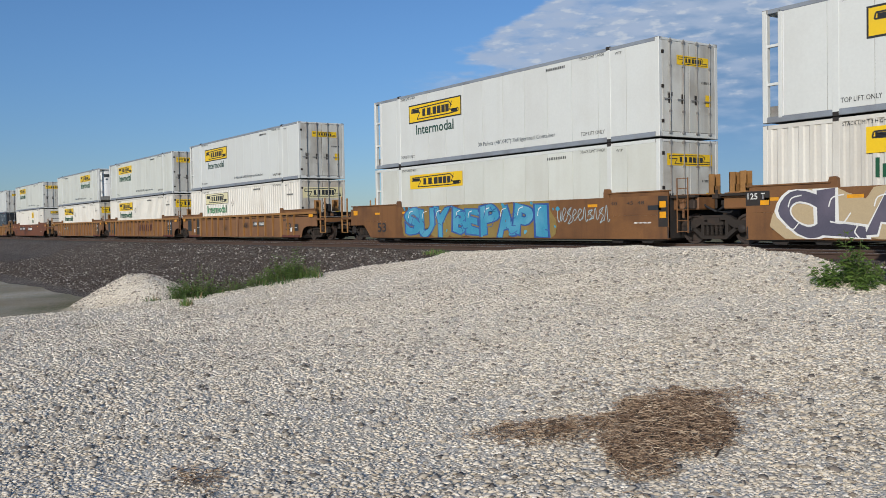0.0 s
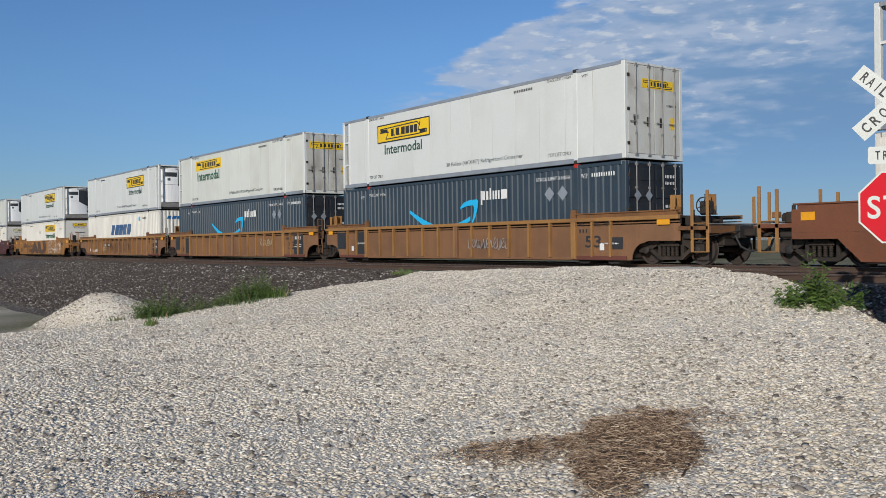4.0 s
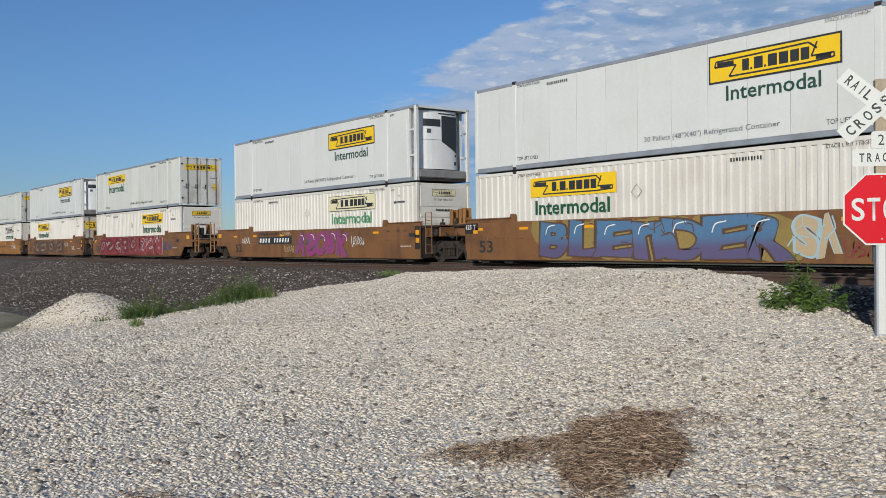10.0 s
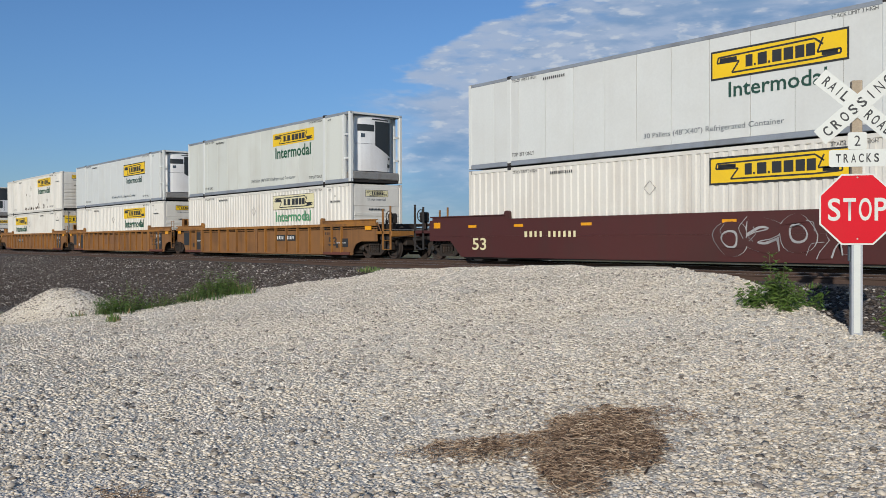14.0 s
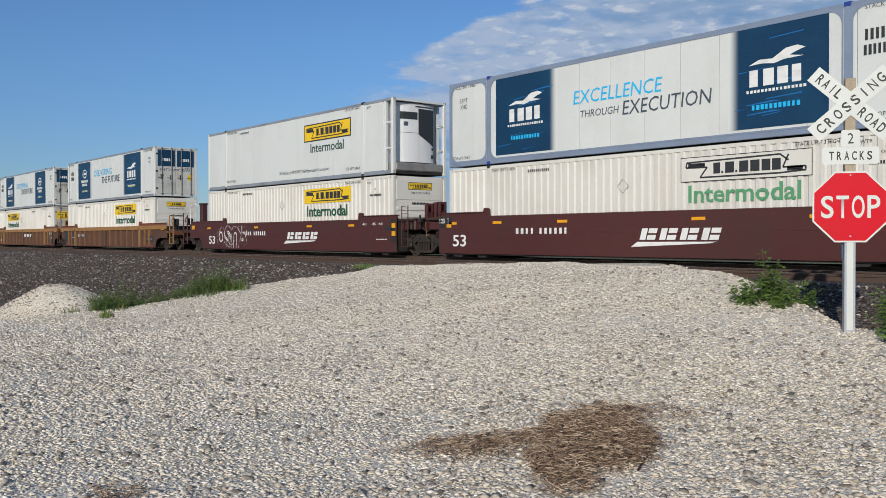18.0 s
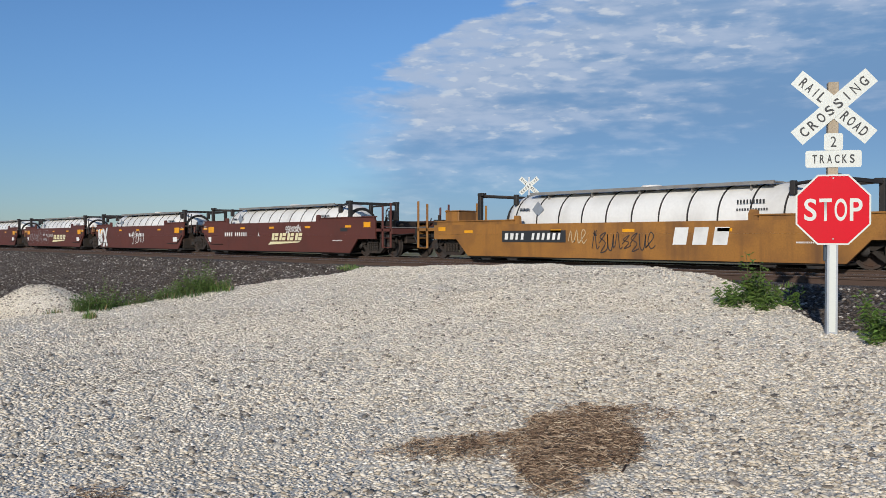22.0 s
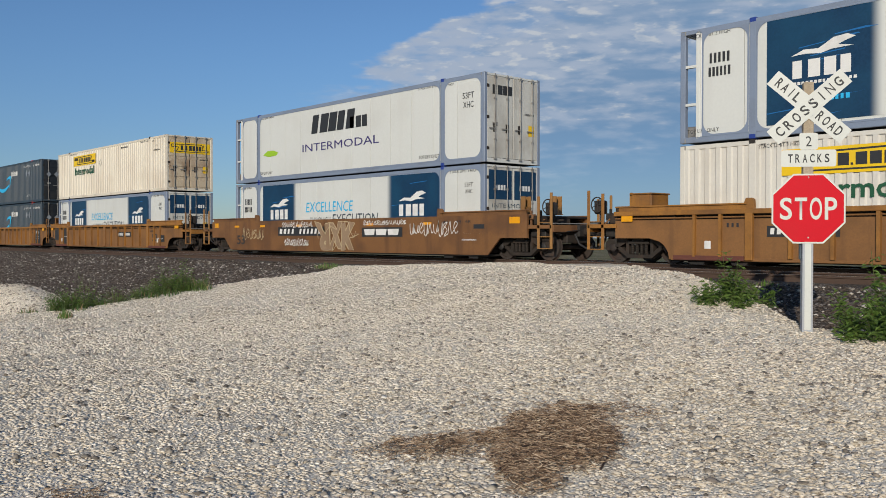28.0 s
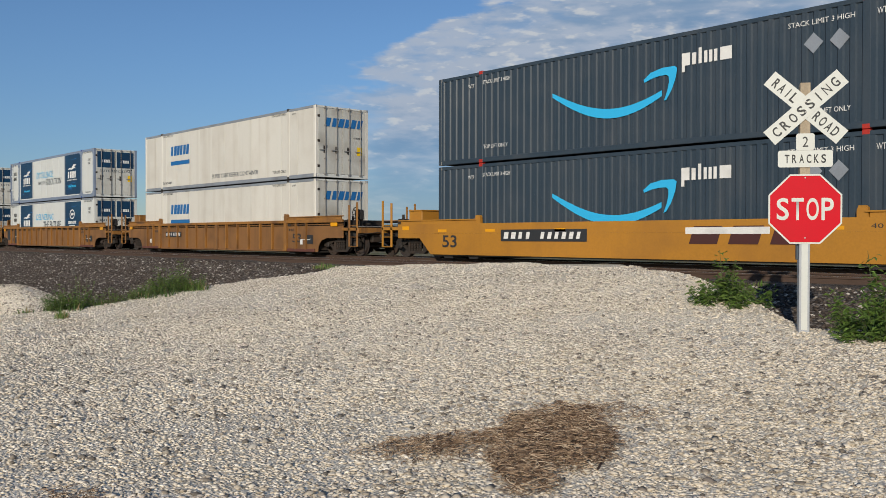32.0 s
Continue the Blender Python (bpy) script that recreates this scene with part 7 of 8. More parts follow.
            for d in (0.78, 1.52) if s < 0 else ():
                for g in (-1, 1):
                    part("end_rib", kept(("end_rib", paint), lambda: Form().prism([(-0.035, 0.22), (0.035, 0.22), (0.035, 1.28), (-0.035, 1.28)], -0.05, 0.05).mesh("end_rib")), chord, root, at=pose(g * (post + d), -1.41, 0))
        for a, b in () if s > 0 else ((max(-e_b + 0.05, -q - 0.42) if style == "smooth" and back[1] == "A" else -e_b + 0.05, -post - 0.06),
                     (post + 0.06, min(e_f - 0.05, q + 0.42) if style == "smooth" and front[1] == "A" else e_f - 0.05)):
            led = Form()
            led.box(a, b, *sorted((s * 1.47, s * 1.30)), top + 0.105, top + 0.145, 0.008)
            led.box(a + 0.1, b - 0.02, *sorted((s * 1.43, s * 1.37)), top - 0.005, top + 0.11)
            part("side_ledge", led, paint, root, "walkway ledge over the well's end")
        if style == "ribbed" and s < 0:
            for x in (-post, post):
                part("post_plate", kept(("post_plate", paint), lambda: Form().box(-0.10, 0.10, -0.06, 0.05, 0.15, 1.30, 0.012).mesh("post_plate")), chord, root, at=pose(x, -1.41, 0))
            part("middle_plate", kept(("middle_plate", paint), lambda: Form().box(-0.12, 0.12, -0.055, 0.05, 0.15, 1.30, 0.012).mesh("middle_plate")), SHEET.get(paint, paint), root, at=pose(0.06, -1.41, 0))
            for x0, x1 in ((-q - 0.1, -q + 1.9), (q - 1.9, q + 0.1)):
                part("sill_plate", Form().box(x0, x1, -1.452, -1.40, 0.13, 0.25, 0.008), "sill", root, "dull red lower sill plate")
        for x in (-post, post) if s < 0 else ():
            part("guide_bracket", kept(("guide", paint), lambda: Form().prism([(-0.13, 1.39), (0.13, 1.39), (0.11, 1.62), (0.06, 1.66), (-0.09, 1.66), (-0.13, 1.56)], -0.05, 0.05).mesh("guide_bracket")), paint, root, at=pose(x, s * 1.38, drop))
    if style == "smooth":
        for s, e, kind in ((1, e_f, front[1]), (-1, e_b, back[1])):
            if kind == "A":
                a, b = sorted((s * (q + 0.40), s * e))
                part("end_block", Form().box(a, b, -1.22, 1.22, 0.96, 1.40, 0.03), paint, root)
                a, b = sorted((s * (q + 0.36), s * (q + 0.42)))
                if paint != "oxide":
                    part("end_plate", Form().box(a, b, -1.43, 1.43, 0.16, 1.39, 0.01), "dark", root)
                a, b = sorted((s * (q - 0.55), s * (q + 0.38)))
                if paint == "oxide":
                    wording(root, "125T", "chalk", *((q + 0.08, q + 0.36) if s > 0 else (-q - 0.36, -q - 0.08)), 1.18, 1.28, SIDE - 0.009)
                    patch(root, "end_reflector", "amber", rect(*((q - 0.75, q - 0.15) if s > 0 else (-q + 0.15, -q + 0.75)), 0.98, 1.26), SIDE - 0.008)
                    patch(root, "data_panel", "chalk", rect(*((q - 0.95, q - 0.45) if s > 0 else (-q + 0.15, -q + 0.45)), 0.52, 0.76), SIDE - 0.007)
                    part("lower_pipe", Form().pipe([(s * (q - 1.7), -1.46, 0.42), (s * (q - 0.45), -1.46, 0.42), (s * (q + 0.2), -1.46, 0.86)], 0.018, 6), "dark", root)
                    continue
                if s > 0:
                    patch(root, "capacity_panel", "dark", rect(q + 0.05, q + 0.40, 0.5, 1.38), SIDE - 0.006)
                else:
                    patch(root, "capacity_panel", "dark", rect(-q - 0.42, -q + 0.30, 1.02, 1.39), SIDE - 0.006)
                    wording(root, "125", "chalk", -q - 0.36, -q - 0.06, 1.18, 1.34, SIDE - 0.009, bold=0.01)
                    wording(root, "T", "chalk", -q + 0.05, -q + 0.16, 1.18, 1.34, SIDE - 0.009, bold=0.01)
                    patch(root, "end_reflector", "amber", rect(-q + 0.02, -q + 0.28, 1.03, 1.15), SIDE - 0.009)
                if s > 0:
                    for z in (0.75, 1.05):
                        patch(root, "end_reflector", "amber", rect(q + 0.10, q + 0.34, z, z + 0.18), SIDE - 0.009)
    part("floor", Form().box(-q - 0.2, q + 0.2, -1.36, 1.36, 0.10, 0.165, 0.01), "dark", root)
    for s, e in ((1, e_f), (-1, e_b)):
        a, b = sorted((s * (q + 0.12), s * e))
        part("end_deck_plate", Form().box(a, b, -1.38, 1.38, 1.30 + drop, 1.37 + drop, 0.01).box(*sorted((s * (q + 0.10), s * (q + 0.17))), -1.36, 1.36, 0.2, 1.36 + drop).box(*sorted((s * (q + 1.0), s * e)), -0.55, 0.55, 0.95 + drop, 1.30 + drop, 0.02), "iron", root)
    for x in (-q + 0.5, -q + 1.7, q - 1.7, q - 0.5):
        part("floor_bearer", kept("floor_bearer", lambda: Form().prism([(-0.26, 0.10), (-0.18, 0.02), (0.18, 0.02), (0.26, 0.10)], -1.30, 1.30).mesh("floor_bearer")), "dark", root, at=pose(x, 0, 0))
    # bogies and ends
    if front[1] == "C":
        bogie(root, q + 1.42)
        end_platform(root, paint, 1, e_f, front[0], rnd, wheel=brake > 0, column=emblem == "swoosh", drop=drop)
    else:
        if paint != "oxide":
            part("joint_stand", stand_form(e_f - 0.02, -0.75), STAND.get(paint, paint), root, "hollow upright steel container guide")
            x = q + 0.48 if style == "smooth" else e_f - 0.12
            lad = Form()
            for xx in (0.28, 0.66):
                lad.box(x + xx - 0.015, x + xx + 0.015, -1.475, -1.445, 0.32, 1.86, 0.004)
            for z in (0.36, 0.66, 0.96, 1.26, 1.56, 1.84):
                lad.rod((x + 0.28, -1.46, z), (x + 0.66, -1.46, z), 0.012, 6)
            part("ladder", lad, paint, root)
        else:
            for xx in (0.05, 0.42):
                part("grab_post", Form().rod((e_f - 0.4 + xx, -1.38, 0.95), (e_f - 0.4 + xx, -1.38, 1.95), 0.022, 6), "dark", root)
        rigging(root, q + 0.5, front[0] + 0.1, rnd)
        part("joint_hose", Form().pipe([(e_f - 0.3, -0.9, 1.30), (e_f + 0.05, -0.95, 1.05), (front[0] - 0.05, -0.92, 0.90), (front[0] + 0.35, -0.9, 1.12)], 0.03, 6), "black", root)
        part("valve_box", Form().box(e_f - 0.35, e_f - 0.05, -1.34, -1.08, 0.98, 1.24, 0.03), "iron", root)
        part("joint_arm", Form().box(e_f - 0.1, front[0] + 0.25, -0.25, 0.25, 0.95, 1.22, 0.03), "dark", root)
    if back[1] == "C":
        bogie(root, -(q + 1.42))
        end_platform(root, paint, -1, e_b, back[0], rnd, wheel=brake == 2, column=emblem == "swoosh", drop=drop)
    else:
        bogie(root, -back[0])
        part("joint_arm", Form().box(-back[0] - 0.05, -e_b + 0.1, -0.25, 0.25, 0.92, 1.20, 0.03), "dark", root)
        if paint != "oxide":
            for xx, yy in ((0.10, -1.10), (0.62, -1.34)):
                part("joint_stand", stand_form(-e_b + xx, yy), STAND.get(paint, paint), root, "hollow upright steel container guide")
        rigging(root, -back[0] - 0.1, -q - 0.5, rnd)
    # painted marks
    y = SIDE - 0.006
    if not short:
        if style == "smooth":
            wording(root, "53", marks, -q + 0.35, -q + 1.05, 0.38, 0.78, y + (0.006 if style == "smooth" else 0.062), bold=0.015)
        if style == "ribbed":
            wording(root, "53", marks, post + 0.45, post + 1.1, 0.50, 0.86, y + 0.062, bold=0.015)
        wording(root, "40     45  48", marks, post + 0.19, post + 1.54, 1.16 + drop, 1.26 + drop, y if style == "smooth" else y - 0.014)
    else:
        wording(root, "40" if paint == "ochre" else "A", marks, -0.95, -0.80, 0.78, 0.95, y, bold=0.015)
    xs = (-q + 0.35, -q + 2.6, -2.6, 2.2, post - 0.6) if not short else (-q - 0.2, -2.4, 0.3, 3.3, q + 0.2)
    for i, x in enumerate(xs):
        if style == "ribbed":
            patch(root, "reflector", "amber", rect(x - 0.2, x + 0.2, 1.30, 1.37), SIDE - 0.02)
        else:
            amber(root, x, 1.13 + drop)
    if style == "ribbed" or front[1] == "C":
        patch(root, "end_reflector", "amber", rect(e_f - 0.75, e_f - 0.30, 1.13 + 0.7 * drop, 1.33 + drop), y, label="amber reflector panel")
    if style == "ribbed" or back[1] == "C":
        patch(root, "end_reflector", "amber", rect(-e_b + 0.25, -e_b + 0.62, 1.13 + 0.7 * drop, 1.33 + drop), y)
    patch(root, "data_panel", "ink", rect(q - 0.35, q + 0.15, 0.98 + drop, 1.12 + drop) if style == "smooth" else rect(q - 0.55, q - 0.05, 0.45, 0.80), y if style == "smooth" else y + 0.048)
    bars(root, "chalk", q - 0.9, q - 0.2, 0.60, 0.64, y + (0.0 if style == "smooth" else 0.04), 14, seed=6)
    px = plate_at if plate_at is not None else -4.9
    wide = 2.7 if short else 3.4
    ym = y if style == "smooth" else y + 0.046
    if panels:
        patch(root, "number_panel", "ink", rect(px, px + wide, 0.76 + 0.7 * drop, 1.12 + 0.7 * drop) if style == "smooth" else rect(px, px + 1.75, 0.72, 0.98), ym)
        if style == "smooth":
            bars(root, "chalk", px + 0.12, px + wide * 0.40, 0.84 + 0.7 * drop, 1.04 + 0.7 * drop, ym - 0.002, 4, 0.55, seed=2, slant=0.03)
            bars(root, "chalk", px + wide * 0.48, px + wide - 0.12, 0.84 + 0.7 * drop, 1.04 + 0.7 * drop, ym - 0.002, 6, 0.55, seed=3, slant=0.03)
        else:
            bars(root, "chalk", px + 0.08, px + 0.75, 0.78, 0.93, ym - 0.002, 4, 0.55, seed=2, slant=0.02)
            bars(root, "chalk", px + 0.88, px + 1.68, 0.78, 0.93, ym - 0.002, 6, 0.55, seed=3, slant=0.02)
    elif plate_at is not None:
        bars(root, marks, px, px + 0.9, 0.80, 0.98, ym, 4, 0.5, seed=2)
        bars(root, marks, px + 1.05, px + 2.3, 0.80, 0.98, ym, 6, 0.5, seed=3)
    if emblem == "bars3":
        e0 = emblem_at
        patch(root, "emblem_panel", "ink", rect(e0, e0 + 2.4, 0.72, 1.06), ym)
        f = Form()
        for a in (e0 + 0.15, e0 + 0.85, e0 + 1.55):
            f.add([(a + 0.05, ym - 0.002, 0.78), (a + 0.6, ym - 0.002, 0.78), (a + 0.66, ym - 0.002, 1.0), (a, ym - 0.002, 1.0)], [(0, 1, 2, 3)])
        part("emblem", f, "chalk", root)
    elif emblem == "swoosh":
        f = Form()
        for i in range(4):
            a = 0.30 + 0.66 * i
            f.add([(a, y, 0.62), (a + 0.20, y, 0.62), (a + 0.29, y, 0.93), (a + 0.09, y, 0.93)], [(0, 1, 2, 3)])
            for z0, z1, d in ((0.62, 0.75, 0.24), (0.80, 0.93, 0.30)):
                f.add([(a + d, y, z0), (a + d + 0.28, y, z0), (a + d + 0.32, y, z1), (a + d + 0.04, y, z1)], [(0, 1, 2, 3)])
        f.add([(0.0, y, 0.42), (2.55, y, 0.53), (2.75, y, 0.575), (0.22, y, 0.56)], [(0, 1, 2, 3)])
        part("emblem", f, "chalk" if paint == "maroon" else "paleyellow", root, "pale block emblem with an underline")
    elif emblem == "faded":
        f = Form()
        for a in ((1.75, 2.35, 2.95) if short else [emblem_at - 0.1 + d for d in (-1.8, -0.7, 0.4)]):
            w = 0.50 if short else 0.95
            f.add([(a, ym, 0.55), (a + 0.84 * w, ym, 0.55), (a + w, ym, 1.0), (a + 0.16 * w, ym, 1.0)], [(0, 1, 2, 3)])
        part("emblem", f, "chalk" if short else "maroon" if paint != "ochre" else "sheetbrown", root, "worn block emblem")
    if style == "ribbed":
        for g in (-1, 1):
            patch(root, "data_plate", "chalk" if seed % 2 else "ink", rect(g * (post + 1.15) - 0.09, g * (post + 1.15) + 0.09, 0.42, 0.62), y + 0.048)
            bars(root, marks, g * (post + 0.42) - 0.2, g * (post + 0.42) + 0.2, 0.96, 1.06, y + 0.05, 3, 0.5, seed=4)
    if style == "ribbed" and back[1] == "A" or style == "ribbed" and front[1] == "A":
        if back[1] == "A":
            patch(root, "capacity_panel", "ink", rect(-q + 1.15, -q + 1.95, 0.28, 1.24), y + 0.044)
            patch(root, "capacity_panel", "ink", rect(-q - 0.05 - 0.35, -q + 0.28, 0.50, 1.26), y + 0.044)
        if front[1] == "A":
            patch(root, "capacity_panel", "ink", rect(q - 0.98, q - 0.08, 0.27, 1.27), y + 0.044)
            bars(root, "chalk", q - 0.85, q - 0.2, 0.95, 1.1, y + 0.042, 4, 0.5, seed=4)
            bars(root, "chalk", q - 0.75, q - 0.2, 0.70, 0.74, y + 0.042, 9, 0.6, seed=4)
        else:
            bars(root, "chalk", -q + 1.25, -q + 1.85, 0.7, 0.76, y + 0.042, 8, 0.6, seed=4)
    return root

# ---- the train: units from front to back, each a well car with what it carries ----
TRAIN_Y = TRACK_FAR
SPRAY = {
    "blue": material("light_blue_spray_paint", (0.05, 0.27, 0.42), 0.6, dirt=(0.16, 0.42, 0.55), dirt_amount=0.8, scale=2.4, bump=0.0), "navyblue": material("blue_spray_paint", (0.035, 0.085, 0.28), 0.6, dirt=(0.08, 0.2, 0.42), dirt_amount=0.8, scale=2.4, bump=0.0),
    "violet": material("violet_grey_spray_paint", (0.09, 0.085, 0.12), 0.6, dirt=(0.18, 0.15, 0.2), dirt_amount=0.7, scale=2.4, bump=0.0), "silver": material("silver_grey_spray_paint", (0.36, 0.36, 0.36), 0.5, dirt=(0.10, 0.10, 0.11), dirt_amount=0.9, scale=2.4, bump=0.0),
    "lime": material("green_spray_paint", (0.10, 0.25, 0.05), 0.6, dirt=(0.20, 0.32, 0.12), dirt_amount=0.8, scale=2.4, bump=0.0), "pink": material("magenta_spray_paint", (0.25, 0.05, 0.15), 0.6, bump=0.0),
    "red": material("dark_red_spray_paint", (0.25, 0.045, 0.045), 0.6, dirt=(0.12, 0.02, 0.02), dirt_amount=0.8, scale=2.4, bump=0.0), "umber": material("dark_brown_spray_paint", (0.085, 0.052, 0.036), 0.6, dirt=(0.14, 0.08, 0.045), dirt_amount=0.8, scale=2.4, bump=0.0),
    "palesky": material("pale_blue_spray_paint", (0.34, 0.46, 0.50), 0.6, bump=0.0), "tan": material("tan_spray_paint", (0.46, 0.36, 0.22), 0.6, bump=0.0),
    "palebrown": material("pale_brown_spray_paint", (0.30, 0.21, 0.135), 0.6, dirt=(0.19, 0.10, 0.05), dirt_amount=0.9, scale=2.4, bump=0.0),
    "crimson": material("crimson_spray_paint", (0.14, 0.018, 0.022), 0.6, dirt=(0.24, 0.06, 0.05), dirt_amount=0.6, scale=2.0, bump=0.0), "sand": material("mustard_spray_paint", (0.26, 0.19, 0.06), 0.6, dirt=(0.18, 0.09, 0.04), dirt_amount=0.8, scale=2.0, bump=0.0)}
M.update(SPRAY)


def two_tone(name, low, high):
    """Spray paint that passes from one colour at the bottom of a car's side to another at its top."""
    mt = material(name, high, 0.6, dirt=low, dirt_amount=0.3, scale=2.4, bump=0.0)
    N, L = mt.node_tree.nodes, mt.node_tree.links
    b = N["Principled BSDF"]
    src = b.inputs["Base Color"].links[0].from_socket
    tc, sp, mr, mx = N.new("ShaderNodeTexCoord"), N.new("ShaderNodeSeparateXYZ"), N.new("ShaderNodeMapRange"), N.new("ShaderNodeMix")
    mx.data_type = "RGBA"
    mr.inputs["From Min"].default_value, mr.inputs["From Max"].default_value = 0.95, 0.45
    mr.interpolation_type = "SMOOTHSTEP"
    L.new(tc.outputs["Object"], sp.inputs[0])
    L.new(sp.outputs[2], mr.inputs["Value"])
    L.new(mr.outputs[0], mx.inputs[0])
    L.new(src, mx.inputs[6])
    mx.inputs[7].default_value = (*low, 1)
    L.new(mx.outputs[2], b.inputs["Base Color"])
    return mt


M["bluefade"] = two_tone("blue_to_violet_spray_paint", (0.10, 0.085, 0.17), (0.075, 0.17, 0.29))


def train_at(t):
    """How far the train has run after t seconds; it slows a little."""
    u = t / 32.0
    return 886.85 * u - 27.575 * u ** 2 - 34.10 * u ** 3 + 16.54 * u ** 4


RD = lambda logo, **k: ("reefer", dict(nose=-1, logo=logo, **k))
RU = lambda logo, **k: ("reefer", dict(nose=1, logo=logo, **k))
JD = lambda logo="yellow", **k: ("steel", dict(front=False, kind="carrier", logo=logo, **k))
JF = lambda logo="yellow", **k: ("steel", dict(front=True, kind="carrier", logo=logo, **k))
AZ = ("steel", dict(front=False, kind="arrow", wall="navy"))
SW = lambda front: ("steel", dict(front=front, kind="wing"))
AD = lambda l, r, w, nose=-1, blue=False, unit="panel": ("reefer", dict(nose=nose, logo="none", kind="advert", left=l, right=r, words=w, unit=unit, blue=blue, rail="bluerail" if blue else "greyrail"))
EXD = AD("dog", "dog", "excellence", blue=True)
EXU = AD("dog", "dog", "excellence", nose=1, blue=True)
INC = ("reefer", dict(nose=-1, logo="none", kind="inc", rail="bluerail"))
MAR = ("reefer", dict(nose=-1, logo="none", kind="mart", wall="cream", unit="none"))
TNK = ("tank", {})
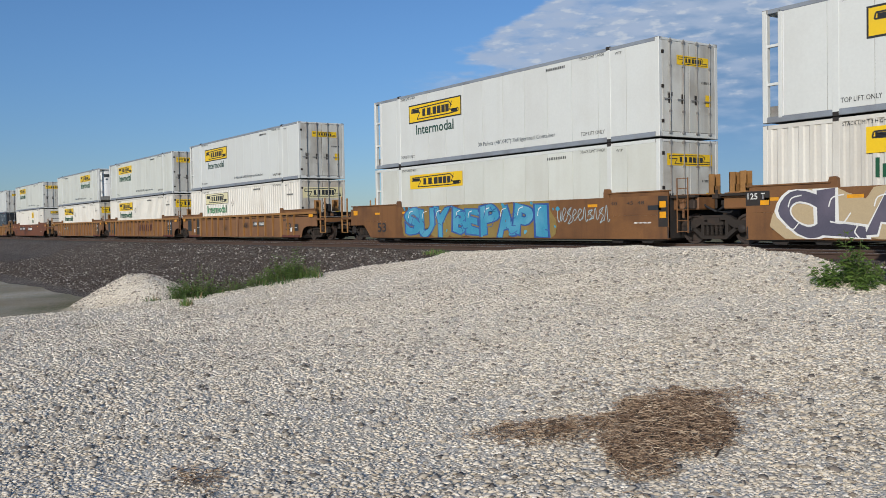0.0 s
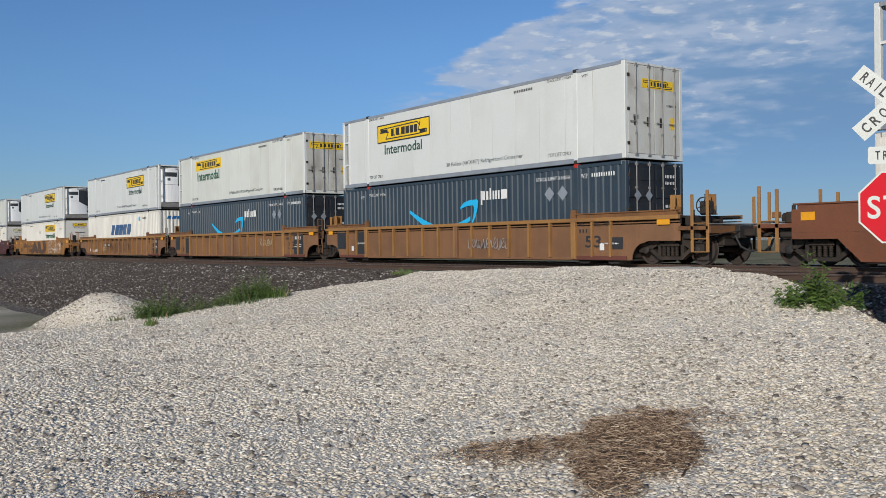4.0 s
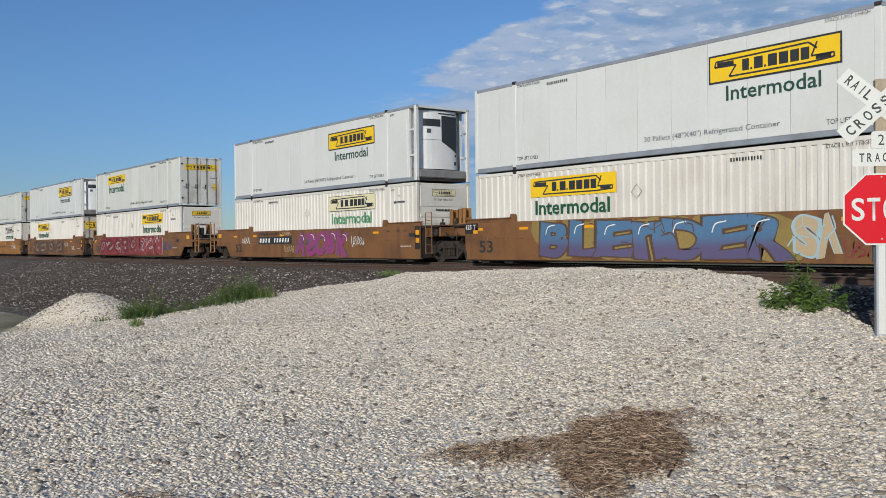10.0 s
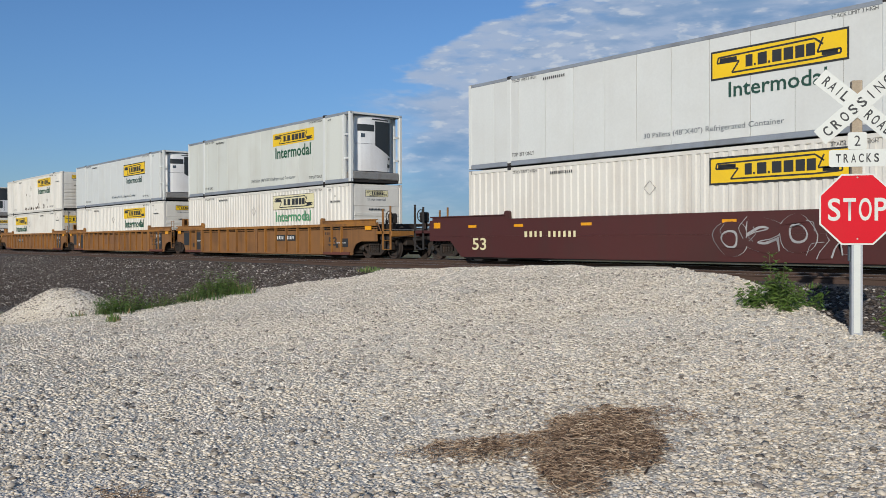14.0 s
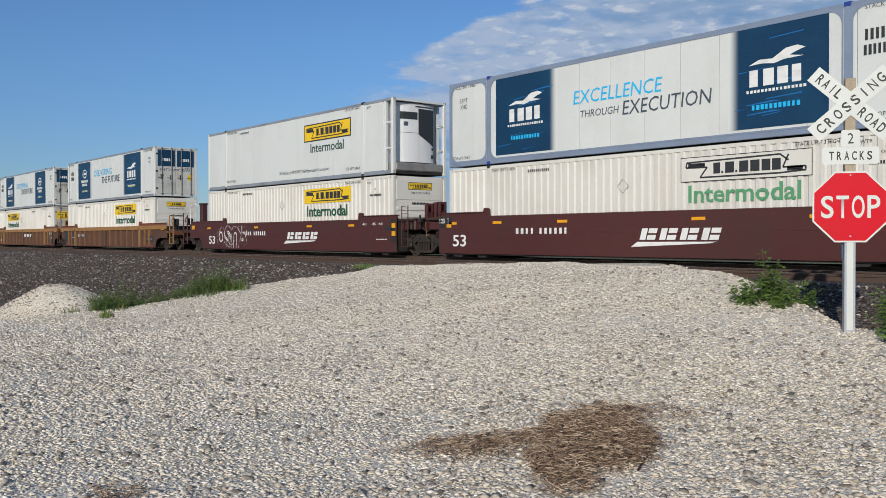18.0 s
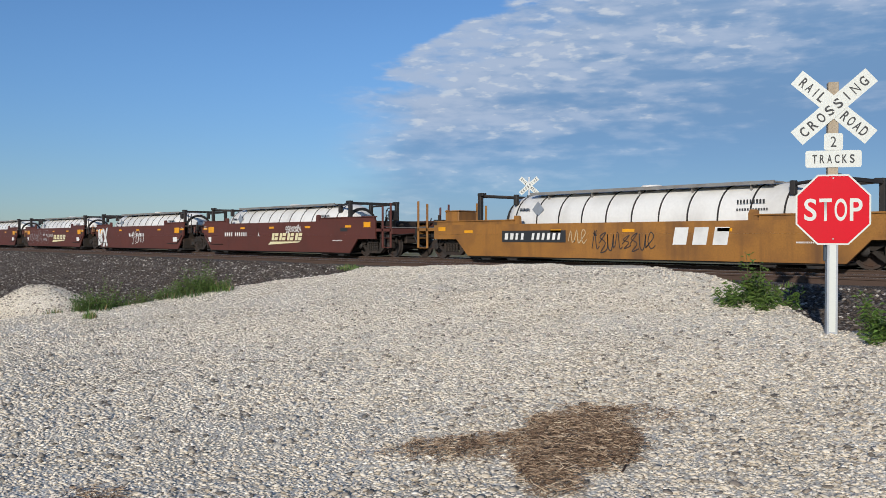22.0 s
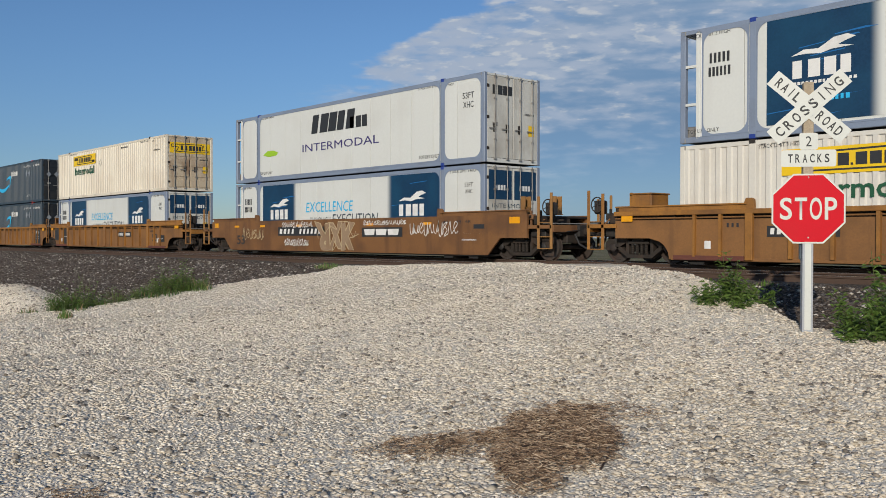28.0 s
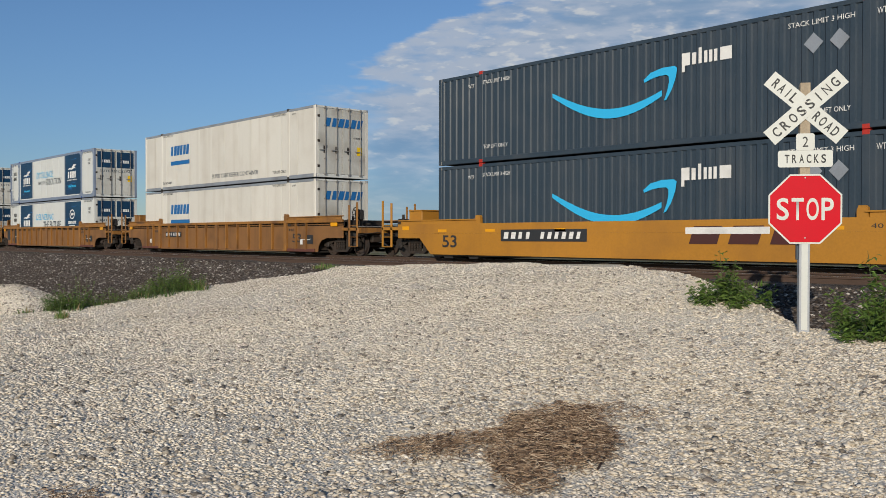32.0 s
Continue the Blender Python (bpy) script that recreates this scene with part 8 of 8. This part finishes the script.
# each: rear end of the load at the start, joint ahead, joint behind, style, paint, upper load, lower load, extras
UNITS = [
    (-14.40, "C", "A", "smooth", "brown", RD("new"), JD(logo_at=-5.29), dict(g=[("CLAW", -7.45, -3.0, 0.22, 1.36, "violet", "chalk", dict(ground="tan"))])),
    (-34.00, "A", "C", "smooth", "brown", RD("new"), ("reefer", dict(nose=-1, logo="old", rail="white", text=None, word=False)), dict(g=[("SUY", -5.4, -2.4, 0.2, 1.37, "blue", "navyblue", dict(ground="sand", spots="blue")), ("BE", -2.0, -0.5, 0.3, 1.3, "blue", "navyblue", dict(ground="sand")), ("PAPI", -0.3, 3.5, 0.2, 1.36, "blue", "navyblue", dict(ground="sand", spots="blue"))], s=[(3.8, 6.2, 0.6, 1.2, "palesky")])),
    (-57.69, "C", "A", "ribbed", "brown", RD("new"), JD("pale"), dict(plate=2.3, s=[(-2.2, -1.6, 0.5, 0.9, "ink"), (0.9, 1.6, 0.6, 1.0, "ink")])),
    (-77.45, "A", "A", "ribbed", "brown", RD("old", text='30 Pallets (48"X40") Reefer Container'), JD(), dict(emblem="faded", emblem_at=2.2, plate=None, s=[(-2.6, -1.8, 0.5, 1.0, "ink")])),
    (-97.20, "A", "C", "ribbed", "brown", RU("old"), JD(), dict(emblem=None, plate=-5.2)),
    (-120.85, "C", "C", "smooth", "rust", RD("old"), JF(plain=True), dict(emblem="bars3", plate=-5.0, s=[(-2.6, -0.3, 0.2, 1.05, "ink")])),
    (-144.40, "C", "A", "ribbed", "brown", RD("new"), AZ, dict(plate=None, s=[(0.8, 3.0, 0.4, 0.9, "silver")])),
    (-164.10, "A", "A", "ribbed", "brown", RD("old"), AZ, dict(plate=None, s=[(3.5, 5.0, 0.6, 1.1, "tan")])),
    (-183.80, "A", "C", "ribbed", "brown", RU("new"), SW(True), dict(plate=-3.6, s=[(-6.4, -5.0, 0.3, 0.6, "chalk"), (-3.0, 2.5, 0.25, 1.15, "umber"), (-3.8, -2.6, 0.4, 0.9, "tan")])),
    (-207.35, "C", "C", "smooth", "ochre", RU("new"), JF(), dict(g=[("HOMBRE", 3.2, 7.4, 0.25, 1.3, "ochre", "chalk", dict(outline=0.035, shine=False, mixed=True)), ("AU", -3.2, 2.2, 0.2, 1.3, "umber", "sheetdark", dict(shine=False, mixed=True, outline=0.03))], s=[(-6.6, -5.0, 0.7, 1.3, "ink"), (-4.2, -0.5, 0.3, 0.7, "sheetdark")], panels=False, plate=-4.6)),
    (-230.88, "C", "C", "smooth", "maroon", RU("old"), JF("pale"), dict(panels=False, plate=-4.4, marks="chalk", g=[("WRK", -2.2, 0.4, 0.3, 1.1, "ink", "silver", dict(mixed=True, shine=False, outline=0.02))], s=[(0.5, 3.2, 0.6, 1.0, "silver"), (-4.5, -2.2, 0.3, 0.7, "silver")])),
    (-254.43, "C", "C", "ribbed", "ochre", RD("new"), JF("pale", wall="beige"), dict(plate=-4.0)),
    (-278.08, "C", "A", "smooth", "brown", RU("old", rusty=True), JD(), dict(plate=1.2, g=[("ZULKRE", -7.3, -0.4, 0.2, 1.36, "silver", "ink", dict(mixed=True, ground="palesky", spots="pink")), ("SInIS", 0.2, 4.6, 0.19, 1.38, "lime", "chalk", dict(spots="palesky"))])),
    (-297.72, "A", "A", "smooth", "brown", RU("new"), JD(), dict(plate=None, g=[("BLEnDER", -4.7, 4.0, 0.2, 1.36, "bluefade", "umber", dict(ground="sand", outline=0.045)), ("SV", 4.1, 5.2, 0.3, 1.3, "tan", "palesky", dict(mixed=True, shine=False))], s=[(5.3, 6.4, 0.2, 0.8, "red")])),
    (-317.36, "A", "C", "smooth", "brown", RU("new"), JF("pale"), dict(plate=-5.05, g=[("ASORK", -1.2, 3.4, 0.2, 1.3, "pink", "violet", dict(mixed=True))], s=[(3.6, 4.6, 0.6, 1.1, "chalk"), (-6.9, -6.0, 0.7, 1.2, "chalk"), (-5.0, -2.9, 1.15, 1.36, "ink"), (-2.6, -1.7, 1.15, 1.34, "tan"), (-2.4, -1.4, 0.35, 0.7, "tan")])),
    (-341.02, "C", "A", "smooth", "brown", RD("old"), JF(), dict(plate=None, g=[("BEPKE", -6.6, 1.2, 0.18, 1.38, "red", "crimson", dict(mixed=True, ground="crimson", outline=0.06, fat=1.2)), ("OSGBQ", -6.9, 1.0, 0.2, 1.36, "crimson", "silver", dict(mixed=True, shine=False, outline=0.010, fat=0.85, lift=0.007)), ("GSR", 1.4, 5.4, 0.18, 1.36, "red", "silver", dict(mixed=True, ground="crimson", outline=0.03))], s=[(5.5, 7.2, 0.4, 1.1, "navyblue")])),
    (-360.66, "A", "A", "smooth", "brown", RU("new"), JD(), dict(plate=None, g=[("SGOBAS", -5.9, 3.2, 0.2, 1.34, "sheetdark", "palebrown", dict(mixed=True, outline=0.012, shine=False, fat=1.25)), ("CEJOAL", -5.7, 3.2, 0.2, 1.3, "umber", "palebrown", dict(mixed=True, outline=0.012, shine=False, fat=1.2, lift=0.006))], s=[(3.6, 4.6, 0.7, 1.2, "chalk"), (5.6, 6.3, 0.5, 0.9, "chalk")])),
    (-380.30, "A", "C", "smooth", "ochre", RD("old"), JF("blank", ink="green"), dict(plate=-5.0, s=[(4.6, 6.4, 0.55, 1.05, "chalk"), (-7.4, -6.0, 0.85, 1.25, "umber"), (4.2, 4.7, 0.7, 0.95, "violet"), (-0.2, 2.2, 0.82, 0.94, "umber")])),
    (-403.93, "C", "C", "smooth", "maroon", RU("new"), JF(border=0.05), dict(panels=False, plate=-5.2, marks="paleyellow", g=[("OSOR", 1.8, 5.4, 0.3, 1.25, "maroon", "silver", dict(mixed=True, outline=0.028, shine=False))])),
    (-427.47, "C", "A", "ribbed", "ochre", RU("old"), JF("pale"), dict(plate=2.0)),
    (-447.15, "A", "A", "ribbed", "ochre", RU("new"), JF(), dict(plate=None, emblem="faded")),
    (-466.83, "A", "C", "ribbed", "ochre", ("steel", dict(front=True, kind="carrier", stain=True)), JD(), dict(plate=-4.4)),
    (-490.40, "C", "A", "smooth", "maroon", AD("ring", "dog", "delivering", nose=1), JF(), dict(panels=False, plate=-4.6, emblem="swoosh", marks="chalk")),
    (-509.90, "A", "A", "smooth", "maroon", EXU, JF("blank"), dict(panels=False, plate=-4.6, emblem="swoosh", marks="chalk")),
    (-529.38, "A", "C", "smooth", "maroon", RU("new"), JF(), dict(panels=False, plate=-3.9, emblem="swoosh", marks="chalk", g=[("OSUP", -6.7, -3.6, 0.2, 1.3, "maroon", "chalk", dict(mixed=True, shine=False, outline=0.016))])),
    (-552.78, "C", "A", "ribbed", "rust", AD("ring", "dog", "delivering"), JF(), dict(plate=-5.6)),
    (-572.33, "A", "A", "ribbed", "rust", AD("dog", "ring", "delivering"), JD(), dict(emblem="bars3", plate=None)),
    (-591.95, "A", "C", "ribbed", "rust", EXD, JD(), dict(plate=-5.8, s=[(4.0, 5.2, 0.5, 0.9, "silver")])),
    (-611.36, "C", "C", "smooth", "ochre", TNK, None, dict(short=True, low_side=True, plate=-4.7, emblem="faded", s=[(-1.0, 1.2, 0.3, 0.95, "ink"), (-1.9, -1.2, 0.5, 1.0, "tan")])),
    (-631.02, "C", "A", "smooth", "oxide", TNK, None, dict(short=True, panels=False, plate=-4.2, emblem="swoosh", marks="chalk", s=[(1.5, 2.8, 0.9, 1.3, "chalk")])),
    (-646.36, "A", "A", "smooth", "oxide", TNK, None, dict(short=True, panels=False, plate=-1.0, marks="chalk", g=[("RX", -6.0, -4.5, 0.2, 1.3, "chalk", "silver", dict(mixed=True, shine=False))], s=[(-0.6, 1.2, 0.3, 1.2, "chalk")])),
    (-661.72, "A", "A", "smooth", "oxide", TNK, None, dict(short=True, panels=False, plate=-2.0, emblem="swoosh", marks="chalk", g=[("OSGRES", -5.4, -0.9, 0.3, 1.25, "oxide", "silver", dict(mixed=True, shine=False, outline=0.012))])),
    (-677.06, "A", "A", "smooth", "oxide", TNK, None, dict(short=True, panels=False, plate=-1.0, marks="chalk", g=[("SO", -5.6, -4.0, 0.8, 1.35, "chalk", "tan", dict(mixed=True, shine=False))])),
    (-692.40, "A", "C", "smooth", "oxide", TNK, None, dict(short=True, panels=False, plate=-4.2, emblem="swoosh", marks="chalk")),
    (-716.10, "C", "A", "ribbed", "ochre", AD("dog", "ring", "delivering"), JD("pale"), dict(plate=1.9)),
    (-735.62, "A", "A", "ribbed", "ochre", EXD, JD(), dict(plate=None, emblem="faded")),
    (-755.15, "A", "C", "ribbed", "ochre", EXD, JD(), dict(plate=-5.6)),
    (-778.55, "C", "C", "smooth", "brown", INC, EXD, dict(plate=-4.2, emblem="bars3", emblem_at=1.7, g=[("RXK", -1.3, 1.3, 0.2, 1.3, "palebrown", "tan", dict(mixed=True, shine=False, outline=0.03))], s=[(-7.2, -5.4, 0.5, 1.2, "tan"), (-3.9, -1.6, 1.06, 1.36, "chalk"), (-3.7, -1.9, 0.3, 0.68, "chalk"), (1.8, 4.3, 1.12, 1.34, "chalk"), (4.5, 7.0, 0.7, 1.3, "chalk")])),
    (-802.00, "C", "A", "ribbed", "ochre", JD(wall="beige"), EXD, dict(plate=2.0)),
    (-821.48, "A", "A", "ribbed", "ochre", AZ, AZ, dict(plate=None, emblem="faded")),
    (-840.96, "A", "C", "ribbed", "ochre", AZ, SW(False), dict(plate=-5.0)),
    (-864.45, "C", "C", "smooth", "ochre2", AZ, AZ, dict(low_side=True, plate=-5.0, emblem="faded", emblem_at=3.6, p=[(1.6, 3.9, 0.80, 0.97)])),
    (-888.00, "C", "C", "ribbed", "ochre", MAR, MAR, dict(plate=-5.4)),
    (-911.45, "C", "A", "ribbed", "ochre", EXD, AD("dog", "ring", "delivering"), dict(plate=None)),
    (-931.10, "A", "C", "ribbed", "ochre", EXD, EXD, dict(plate=None)),
]
MADE, RUNNERS = {}, []


def load(spec):
    """A container: built the first time, copied after that."""
    key = repr(spec)
    if key in MADE:
        return copy_thing(MADE[key], Matrix.Identity(4))
    kind, k = spec
    MADE[key] = reefer(**k) if kind == "reefer" else steel_box(**k) if kind == "steel" else tank_container(len(MADE))
    return MADE[key]


def build_train():
    middles = [u[0] + (TANK_LEN / 2 if u[7].get("short") else HL) for u in UNITS]
    for i, (rear, ahead, behind, style, paint, upper, lower, k) in enumerate(UNITS):
        short = k.get("short", False)
        cx = middles[i]
        own = (TANK_LEN / 2 if short else HL) + 3.70
        gap_f = (middles[i - 1] - cx) / 2 if i and UNITS[i - 1][7].get("short", False) == short else own
        gap_b = (cx - middles[i + 1]) / 2 if i + 1 < len(UNITS) and UNITS[i + 1][7].get("short", False) == short else own
        car = well_car(style, paint, (gap_f, ahead), (gap_b, behind), short, seed=i + 3, marks=k.get("marks", "ink"), emblem=k.get("emblem"),
                       panels=k.get("panels", True) and k.get("plate") is not None, plate_at=k.get("plate"), emblem_at=k.get("emblem_at", 0.1), low_side=k.get("low_side", False), brake=2 if i % 3 == 0 else 1)
        for g in k.get("g", ()):
            graffiti(car, *g[:-1], i * 7 + 1, **g[-1])
        for j, s in enumerate(k.get("s", ())):
            scrawl(car, *s, seed=i * 5 + j)
        for p in k.get("p", ()):
            patch(car, "pale_strip", "chalk", rect(*p), SIDE - 0.008, label="pale strip left on the paint")
        RUNNERS.append((car, cx, 0.0))
        if lower:
            RUNNERS.append((load(lower), cx, 0.18))
            RUNNERS.append((load(upper), cx, 3.11))
        else:
            RUNNERS.append((load(upper), cx, 0.17))


build_train()


def motions():
    # wheels turn as far as the keys can follow from frame to frame
    for sets, x in zip(WHEELSETS, (-0.89, 0.89)):
        walk(sets[0], [(i / FPS, pose(x, 0, WHEEL_R, 0, (85.0 * i) % 360, 0)) for i in range(32 * FPS + 1)])
        keys = sets[0].animation_data
        for w in sets[1:]:
            w.rotation_mode = "QUATERNION"
            w.animation_data_create()
            w.animation_data.action = keys.action
            w.animation_data.action_slot = keys.action_slot
    times = [2.0 * i for i in range(17)]
    for thing, cx, z in RUNNERS:
        walk(thing, [(t, pose(cx + train_at(t), TRAIN_Y, z)) for t in times])


motions()
